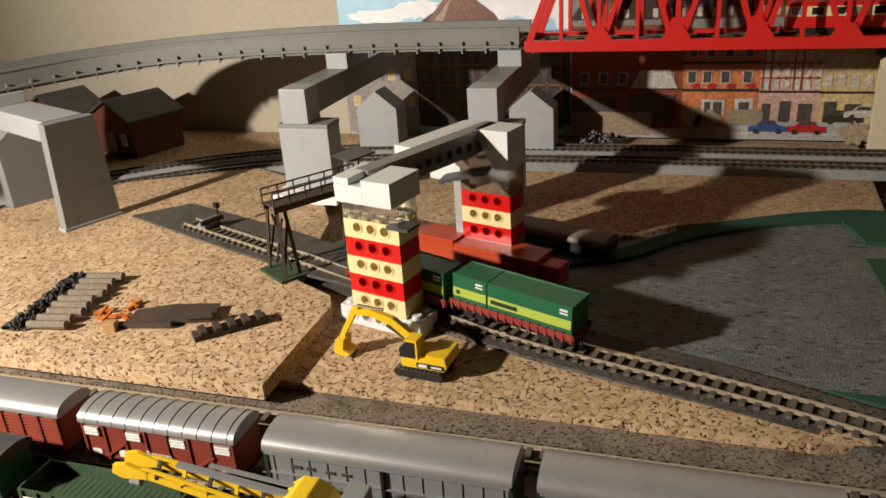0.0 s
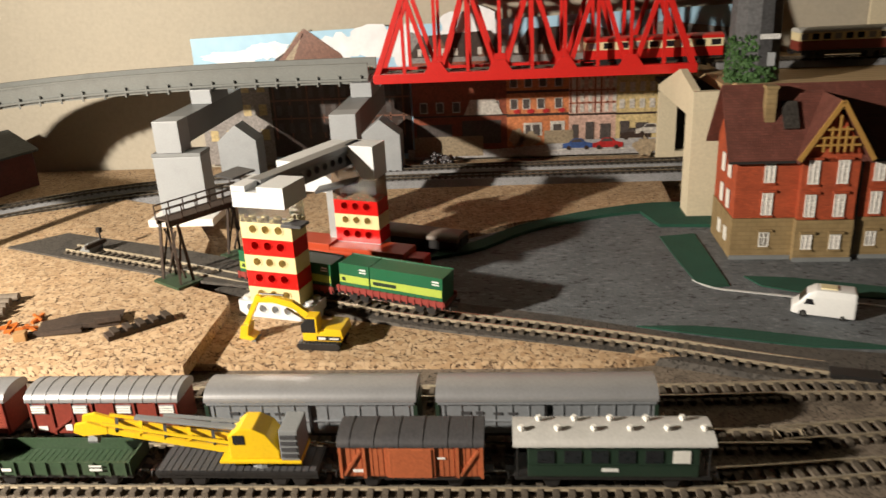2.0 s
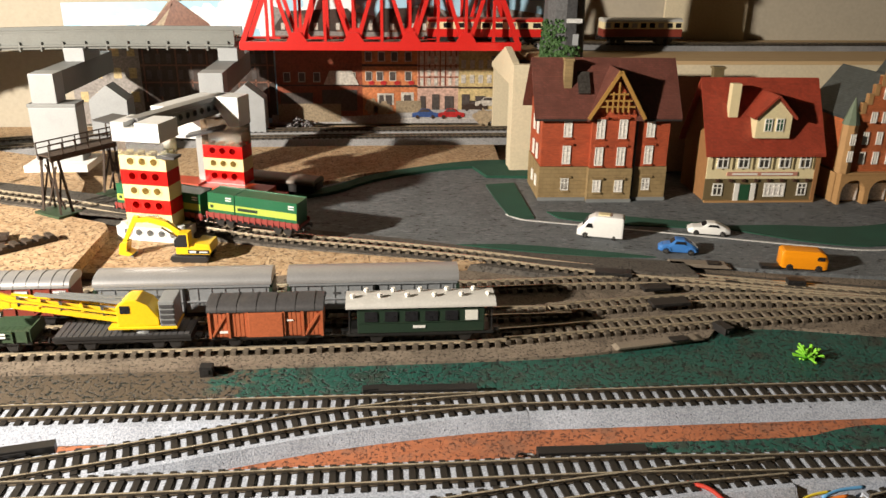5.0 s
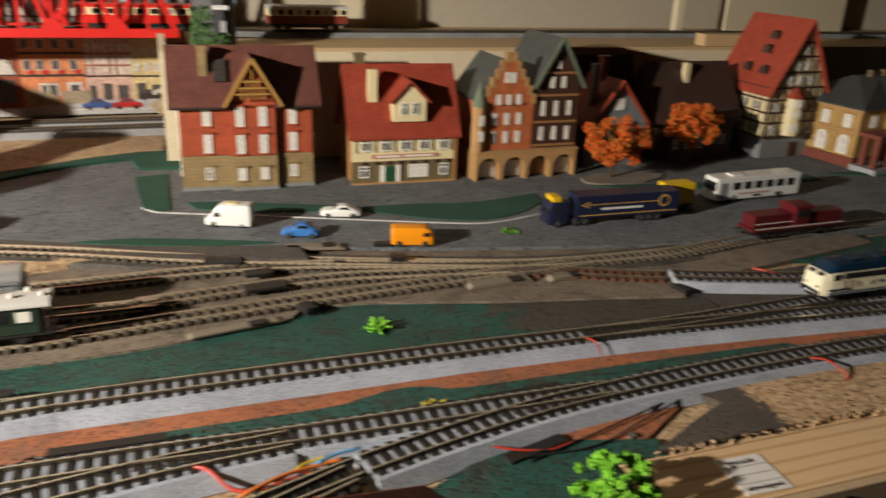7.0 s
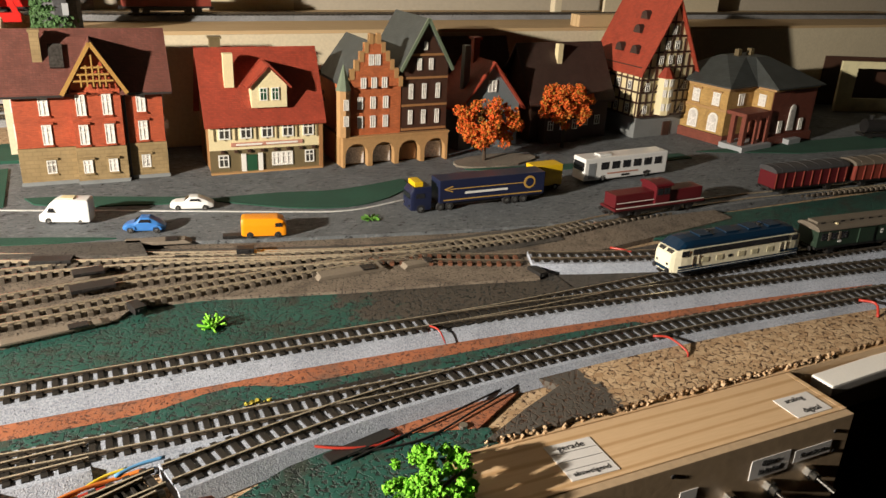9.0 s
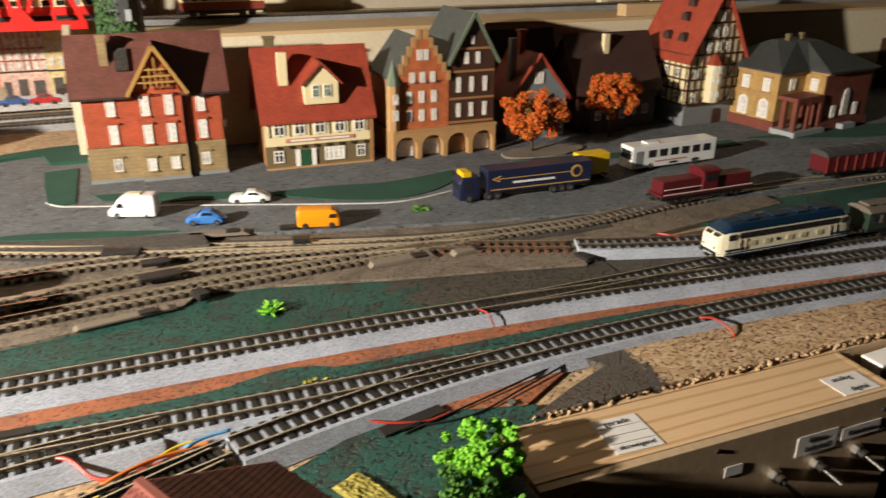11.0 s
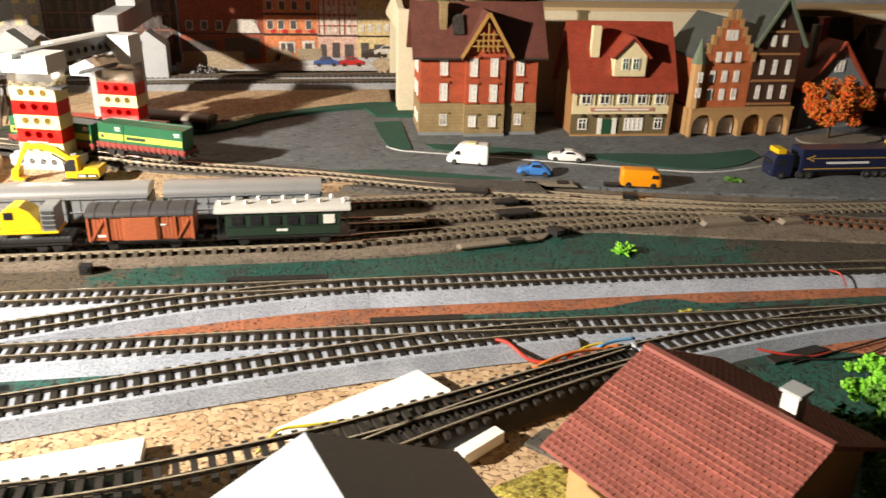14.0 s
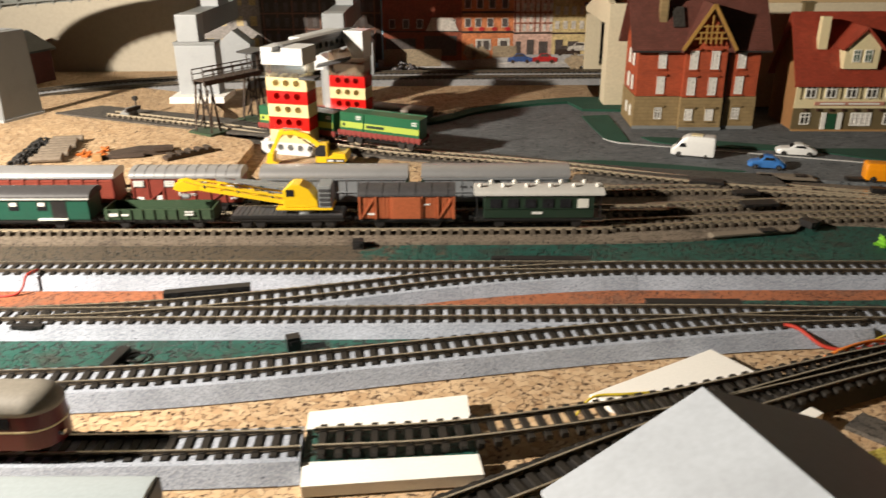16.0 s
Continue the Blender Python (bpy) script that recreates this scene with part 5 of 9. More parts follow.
for i in range(4):
    cx, w = 0.0115 + i * 0.0236, 0.0098
    side = [(cx - 0.0118, G), (cx - w, G), (cx - w, 0.0150)] + [(cx + w * math.cos(a), 0.0150 + w * math.sin(a)) for a in (math.pi - math.pi * k / n for k in range(1, n))] + [(cx + w, 0.0150), (cx + w, G), (cx + 0.0118, G), (cx + 0.0118, 0.0288), (cx - 0.0118, 0.0288)]
    part("arch", solid(side, -0.003, 0.0035, "y"), SANDY, h3, "sandy stone arcade arch")
    part("shop_window", boxes((cx - w + 0.001, cx + w - 0.001, 0.0045, 0.0056, G + 0.001, 0.020)), (CURTAIN, CURTAIN, BROWN_WALL, CURTAIN)[i], h3)
part("arcade_back", boxes((0.0, 0.094, 0.0058, 0.0600, G, 0.0288)), SANDY, h3)
part("arcade_ledge", boxes((-0.0006, 0.0950, -0.0036, 0.0040, 0.0289, 0.0306)), SANDY, h3)
part("side_wall", boxes((-0.0006, 0.0028, 0.0045, 0.0610, G, 0.0288)), SANDY, h3)
bm = rod(bmesh.new(), (0.0015, 0.001, 0.0307), (0.0015, 0.001, 0.0680), 0.0058, 8)
oriel = part("oriel", bm, SANDY, h3, "sandy round corner oriel")
part("spire", rod(bmesh.new(), (0.0015, 0.001, 0.0680), (0.0015, 0.001, 0.0880), 0.0066, 8, 0.0004), GREEN_TRIM, oriel, "grey-green pointed spire")
for z in (0.040, 0.053):
    window(oriel, 0.0015, -0.0052, z, 0.004, 0.0085)

# small gabled house behind the first autumn tree, and the dark inn behind the second
h4 = thing("gabled_cottage", "small blue-grey gabled house with a red roof flank", "house", pose(0.478, 0.402, 0, 0, 0, 3), group="town houses")
BLUEGREY = paint("blue_grey_boards", (0.17, 0.20, 0.21), 0.6, vary=0.15, wear=0.2)
gable_wall(h4, 0.004, 0.066, 0.0, 0.050, G, 0.0440, 0.0800, BLUEGREY, "y")
gable_roof(h4, 0.004, 0.066, -0.001, 0.050, 0.0440, 0.0810, TILE_RED, "y", 0.004, label="brick-red tiled roof")
window(h4, 0.036, -0.0003, 0.0560, 0.0085, 0.0105)
window(h4, 0.036, -0.0003, 0.0220, 0.0085, 0.0105)
part("chimney", boxes((0.013, 0.019, 0.012, 0.018, 0.055, 0.0955)), PLASTIC_MID, h4, "grey chimney")
part("turret", boxes((0.030, 0.036, 0.026, 0.032, 0.078, 0.0985), (0.0285, 0.0375, 0.0245, 0.0335, 0.0985, 0.1005)), TILE_RED, h4)
h4b = thing("brown_house", "dark brown house with a broad tiled roof", "house", pose(0.492, 0.4425, 0, 0, 0, 0), group="town houses")
gable_wall(h4b, 0.0, 0.066, 0.012, 0.034, G, 0.070, 0.0935, TIMBER_DARK)
gable_roof(h4b, 0.0, 0.066, 0.012, 0.034, 0.070, 0.0945, TILE_DARK, over=0.002, label="dark brown tiled roof")
h5 = thing("dark_inn", "dark inn with steep dark brown roofs and a pale chimney", "house", pose(0.5600, 0.409, 0, 0, 0, 2), group="town houses")
gable_wall(h5, 0.0, 0.090, 0.0, 0.056, G, 0.0480, 0.0905, TIMBER_DARK)
gable_roof(h5, 0.0, 0.090, 0.0, 0.056, 0.0480, 0.0915, TILE_DARK, over=0.005, label="dark brown steep roof")
part("porch", solid([(0.010, G), (0.050, G), (0.050, 0.035), (0.030, 0.056), (0.010, 0.035)], -0.010, 0.002, "y"), TIMBER_DARK, h5)
part("chimney", boxes((0.036, 0.0415, 0.016, 0.0215, 0.066, 0.0935)), CREAM, h5, "pale chimney")
part("dormer_edge", boxes((0.012, 0.040, -0.0115, -0.0102, 0.0525, 0.0550)), WINDOW_WHITE, h5, "pale eaves strip")
for x in (0.016, 0.030, 0.044, 0.064, 0.078):
    window(h5, x, -0.0104 if x < 0.05 else -0.0003, 0.018, 0.006, 0.009, PANE_DARK)

# tall half-timbered house
h6 = thing("timbered_house", "tall half-timbered house with steep red roof and oriel", "house", pose(0.6700, 0.392, 0, 0, 0, 4), group="town houses")
gable_wall(h6, 0.0, 0.068, 0.0, 0.070, 0.0260, 0.0740, 0.1350, CREAM, "y")
part("ground_floor", boxes((0.003, 0.065, 0.003, 0.067, G, 0.0258)), PLASTIC_MID, h6, "grey stone ground floor")
part("door", boxes((0.040, 0.049, 0.0018, 0.0029, G, 0.0195)), TIMBER_DARK, h6)
gable_roof(h6, 0.0, 0.068, -0.001, 0.070, 0.0740, 0.1360, TILE_RED, "y", 0.004, label="steep brick-red tiled roof")
for z in (0.0262, 0.0400, 0.0500, 0.0620, 0.0735, 0.0880, 0.1030, 0.1160):
    w = 0.034 if z < 0.08 else 0.034 * (0.1350 - z) / 0.061
    part("floor_beam", boxes((0.034 - w, 0.034 + w, -0.0010, 0.0001, z, z + 0.0018)), TIMBER_DARK, h6)
    if z < 0.08:
        part("floor_beam", boxes((-0.0010, -0.0001, 0.0, 0.070, z, z + 0.0018)), TIMBER_DARK, h6)
for k in range(9):
    x = 0.001 + k * 0.00825
    top = 0.0740 + 0.061 * (1 - abs(x - 0.034) / 0.034) - 0.004
    part("timber_post", boxes((x - 0.0007, x + 0.0007, -0.0009, 0.0001, 0.0262, max(0.0740, top))), TIMBER_DARK, h6)
    part("timber_post", boxes((-0.0009, -0.0001, 0.001 + k * 0.0084, 0.0024 + k * 0.0084, 0.0262, 0.0740)), TIMBER_DARK, h6)
for k in range(4):
    for z0 in (0.0280, 0.0518):
        x = 0.001 + k * 0.0165
        part("brace", bar(bmesh.new(), (x + 0.001, -0.0006, z0), (x + 0.0075, -0.0006, z0 + 0.0095), 0.0008, 0.0012), TIMBER_DARK, h6)
for x, z in ((0.009, 0.052), (0.0585, 0.052), (0.009, 0.030), (0.0585, 0.030), (0.022, 0.0775), (0.034, 0.0775), (0.046, 0.0775), (0.028, 0.0915), (0.040, 0.0915), (0.034, 0.1055)):
    window(h6, x, -0.0007, z, 0.0052, 0.0082, PANE_DARK)
for y in (0.0135, 0.030, 0.0465, 0.062):
    for z in (0.0300, 0.0525):
        window(h6, -0.0007, y, z, 0.0052, 0.0082, PANE_DARK, turn=-90)
oriel = part("oriel", rod(bmesh.new(), (0.030, -0.002, 0.0290), (0.030, -0.002, 0.0650), 0.0085, 8), CREAM, h6, "cream polygonal oriel")
part("oriel_roof", rod(bmesh.new(), (0.030, -0.002, 0.0650), (0.030, -0.002, 0.0745), 0.0098, 8, 0.003), TILE_RED, oriel)
for z in (0.0335, 0.0470, 0.0570):
    for a in (-38, 0, 38):
        r = radians(a - 90)
        window(oriel, 0.030 + 0.0083 * math.cos(r), -0.002 + 0.0083 * math.sin(r), z, 0.0034, 0.0070, turn=a)
for y, z in ((0.018, 0.086), (0.040, 0.086), (0.028, 0.104), (0.028, 0.117)):
    x = 0.034 * (z - 0.0740) / 0.062
    part("roof_dormer", solid([(y - 0.005, z), (y + 0.005, z), (y + 0.003, z + 0.0065), (y, z + 0.008), (y - 0.003, z + 0.0065)], x - 0.0045, x + 0.006, "x"), TILE_DARK, h6, "small dark roof dormer")

# yellow and red brick villa
h7 = thing("villa", "yellow and red brick villa with a slate hipped roof", "villa", pose(0.7420, 0.3480, 0, 0, 0, 9), group="town houses")
YELLOW_BRICK = rows_of("yellow_kit_brick", (0.50, 0.31, 0.10), (0.34, 0.20, 0.07), 0.0026, 0.001)
BRICK_DULL = rows_of("dull_red_kit_brick", (0.22, 0.055, 0.032), (0.13, 0.035, 0.02), 0.0026, 0.0009)
part("wing", boxes((0.0, 0.040, 0.0, 0.078, 0.0145, 0.0585)), YELLOW_BRICK, h7, "yellow brick wing")
part("wing", boxes((0.0402, 0.112, -0.022, 0.066, 0.0145, 0.0585)), BRICK_DULL, h7, "dull red brick wing")
part("bay_side", boxes((0.0392, 0.0401, -0.0216, -0.0002, 0.0400, 0.0585)), YELLOW_BRICK, h7, "yellow brick side of the bay")
part("plinth", boxes((-0.002, 0.040, -0.002, 0.080, G, 0.0144), (0.0402, 0.114, -0.024, 0.068, G, 0.0144)), BRICK_DULL, h7)
part("cornice", boxes((-0.002, 0.040, -0.002, 0.080, 0.0586, 0.0610), (0.0402, 0.1135, -0.0235, 0.068, 0.0586, 0.0610)), SANDY, h7)
bm = bmesh.new()
prism(bm, [(-0.006, -0.005), (0.036, -0.005), (0.037, -0.027), (0.117, -0.027), (0.117, 0.082), (-0.006, 0.082)], 0.0611, 0.0625, "z")
lo = [bm.verts.new(p) for p in ((-0.006, -0.005, 0.0625), (0.036, -0.005, 0.0625), (0.037, -0.027, 0.0625), (0.117, -0.027, 0.0625), (0.117, 0.082, 0.0625), (-0.006, 0.082, 0.0625))]
hi = [bm.verts.new(p) for p in ((0.036, 0.036, 0.0850), (0.050, 0.024, 0.0850), (0.058, 0.018, 0.0850), (0.078, 0.018, 0.0850), (0.078, 0.044, 0.0850), (0.036, 0.044, 0.0850))]
for i in range(6):
    bm.faces.new((lo[i], lo[(i + 1) % 6], hi[(i + 1) % 6], hi[i]))
bm.faces.new(hi)
part("roof", bm, TILE_SLATE, h7, "slate hipped roof")
for x in (0.044, 0.064):
    part("chimney", boxes((x, x + 0.005, 0.029, 0.034, 0.083, 0.0915)), OLIVE, h7)
for y in (0.013, 0.037, 0.061):
    window(h7, -0.0003, y, 0.0165, 0.0115, 0.0185, turn=-90, arch=True)
    window(h7, -0.0003, y, 0.0420, 0.0085, 0.0125, turn=-90, hood=SANDY)
part("band", boxes((-0.0012, 0.0401, -0.0012, 0.079, 0.0375, 0.0395)), SANDY, h7)
window(h7, 0.0389, -0.011, 0.0430, 0.0080, 0.0115, turn=-90)
window(h7, 0.020, -0.0003, 0.0430, 0.0080, 0.0115)
window(h7, 0.076, -0.0223, 0.0180, 0.0105, 0.0260, arch=True)
for x in (0.058, 0.093):
    window(h7, x, -0.0223, 0.0170, 0.0060, 0.0120)
porch = part("porch", boxes((-0.001, 0.0390, -0.024, -0.002, 0.0375, 0.0410)), BRICK_DULL, h7, "red brick entrance porch")
for x, y in ((-0.001, -0.024), (0.017, -0.024), (0.0345, -0.024), (-0.001, -0.012)):
    part("pillar", boxes((x, x + 0.0045, y, y + 0.0045, 0.0105, 0.0374)), BRICK_DULL, porch)
for x in (0.0036, 0.0216):
    part("arch", solid([(x, 0.0374), (x + 0.0132, 0.0374), (x + 0.0132, 0.0320), (x + 0.0100, 0.0350), (x + 0.0032, 0.0350), (x, 0.0320)], -0.0238, -0.0200, "y"), BRICK_DULL, porch)
part("porch_step", boxes((-0.006, 0.0400, -0.029, -0.0022, G, 0.0104)), PLASTIC_GREY, porch, "grey stone porch step")
part("side_step", boxes((0.066, 0.086, -0.031, -0.0242, G, 0.0110)), PLASTIC_GREY, h7, "grey stone side step")

# ---- trees ----
BARK = paint("dark_twig_bark", (0.055, 0.035, 0.02), 0.8, vary=0.4)


def leaf_mat(name, a, b, c=None):
    m, nt, bs = nodes_of(name)
    geo = nt.nodes.new("ShaderNodeNewGeometry")
    base = ramp(nt, geo.outputs["Random Per Island"], [(0.0, a), (0.55, b), (1.0, c or tuple(v * 0.7 for v in a))])
    nt.links.new(base, bs.inputs["Base Color"])
    bs.inputs["Roughness"].default_value = 0.8
    bs.inputs["Subsurface Weight"].default_value = 0.0
    return m


AUTUMN = leaf_mat("orange_flock", (0.70, 0.085, 0.010), (0.62, 0.13, 0.012), (0.36, 0.20, 0.022))
SPRING = leaf_mat("bright_green_flock", (0.16, 0.46, 0.02), (0.24, 0.58, 0.04))
DEEP = leaf_mat("deep_green_flock", (0.05, 0.16, 0.012), (0.08, 0.22, 0.018))
MOSS = leaf_mat("brown_green_flock", (0.20, 0.15, 0.03), (0.30, 0.14, 0.02))


def crown(bm, centre, radii, clumps, per, size, seed, hollow=0.55):
    rnd = random.Random(seed)
    c = Vector(centre)
    for _ in range(clumps):
        d = Vector((rnd.gauss(0, 1), rnd.gauss(0, 1), rnd.gauss(0, 1))).normalized() * rnd.uniform(hollow, 1.0)
        q = c + Vector((d.x * radii[0], d.y * radii[1], d.z * radii[2]))
        spread = min(radii) * rnd.uniform(0.20, 0.34)
        for _ in range(per):
            p = q + Vector((rnd.gauss(0, 1), rnd.gauss(0, 1), rnd.gauss(0, 1))).normalized() * spread * rnd.uniform(0.5, 1.0)
            e = Euler((rnd.uniform(0, 6.28), rnd.uniform(0, 6.28), rnd.uniform(0, 6.28))).to_matrix()
            s = size * rnd.uniform(0.6, 1.4)
            vs = [bm.verts.new(p + e @ Vector(v) * s) for v in ((-1, -0.7, 0), (1, -0.7, 0.2), (0.9, 0.8, 0), (-0.9, 0.8, 0.3), (0, 0.1, 0.9))]
            for f in ((0, 1, 4), (1, 2, 4), (2, 3, 4), (3, 0, 4)):
                bm.faces.new([vs[i] for i in f])
    return bm


def tree(name, label, at, trunk, centre, radii, material, clumps=60, per=34, size=0.0010, seed=1, extra=None):
    t = thing(name, label, "tree", pose(*at))
    bm = rod(bmesh.new(), (0, 0, 0), (centre[0] * 0.4, centre[1] * 0.4, trunk), 0.0018, 8, 0.0011)
    rnd = random.Random(seed)
    for _ in range(7):
        a = rnd.uniform(0, 6.28)
        rod(bm, (centre[0] * 0.35, centre[1] * 0.35, trunk * rnd.uniform(0.6, 1.0)), (centre[0] + math.cos(a) * radii[0] * 0.7, centre[1] + math.sin(a) * radii[1] * 0.7, centre[2] + rnd.uniform(-0.4, 0.6) * radii[2]), 0.0009, 6, 0.0003)
    part("trunk", bm, BARK, t)
    part("crown", crown(bmesh.new(), centre, radii, clumps, per, size, seed), material, t)
    if extra:
        part("inner_leaves", crown(bmesh.new(), centre, tuple(r * 0.7 for r in radii), 26, 26, size, seed + 9), extra, t)
    return t


tree("autumn_tree", "autumn tree with orange flock leaves beside a cottage", (0.487, 0.362, G), 0.020, (0.0, 0.0, 0.0330), (0.030, 0.024, 0.0205), AUTUMN, 62, 80, 0.0009, 3, MOSS)
tree("autumn_tree", "autumn tree with bright orange leaves before a dark inn", (0.582, 0.385, G), 0.026, (0.0, 0.0, 0.0400), (0.027, 0.020, 0.0190), AUTUMN, 58, 80, 0.0009, 5)
tree("green_tree", "bright spring-green flock tree beside a wooden control box", (0.270, -0.010, 0.0012), 0.005, (0.0, 0.0, 0.0088), (0.0175, 0.0170, 0.0080), SPRING, 66, 70, 0.0007, 8)
tree("green_shrub", "deep green flock shrub behind the red-roofed house", (0.246, -0.062, 0.0012), 0.008, (0.0, 0.0, 0.0130), (0.030, 0.036, 0.0140), DEEP, 110, 40, 0.0009, 11)
# pale plate under the first tree
bm = bmesh.new()
rim = [(math.cos(2 * math.pi * k / 40) * (0.040 + random.uniform(-0.002, 0.002)), math.sin(2 * math.pi * k / 40) * (0.017 + random.uniform(-0.001, 0.001))) for k in range(40)]
prism(bm, rim, 0.0, 0.0016, "z")
plain("tree_plate", bm, speckle("grey_sand_plate", (0.17, 0.145, 0.11), (0.27, 0.23, 0.18), 900), "low grey sanded plate round a tree", "ground plate", m=pose(0.497, 0.360, G, 0, 0, 4))
# dark hedge trees between the inn and its neighbour
tree("dark_conifer", "dark slim conifer between two houses", (0.3560, 0.418, G), 0.012, (0, 0, 0.040), (0.006, 0.006, 0.036), leaf_mat("dark_needles", (0.012, 0.016, 0.010), (0.02, 0.024, 0.014)), 50, 20, 0.0009, 21)
# tuft on the lawn, sprigs
for i, (x, y, z) in enumerate(((0.2205, 0.1475, 0.0014), (0.345, 0.259, G))):
    bm = bmesh.new()
    rnd = random.Random(40 + i)
    for _ in range(46 if i == 0 else 30):
        a, l = rnd.uniform(0, 6.28), rnd.uniform(0.003, 0.0075)
        rod(bm, (0, 0, 0), (math.cos(a) * l, math.sin(a) * l, rnd.uniform(0.0005, 0.006 if i == 0 else 0.0015)), 0.0003, 4, 0.0006)
    plain("grass_tuft", bm, SPRING if i == 0 else DEEP, ("bright green moss tuft on painted lawn", "flattened dull green tuft on the road")[i], "plant", m=pose(x, y, z))

# ---- rolling stock ----
RAIL_Z = 0.0064
GREEN_DARK = paint("dark_green_coach_paint", (0.018, 0.035, 0.022), 0.4, vary=0.15, wear=0.2, dirt=(0.05, 0.05, 0.04))
GREEN_FREIGHT = paint("green_freight_paint", (0.03, 0.06, 0.028), 0.55, vary=0.2, wear=0.35, dirt=(0.09, 0.09, 0.06))
BROWN_FREIGHT = paint("red_brown_freight_paint", (0.20, 0.035, 0.022), 0.5, vary=0.15, wear=0.2)
BROWN_SLAT = paint("red_brown_slat_paint", (0.25, 0.048, 0.028), 0.5, vary=0.15, wear=0.2)
BROWN_ORANGE = paint("orange_brown_freight_paint", (0.38, 0.098, 0.036), 0.55, vary=0.18, wear=0.25)
SILVER = paint("silver_grey_freight_paint", (0.25, 0.265, 0.28), 0.35, 0.25, vary=0.06, wear=0.15)
ROOF_SILVER = paint("silver_roof_paint", (0.40, 0.40, 0.405), 0.36, 0.55, vary=0.06, wear=0.25, dirt=(0.16, 0.15, 0.14), relief=0.05)
ROOF_DARK = paint("dark_roof_paint", (0.045, 0.043, 0.045), 0.6, vary=0.25, wear=0.35, dirt=(0.10, 0.09, 0.08))
ROOF_PALE = paint("pale_grey_roof_paint", (0.48, 0.47, 0.44), 0.5, vary=0.08, wear=0.2)
ROOF_TAUPE = paint("taupe_roof_paint", (0.13, 0.108, 0.082), 0.6, vary=0.12, wear=0.3)
IVORY = paint("ivory_loco_paint", (0.76, 0.71, 0.52), 0.3, vary=0.05, wear=0.08)
OCEAN = paint("ocean_blue_paint", (0.004, 0.020, 0.046), 0.32, vary=0.08, wear=0.1)
WINE = paint("wine_red_paint", (0.10, 0.009, 0.013), 0.35, vary=0.1, wear=0.15)
YELLOW = paint("bright_yellow_plastic", (0.72, 0.46, 0.012), 0.35, vary=0.06, wear=0.1)
GLASS_DARK = paint("dark_vehicle_glazing", (0.018, 0.018, 0.020), 0.08, vary=0.3, wear=0.05, relief=0.0)
WHITE_PRINT = paint("white_lettering_bar", (0.70, 0.69, 0.66), 0.5, vary=0.1, wear=0.2)
WHEEL = paint("blackened_wheel_metal", (0.07, 0.065, 0.06), 0.35, 0.7, vary=0.2, wear=0.3)
CHROME = paint("worn_bright_metal", (0.62, 0.60, 0.56), 0.22, 1.0, vary=0.1, wear=0.1)
WHEEL_MESH = {}


def wheel_mesh(r):
    if r not in WHEEL_MESH:
        bm = rod(bmesh.new(), (0, -0.0009, 0), (0, 0.0006, 0), r, 16)
        rod(bm, (0, 0.0006, 0), (0, 0.0010, 0), r * 1.16, 16)
        rod(bm, (0, -0.0012, 0), (0, -0.0009, 0), r * 0.35, 10)
        WHEEL_MESH[r] = mesh_of("wheel", bm, WHEEL)
    return WHEEL_MESH[r]


def running_gear(t, length, axles, frame_mat=None, r=0.0029, width=0.0150):
    """Underframe, wheels, axle guards, buffers and couplings of a vehicle whose rail top is z = 0."""
    h = length / 2
    part("underframe", boxes((-h, h, -width / 2, width / 2, 0.0050, 0.0066), (-h * 0.55, h * 0.55, -0.004, 0.004, 0.0026, 0.0050), edge=0.0003), frame_mat or BLACK, t)
    for x in axles:
        for s in (-1, 1):
            part("wheel", wheel_mesh(r), None, t, m=pose(x, s * 0.0046, r, 0, 0, 0 if s < 0 else 180))
            part("axle_guard", solid([(x - 0.0020, 0.0016), (x + 0.0020, 0.0016), (x + 0.0032, 0.0050), (x - 0.0032, 0.0050)], s * 0.0060 - 0.0005, s * 0.0060 + 0.0005, "y"), BLACK, t)
    for e in (-1, 1):
        for s in (-1, 1):
            bm = rod(bmesh.new(), (e * h, s * 0.0055, 0.0058), (e * (h + 0.0022), s * 0.0055, 0.0058), 0.0005, 8)
            rod(bm, (e * (h + 0.0022), s * 0.0055, 0.0058), (e * (h + 0.0026), s * 0.0055, 0.0058), 0.0014, 10)
            part("buffer", bm, BLACK, t)
        part("coupling", boxes((min(e * h, e * (h + 0.0035)), max(e * h, e * (h + 0.0035)), -0.0016, 0.0016, 0.0038, 0.0050)), BLACK, t)


def arched(width, edge, top, n=26):
    """A roof profile (y, z) from the near eave over the crown to the far eave, closed below."""
    up = [(-width / 2 * math.cos(math.pi * i / n), edge + (top - edge) * max(0.0, math.sin(math.pi * i / n)) ** 0.75) for i in range(n + 1)]
    return up + [(width / 2 - 0.0008, edge - 0.0004), (-width / 2 + 0.0008, edge - 0.0004)]


def roof_part(t, length, width, edge, top, material, label="", ribs=0, vents=0):
    r = part("roof", solid(arched(width, edge, top), -length / 2, length / 2, "x"), material, t, label)
    for k in range(ribs):
        x = -length / 2 + length * (k + 0.5) / ribs
        part("roof_rib", solid(arched(width + 0.0003, edge, top + 0.0003), x - 0.0003, x + 0.0003, "x"), material, r)
    for k in range(vents):
        x = -length / 2 + length * (k + 0.5) / vents
        y = (-0.003, 0.0035)[k % 2]
        bm = rod(bmesh.new(), (x, y, top - 0.0022), (x, y, top + 0.0012), 0.0008, 8)
        rod(bm, (x, y, top + 0.0008), (x, y, top + 0.0020), 0.0014, 8, 0.0010)
        part("roof_vent", bm, WINDOW_WHITE, r)
    return r


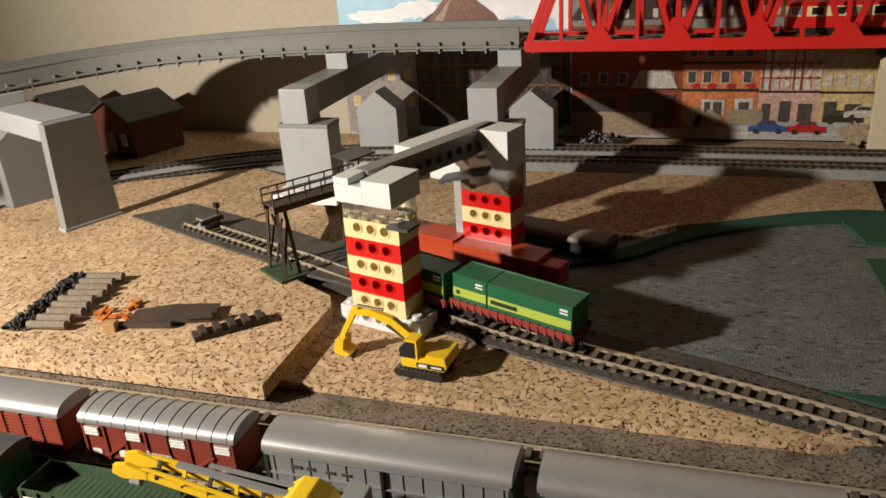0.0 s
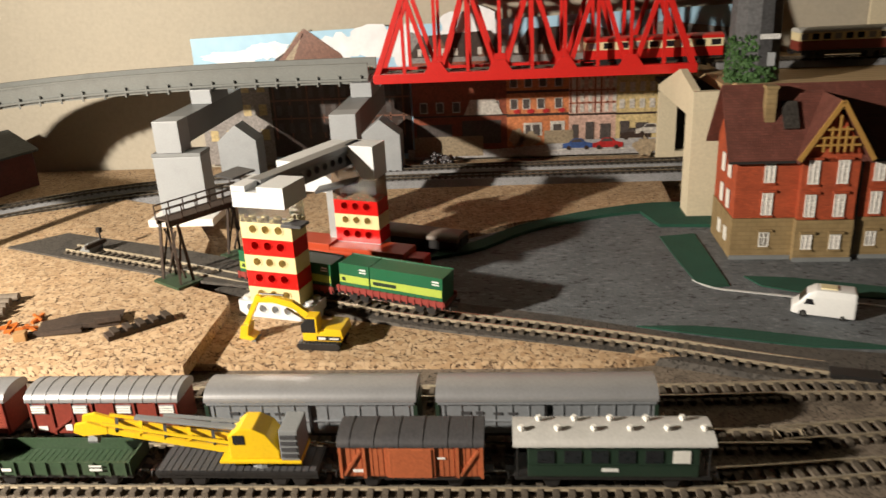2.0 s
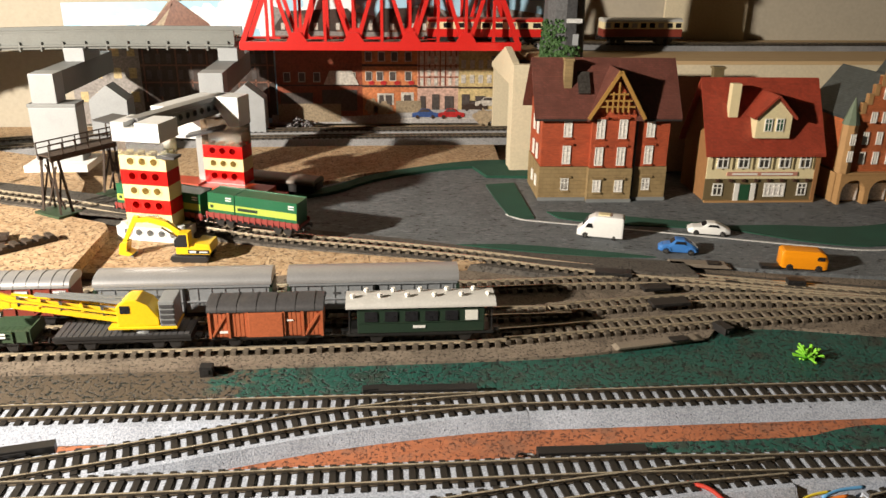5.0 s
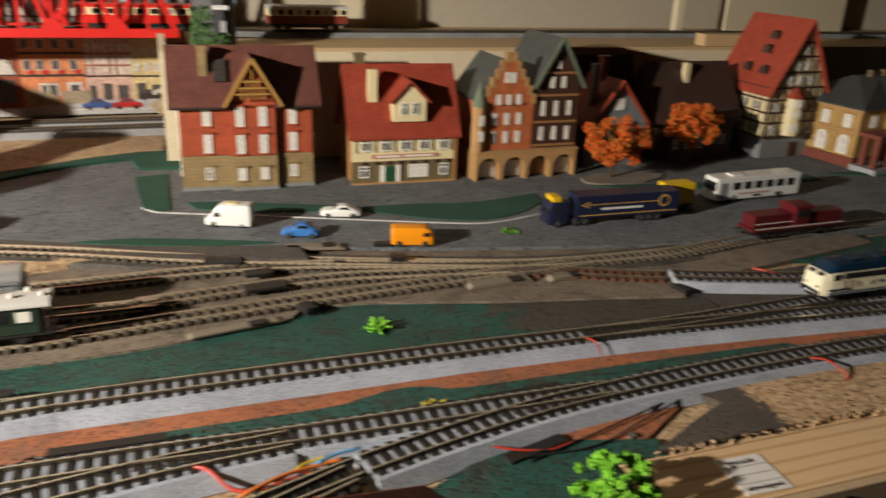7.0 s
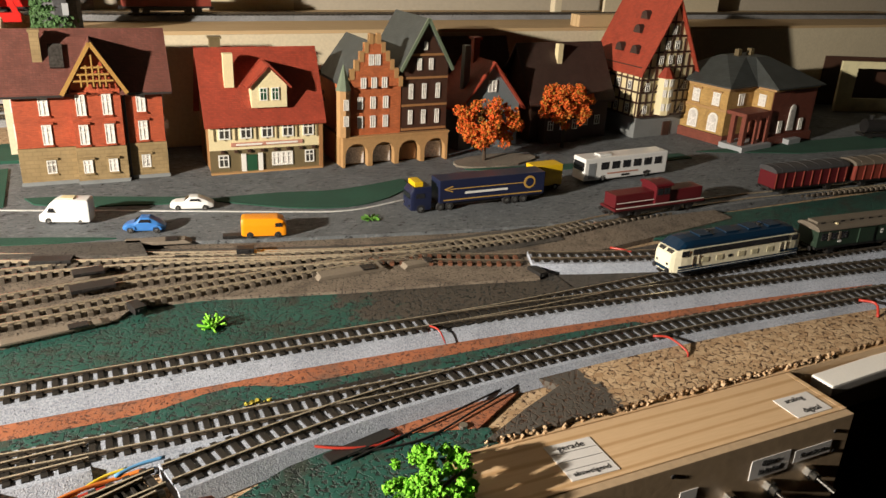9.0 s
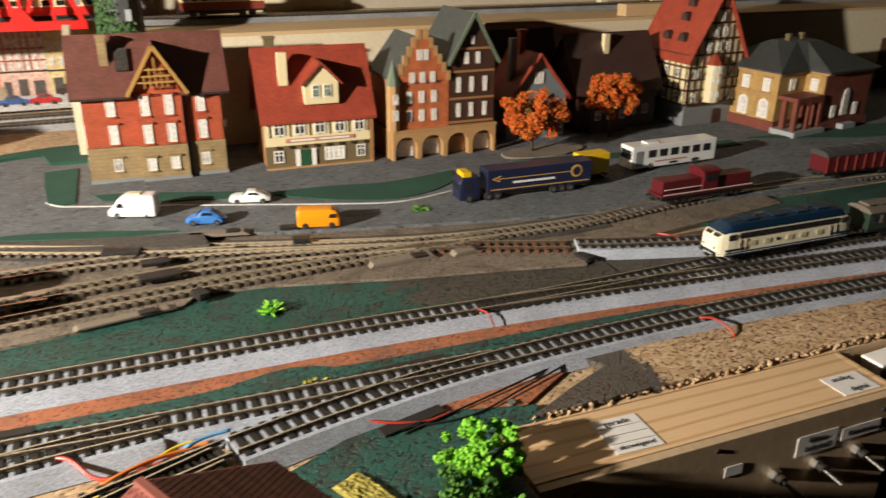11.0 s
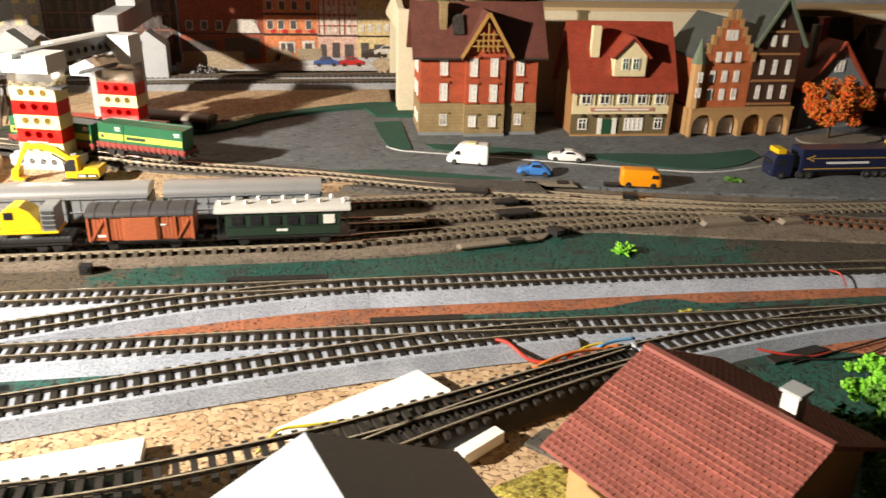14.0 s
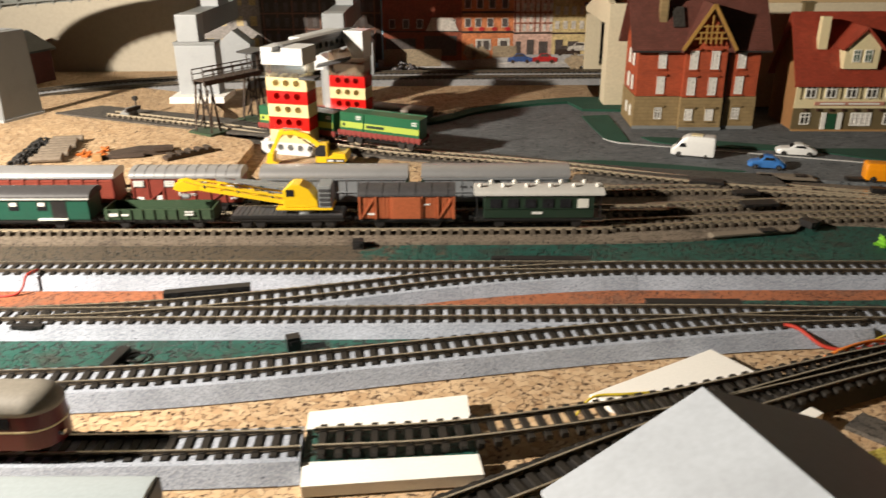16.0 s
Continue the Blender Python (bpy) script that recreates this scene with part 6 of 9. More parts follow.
def body_box(t, length, z0, z1, material, width=0.0168, label=""):
    return part("body", boxes((-length / 2, length / 2, -width / 2, width / 2, z0, z1), edge=0.0004), material, t, label)


def marks(t, specs, y, material=None):
    """Small printed data panels: (x, z, width, height) each, on the side at y."""
    for x, z, w, h in specs:
        part("data_panel", boxes((x, x + w, y - 0.00012, y + 0.0001, z, z + h)), material or WHITE_PRINT, t)


def rail_pose(x, y, turn=0.0, z=RAIL_Z):
    return pose(x, y, z, 0, 0, turn)


# far row of covered wagons
def slat_wagon(x):
    t = thing("goods_wagon", "red-brown slatted goods wagon with a silver arched roof", "wagon", rail_pose(x, 0.1995), group="freight wagons")
    L = 0.072
    running_gear(t, L, (-0.022, 0.022))
    body_box(t, L, 0.0068, 0.0222, BROWN_FREIGHT)
    for k in range(9):
        part("board", boxes((-L / 2 + 0.001, L / 2 - 0.001, -0.0089, -0.0084, 0.0080 + k * 0.0015, 0.0090 + k * 0.0015)), BROWN_SLAT, t)
    for k in range(9):
        xx = -L / 2 + 0.001 + (L - 0.002) * k / 8
        part("stanchion", boxes((xx - 0.0005, xx + 0.0005, -0.0093, -0.0084, 0.0068, 0.0222)), BROWN_FREIGHT, t)
    roof_part(t, L + 0.001, 0.0185, 0.0222, 0.0272, ROOF_SILVER, "silver-grey arched roof")


slat_wagon(-0.2575)
banana_wagon = t = thing("goods_wagon", "red-brown covered wagon with white vents and ribbed silver roof", "wagon", rail_pose(-0.1785, 0.1995), group="freight wagons")
L = 0.0655
running_gear(t, L, (-0.020, 0.020))
body_box(t, L, 0.0068, 0.0222, BROWN_FREIGHT)
for k in range(8):
    xx = -L / 2 + 0.0008 + (L - 0.0016) * k / 7
    part("stanchion", boxes((xx - 0.0005, xx + 0.0005, -0.0090, -0.0084, 0.0068, 0.0222)), BROWN_FREIGHT, t)
for xx in (-0.028, -0.0095, 0.0095, 0.028):
    part("vent", boxes((xx - 0.0032, xx + 0.0032, -0.0090, -0.0084, 0.0168, 0.0208)), SILVER, t, "silver-white vent louvre")
    for q in range(3):
        part("vent_slat", boxes((xx - 0.0030, xx + 0.0030, -0.0094, -0.0090, 0.0174 + q * 0.0012, 0.0180 + q * 0.0012)), WINDOW_WHITE, t)
for a, b in ((-0.024, -0.014), (0.014, 0.024)):
    part("brace", bar(bmesh.new(), (a, -0.0088, 0.0078), (b, -0.0088, 0.0150), 0.0006, 0.0009), BROWN_FREIGHT, t)
marks(t, [(-0.030, 0.0085, 0.004, 0.002), (-0.018, 0.0085, 0.003, 0.003), (0.026, 0.0090, 0.004, 0.0012)], -0.0086)
roof_part(t, L + 0.001, 0.0185, 0.0222, 0.0272, ROOF_SILVER, "silver-grey ribbed roof", ribs=11)


def sliding_wagon(x, label):
    t = thing("goods_wagon", label, "wagon", rail_pose(x, 0.1995), group="freight wagons")
    L = 0.0865
    running_gear(t, L, (-0.027, 0.027))
    body_box(t, L, 0.0068, 0.0222, SILVER)
    for k in range(13):
        xx = -L / 2 + 0.0025 + (L - 0.005) * k / 12
        part("stanchion", boxes((xx - 0.0003, xx + 0.0003, -0.0087, -0.0084, 0.0072, 0.0205)), SILVER, t)
    part("side_rail", boxes((-L / 2 + 0.001, L / 2 - 0.001, -0.0092, -0.0085, 0.0128, 0.0134)), SILVER, t)
    part("side_rail", boxes((-L / 2, L / 2, -0.0094, -0.0084, 0.0208, 0.0220)), SILVER, t)
    for e in (-1, 1):
        part("end_frame", boxes((e * (L / 2 + 0.0002) - 0.0008, e * (L / 2 + 0.0002) + 0.0008, -0.0088, 0.0088, 0.0060, 0.0205)), GREEN_DARK, t, "dark green end frame")
    part("door_gap", boxes((-0.0006, 0.0006, -0.0095, -0.0084, 0.0070, 0.0205)), BLACK, t)
    marks(t, [(-0.034, 0.0158, 0.004, 0.0014), (-0.028, 0.0158, 0.003, 0.0014), (-0.021, 0.0156, 0.0035, 0.0012), (-0.015, 0.0156, 0.0035, 0.0012)], -0.0086, PLASTIC_DARK)
    roof_part(t, L + 0.0016, 0.0192, 0.0222, 0.0275, ROOF_SILVER, "smooth silver-grey arched roof")


sliding_wagon(-0.0900, "silver-grey sliding-wall wagon with arched metal roof")
sliding_wagon(0.0060, "shaded grey sliding-wall wagon with arched metal roof")

# near row
t = thing("railway_coach", "dark green old coach with open doorway and dark roof", "coach", rail_pose(-0.2745, 0.171), group="freight wagons")
running_gear(t, 0.098, (-0.030, 0.030))
body_box(t, 0.098, 0.0068, 0.0195, paint("bottle_green_coach", (0.012, 0.075, 0.048), 0.4, vary=0.1, wear=0.2))
for xx in (-0.040, -0.030, -0.020, -0.010, 0.004, 0.020):
    part("window", boxes((xx, xx + 0.0055, -0.0087, -0.0080, 0.0125, 0.0175)), GLASS_DARK, t)
    part("window_blind", boxes((xx + 0.0008, xx + 0.0047, -0.0088, -0.0086, 0.0150, 0.0172)), WINDOW_WHITE, t)
part("doorway", boxes((0.028, 0.0365, -0.0086, -0.0080, 0.0075, 0.0180)), BLACK, t)
part("door_step", boxes((0.020, 0.0365, -0.0098, -0.0084, 0.0068, 0.0078)), WINDOW_WHITE, t)
roof_part(t, 0.101, 0.0185, 0.0198, 0.0236, ROOF_DARK, "dark grey coach roof with a pale eaves line")
part("eaves_line", boxes((-0.0505, 0.0505, -0.0096, -0.0088, 0.0190, 0.0199)), ROOF_PALE, t)

t = thing("goods_wagon", "empty dark green open wagon with low sides", "wagon", rail_pose(-0.1860, 0.171), group="freight wagons")
L = 0.0620
running_gear(t, L, (-0.021, 0.021))
part("floor", boxes((-L / 2, L / 2, -0.0084, 0.0084, 0.0068, 0.0078)), GREEN_FREIGHT, t)
for y in (-0.0084, 0.0076):
    part("side", boxes((-L / 2, L / 2, y, y + 0.0008, 0.0078, 0.0128)), GREEN_FREIGHT, t)
for xx in (-L / 2, L / 2 - 0.0008):
    part("end", boxes((xx, xx + 0.0008, -0.0074, 0.0074, 0.0078, 0.0132)), GREEN_FREIGHT, t)
for k in range(10):
    xx = -L / 2 + 0.002 + (L - 0.004) * k / 9
    part("stanchion", boxes((xx - 0.0005, xx + 0.0005, -0.0091, -0.0084, 0.0068, 0.0128)), GREEN_FREIGHT, t)
for k in range(24):
    xx = -L / 2 + 0.001 + k * 0.00252
    part("floor_board", boxes((xx, xx + 0.0022, -0.0074, 0.0074, 0.0079, 0.00802)), GREEN_FREIGHT, t)
marks(t, [(-0.028, 0.0090, 0.005, 0.0018), (-0.021, 0.0092, 0.004, 0.0012), (0.015, 0.0095, 0.005, 0.0010), (0.015, 0.0112, 0.005, 0.0008)], -0.0093)

t = thing("crane_wagon", "yellow railway crane with folded lattice jib on a dark flat wagon", "crane", rail_pose(-0.1135, 0.171), group="freight wagons")
L = 0.0640
running_gear(t, L, (-0.024, -0.016, 0.016, 0.024))
part("deck", boxes((-L / 2, L / 2, -0.0082, 0.0082, 0.0068, 0.0085), edge=0.0003), BLACK, t)
for k in range(22):
    part("deck_board", boxes((-L / 2 + 0.0008 + k * 0.00285, -L / 2 + 0.0032 + k * 0.00285, -0.0078, 0.0078, 0.0086, 0.0089)), PLASTIC_DARK, t)
part("turntable", rod(bmesh.new(), (0.010, 0, 0.0089), (0.010, 0, 0.0115), 0.0065, 20), PLASTIC_MID, t)
part("platform", boxes((-0.006, 0.026, -0.0074, 0.0074, 0.0116, 0.0128), edge=0.0003), YELLOW, t)
part("cab", solid([(-0.002, 0.0129), (0.0175, 0.0129), (0.0175, 0.0165), (0.013, 0.0235), (0.008, 0.0262), (0.003, 0.0262), (-0.002, 0.0225)], -0.0062, 0.0062, "y", 0.0006), YELLOW, t)
part("cab_window", boxes((0.000, 0.0045, -0.0064, -0.0061, 0.0195, 0.0235)), GLASS_DARK, t)
part("counterweight", boxes((0.0182, 0.0255, -0.0070, 0.0070, 0.0129, 0.0258), edge=0.0005), PLASTIC_MID, t, "grey counterweight block")
for k in range(4):
    part("grille", boxes((0.0188, 0.0249, -0.0075, -0.0070, 0.0145 + k * 0.0027, 0.0160 + k * 0.0027)), PLASTIC_DARK, t)
for y in (-0.0042, 0.0042):
    part("jib_chord", bar(bmesh.new(), (0.002, y, 0.0150), (-0.050, y * 0.75, 0.0238), 0.0013, 0.0024), YELLOW, t)
    part("jib_head", solid([(-0.064, 0.0232), (-0.060, 0.0216), (-0.050, 0.0226), (-0.050, 0.0252), (-0.058, 0.0278), (-0.063, 0.0268)], y * 0.75 - 0.0008, y * 0.75 + 0.0008, "y", 0.0003), YELLOW, t)
    part("jib_chord", bar(bmesh.new(), (0.0, y, 0.0185), (-0.052, y * 0.75, 0.0268), 0.0009, 0.0010), YELLOW, t)
for k in range(5):
    xx = -0.008 - k * 0.0095
    zz = 0.0165 + 0.0088 * (-xx) / 0.052
    part("jib_strut", bar(bmesh.new(), (xx, -0.0042, zz), (xx - 0.004, 0.0042, zz + 0.001), 0.0012, 0.0012), YELLOW if k % 2 else PLASTIC_DARK, t)
part("jib_ram", bar(bmesh.new(), (0.004, -0.0005, 0.0228), (-0.040, 0.0, 0.0278), 0.0022, 0.0012), PLASTIC_MID, t, "grey stay rods of the jib")
part("jib_ram", bar(bmesh.new(), (0.004, 0.003, 0.0235), (-0.030, 0.003, 0.0268), 0.0012, 0.0010), PLASTIC_MID, t)
bm = rod(bmesh.new(), (-0.0585, 0, 0.0225), (-0.0585, 0, 0.0165), 0.0004, 6)
rod(bm, (-0.0605, 0, 0.0178), (-0.0565, 0, 0.0178), 0.0016, 8)
part("hook_block", bm, PLASTIC_MID, t, "grey hook block")

t = thing("goods_wagon", "orange-brown boarded box wagon with a dark roof", "wagon", rail_pose(-0.0455, 0.171), group="freight wagons")
L = 0.0540
running_gear(t, L, (-0.016, 0.016))
body_box(t, L, 0.0068, 0.0202, BROWN_ORANGE)
for k in range(26):
    xx = -L / 2 + 0.0006 + k * 0.00205
    part("board", boxes((xx, xx + 0.0017, -0.0087, -0.0084, 0.0074, 0.0198)), BROWN_ORANGE, t)
for xx in (-0.0265, -0.0175, -0.0085, 0.0085, 0.0175, 0.0265):
    part("stanchion", boxes((xx - 0.0006, xx + 0.0006, -0.0094, -0.0084, 0.0068, 0.0202)), BROWN_ORANGE, t)
for a, b in ((-0.0255, -0.0185), (0.0185, 0.0255)):
    part("brace", bar(bmesh.new(), (a, -0.0090, 0.0078), (b, -0.0090, 0.0190), 0.0006, 0.0010), BROWN_ORANGE, t)
part("door", boxes((-0.0080, 0.0080, -0.0098, -0.0086, 0.0072, 0.0198), edge=0.0002), BROWN_ORANGE, t)
part("door_rail", boxes((-0.010, 0.018, -0.0100, -0.0092, 0.0066, 0.0071)), BLACK, t)
marks(t, [(-0.022, 0.0092, 0.004, 0.0012), (0.010, 0.0150, 0.003, 0.0008)], -0.0089)
roof_part(t, L + 0.001, 0.0188, 0.0203, 0.0245, ROOF_DARK, "dark grey arched roof", ribs=6)

t = thing("railway_coach", "dark green passenger coach with pale vented roof and end platforms", "coach", rail_pose(0.0290, 0.171), group="freight wagons")
L = 0.0620
running_gear(t, 0.0720, (-0.022, 0.022))
body_box(t, L, 0.0068, 0.0202, GREEN_DARK, 0.0160)
for k in range(6):
    xx = -0.0275 + k * 0.0098
    part("window", boxes((xx, xx + 0.0062, -0.0084, -0.0079, 0.0130, 0.0182)), WINDOW_WHITE if k == 5 else GLASS_DARK, t, "white-blinded window" if k == 5 else "")
for z in (0.0122, 0.0190):
    part("beading", boxes((-L / 2, L / 2, -0.0084, -0.0080, z, z + 0.0004)), GREEN_DARK, t)
for e in (-1, 1):
    bm = bmesh.new()
    for y in (-0.0075, -0.0025, 0.0025, 0.0075):
        rod(bm, (e * 0.0348, y, 0.0066), (e * 0.0348, y, 0.0195), 0.0003, 6)
    rod(bm, (e * 0.0348, -0.0075, 0.0120), (e * 0.0348, 0.0075, 0.0120), 0.0003, 6)
    part("platform_rail", bm, BLACK, t)
marks(t, [(-0.004, 0.0092, 0.006, 0.0014)], -0.0082)
roof_part(t, 0.0730, 0.0188, 0.0205, 0.0238, ROOF_PALE, "pale grey roof with small vents", vents=11)


# main train
def train_pose(x):
    """A place on the east branch at x, turned along the rails."""
    line = spline(B_LINE)
    i = min(range(1, len(line) - 1), key=lambda k: abs(line[k].x - x))
    d = line[i + 1] - line[i - 1]
    return pose(x, line[i].y, 0.0077, 0, 0, math.degrees(math.atan2(d.y, d.x)))


t = thing("diesel_locomotive", "ivory and ocean blue diesel locomotive on the main line", "locomotive", train_pose(0.521), group="main line train")
L, W = 0.1020, 0.0185
prof = [(-W / 2, 0.0060), (-W / 2 - 0.0002, 0.0150), (-W / 2 + 0.0006, 0.0192)]
bm = bmesh.new()
stations = [(-L / 2, 0.70, 0.0158), (-L / 2 + 0.0022, 0.84, 0.0175), (-L / 2 + 0.006, 0.97, 0.0192), (-L / 2 + 0.010, 1.0, 0.0192), (L / 2 - 0.010, 1.0, 0.0192), (L / 2 - 0.006, 0.97, 0.0192), (L / 2 - 0.0022, 0.84, 0.0175), (L / 2, 0.70, 0.0158)]
rings = [[bm.verts.new(p) for p in ((x, -W / 2 * k, 0.0050), (x, -W / 2 * k, 0.0140), (x, -W / 2 * k * 0.96, h), (x, W / 2 * k * 0.96, h), (x, W / 2 * k, 0.0140), (x, W / 2 * k, 0.0050))] for x, k, h in stations]
for a, b in zip(rings, rings[1:]):
    for i in range(6):
        bm.faces.new((a[i], a[(i + 1) % 6], b[(i + 1) % 6], b[i]))
bm.faces.new(rings[0][::-1]), bm.faces.new(rings[-1])
part("body", bm, IVORY, t)
bm = bmesh.new()
rings = []
for x, k, top in ((-L / 2 + 0.0030, 0.84, 0.0192), (-L / 2 + 0.0085, 0.955, 0.0232), (-L / 2 + 0.014, 0.965, 0.0240), (L / 2 - 0.014, 0.965, 0.0240), (L / 2 - 0.0085, 0.955, 0.0232), (L / 2 - 0.0030, 0.84, 0.0192)):
    rings.append([bm.verts.new((x, W / 2 * k * a, 0.0186 + (top - 0.0186) * b)) for a, b in ((-1.0, 0), (-0.95, 0.45), (-0.72, 0.85), (-0.3, 1.0), (0.3, 1.0), (0.72, 0.85), (0.95, 0.45), (1.0, 0))])
for a, b in zip(rings, rings[1:]):
    for i in range(7):
        bm.faces.new((a[i], a[i + 1], b[i + 1], b[i]))
bm.faces.new(rings[0][::-1]), bm.faces.new(rings[-1])
roof = part("roof", bm, OCEAN, t, "ocean blue roof")
for xx in (-0.030, -0.010, 0.008, 0.024):
    part("roof_hatch", boxes((xx, xx + 0.010, -0.0045, 0.0045, 0.0236, 0.0246), edge=0.0003), OCEAN, roof)
for xx in (-0.020, 0.020):
    part("exhaust", rod(bmesh.new(), (xx, 0, 0.0238), (xx, 0, 0.0252), 0.0013, 10), BLACK, roof)
for s in (-1, 1):
    y = s * (W / 2 + 0.0001)
    a, b = sorted((y - 0.0002, y + 0.0002))
    part("window_band", boxes((-0.0375, 0.0375, a, b, 0.0152, 0.0186)), GLASS_DARK, t, "dark band of engine-room windows")
    for xx in (-0.0455, 0.0405):
        part("cab_window", boxes((xx, xx + 0.0050, a, b, 0.0148, 0.0182)), GLASS_DARK, t)
    part("stripe", boxes((-0.0470, 0.0470, a, b, 0.0052, 0.0072)), OCEAN, t, "ocean blue lower stripe")
    part("stripe", boxes((-0.0470, 0.0470, a - 0.00005, b + 0.00005, 0.0060, 0.0063)), WINDOW_WHITE, t, "thin white line")
    part("stripe", boxes((-0.0470, -0.0330, a, b, 0.0080, 0.0092)), OCEAN, t)
    part("stripe", boxes((0.0330, 0.0470, a, b, 0.0080, 0.0092)), OCEAN, t)
    for xx in (-0.0300, -0.0190, -0.002, 0.0085, 0.0210):
        part("grille", boxes((xx, xx + 0.0050, a, b, 0.0098, 0.0128)), paint("ivory_grille", (0.52, 0.48, 0.32), 0.45, vary=0.12) if "ivory_grille" not in bpy.data.materials else bpy.data.materials["ivory_grille"], t)
    for xx in (-0.0370, 0.0320):
        part("door_handle_bar", boxes((xx, xx + 0.0005, a - 0.0002, b + 0.0002, 0.0080, 0.0145)), CHROME, t)
        part("door_handle_bar", boxes((xx + 0.0045, xx + 0.0050, a - 0.0002, b + 0.0002, 0.0080, 0.0145)), CHROME, t)
    part("badge", boxes((-0.0098, -0.0072, a, b, 0.0105, 0.0122)), BLACK, t)
for e in (-1, 1):
    for s in (-1, 1):
        part("windscreen", bar(bmesh.new(), (e * (L / 2 - 0.0006), s * 0.0034, 0.0152), (e * (L / 2 - 0.0026), s * 0.0034, 0.0178), 0.0048, 0.0012), GLASS_DARK, t)
        part("lamp", rod(bmesh.new(), (e * (L / 2 - 0.0006), s * 0.0044, 0.0098), (e * (L / 2 + 0.0004), s * 0.0044, 0.0098), 0.0009, 10), CHROME, t)
    part("front_stripe", boxes(tuple(sorted((e * (L / 2 - 0.0004), e * (L / 2 + 0.0002)))) + (-0.0064, 0.0064, 0.0055, 0.0074)), OCEAN, t)
running_gear(t, L - 0.003, (-0.036, -0.024, 0.024, 0.036))
for xx in (-0.030, 0.030):
    for y in (-0.0068, 0.0068):
        part("bogie_frame", boxes((xx - 0.0105, xx + 0.0105, y - 0.0006, y + 0.0006, 0.0018, 0.0046), edge=0.0003), BLACK, t)
part("fuel_tank", boxes((-0.012, 0.012, -0.0072, 0.0072, 0.0012, 0.0048), edge=0.0006), BLACK, t)

t = thing("luggage_van", "dark green luggage van with a taupe clerestory roof", "coach", train_pose(0.626), group="main line train")
running_gear(t, 0.0830, (-0.026, 0.026))
body_box(t, 0.0830, 0.0068, 0.0178, GREEN_DARK, 0.0164)
for xx in (-0.0385, -0.0300, -0.0215):
    part("window", boxes((xx, xx + 0.0045, -0.0086, -0.0081, 0.0115, 0.0160)), GLASS_DARK, t)
for xx in (-0.033, -0.0245):
    part("window_bars", boxes((xx, xx + 0.0018, -0.0087, -0.0082, 0.0110, 0.0164)), ROOF_TAUPE, t)
for xx in (0.021, 0.0245, 0.028):
    part("window_bars", boxes((xx, xx + 0.0006, -0.0087, -0.0082, 0.0110, 0.0164)), GREEN_FREIGHT, t)
part("door", boxes((-0.007, 0.0065, -0.0090, -0.0081, 0.0072, 0.0170), edge=0.0002), GREEN_DARK, t)
marks(t, [(0.0125, 0.0135, 0.0022, 0.0012), (0.0128, 0.0118, 0.0018, 0.0008), (-0.024, 0.0090, 0.003, 0.0014)], -0.0084)
roof_part(t, 0.0850, 0.0184, 0.0180, 0.0212, ROOF_TAUPE, "taupe clerestory roof")
part("clerestory", boxes((-0.0400, 0.0400, -0.0040, 0.0040, 0.0205, 0.0226), edge=0.0004), ROOF_TAUPE, t)
for k in range(9):
    part("clerestory_window", boxes((-0.037 + k * 0.0082, -0.0335 + k * 0.0082, -0.0042, -0.0039, 0.0210, 0.0219)), GLASS_DARK, t)
for xx in (-0.026, 0.020, 0.028):
    part("roof_vent", boxes((xx, xx + 0.0016, -0.0065, -0.0049, 0.0202, 0.0214)), CREAM, t)

t = thing("goods_wagon", "red-brown open wagon with diagonal braces and rusty load", "wagon", train_pose(0.711), group="main line train")
L = 0.0720
running_gear(t, L, (-0.023, 0.023))
part("floor", boxes((-L / 2, L / 2, -0.0082, 0.0082, 0.0068, 0.0076)), BROWN_FREIGHT, t)
for y in (-0.0084, 0.0074):
    part("side", boxes((-L / 2, L / 2, y, y + 0.0010, 0.0076, 0.0162)), BROWN_FREIGHT, t)
for xx in (-L / 2, L / 2 - 0.0010):
    part("end", boxes((xx, xx + 0.0010, -0.0074, 0.0074, 0.0076, 0.0170)), BROWN_FREIGHT, t)
for k in range(10):
    xx = -L / 2 + 0.001 + (L - 0.002) * k / 9
    part("stanchion", boxes((xx - 0.0005, xx + 0.0005, -0.0092, -0.0084, 0.0068, 0.0164)), BROWN_ORANGE, t)
    if k in (2, 3, 5, 6, 8):
        part("brace", bar(bmesh.new(), (xx, -0.0090, 0.0080 if k % 2 else 0.0158), (xx - 0.0072, -0.0090, 0.0158 if k % 2 else 0.0080), 0.0006, 0.0009), BROWN_ORANGE, t)
part("load", boxes((-L / 2 + 0.0012, L / 2 - 0.0012, -0.0072, 0.0072, 0.0077, 0.0118)), speckle("rusty_load", (0.20, 0.055, 0.03), (0.30, 0.09, 0.05), 900), t)

# red shunting locomotive and brown wagons on the spur line at the back
t = thing("diesel_locomotive", "wine-red diesel shunting locomotive with a central cab", "locomotive", rail_pose(0.5440, 0.2080, 1.2), group="yard stock")
running_gear(t, 0.0820, (-0.030, -0.018, 0.018, 0.030))
part("frame", boxes((-0.0410, 0.0410, -0.0085, 0.0085, 0.0067, 0.0082)), WINE, t)
part("bonnet", boxes((-0.0400, -0.0060, -0.0062, 0.0062, 0.0083, 0.0178), edge=0.0010), WINE, t)
part("bonnet", boxes((0.0080, 0.0400, -0.0062, 0.0062, 0.0083, 0.0172), edge=0.0010), WINE, t)
part("cab", boxes((-0.0058, 0.0078, -0.0082, 0.0082, 0.0083, 0.0215), edge=0.0006), WINE, t)
part("cab_roof", solid(arched(0.0180, 0.0214, 0.0238), -0.0070, 0.0090, "x"), WINE, t)
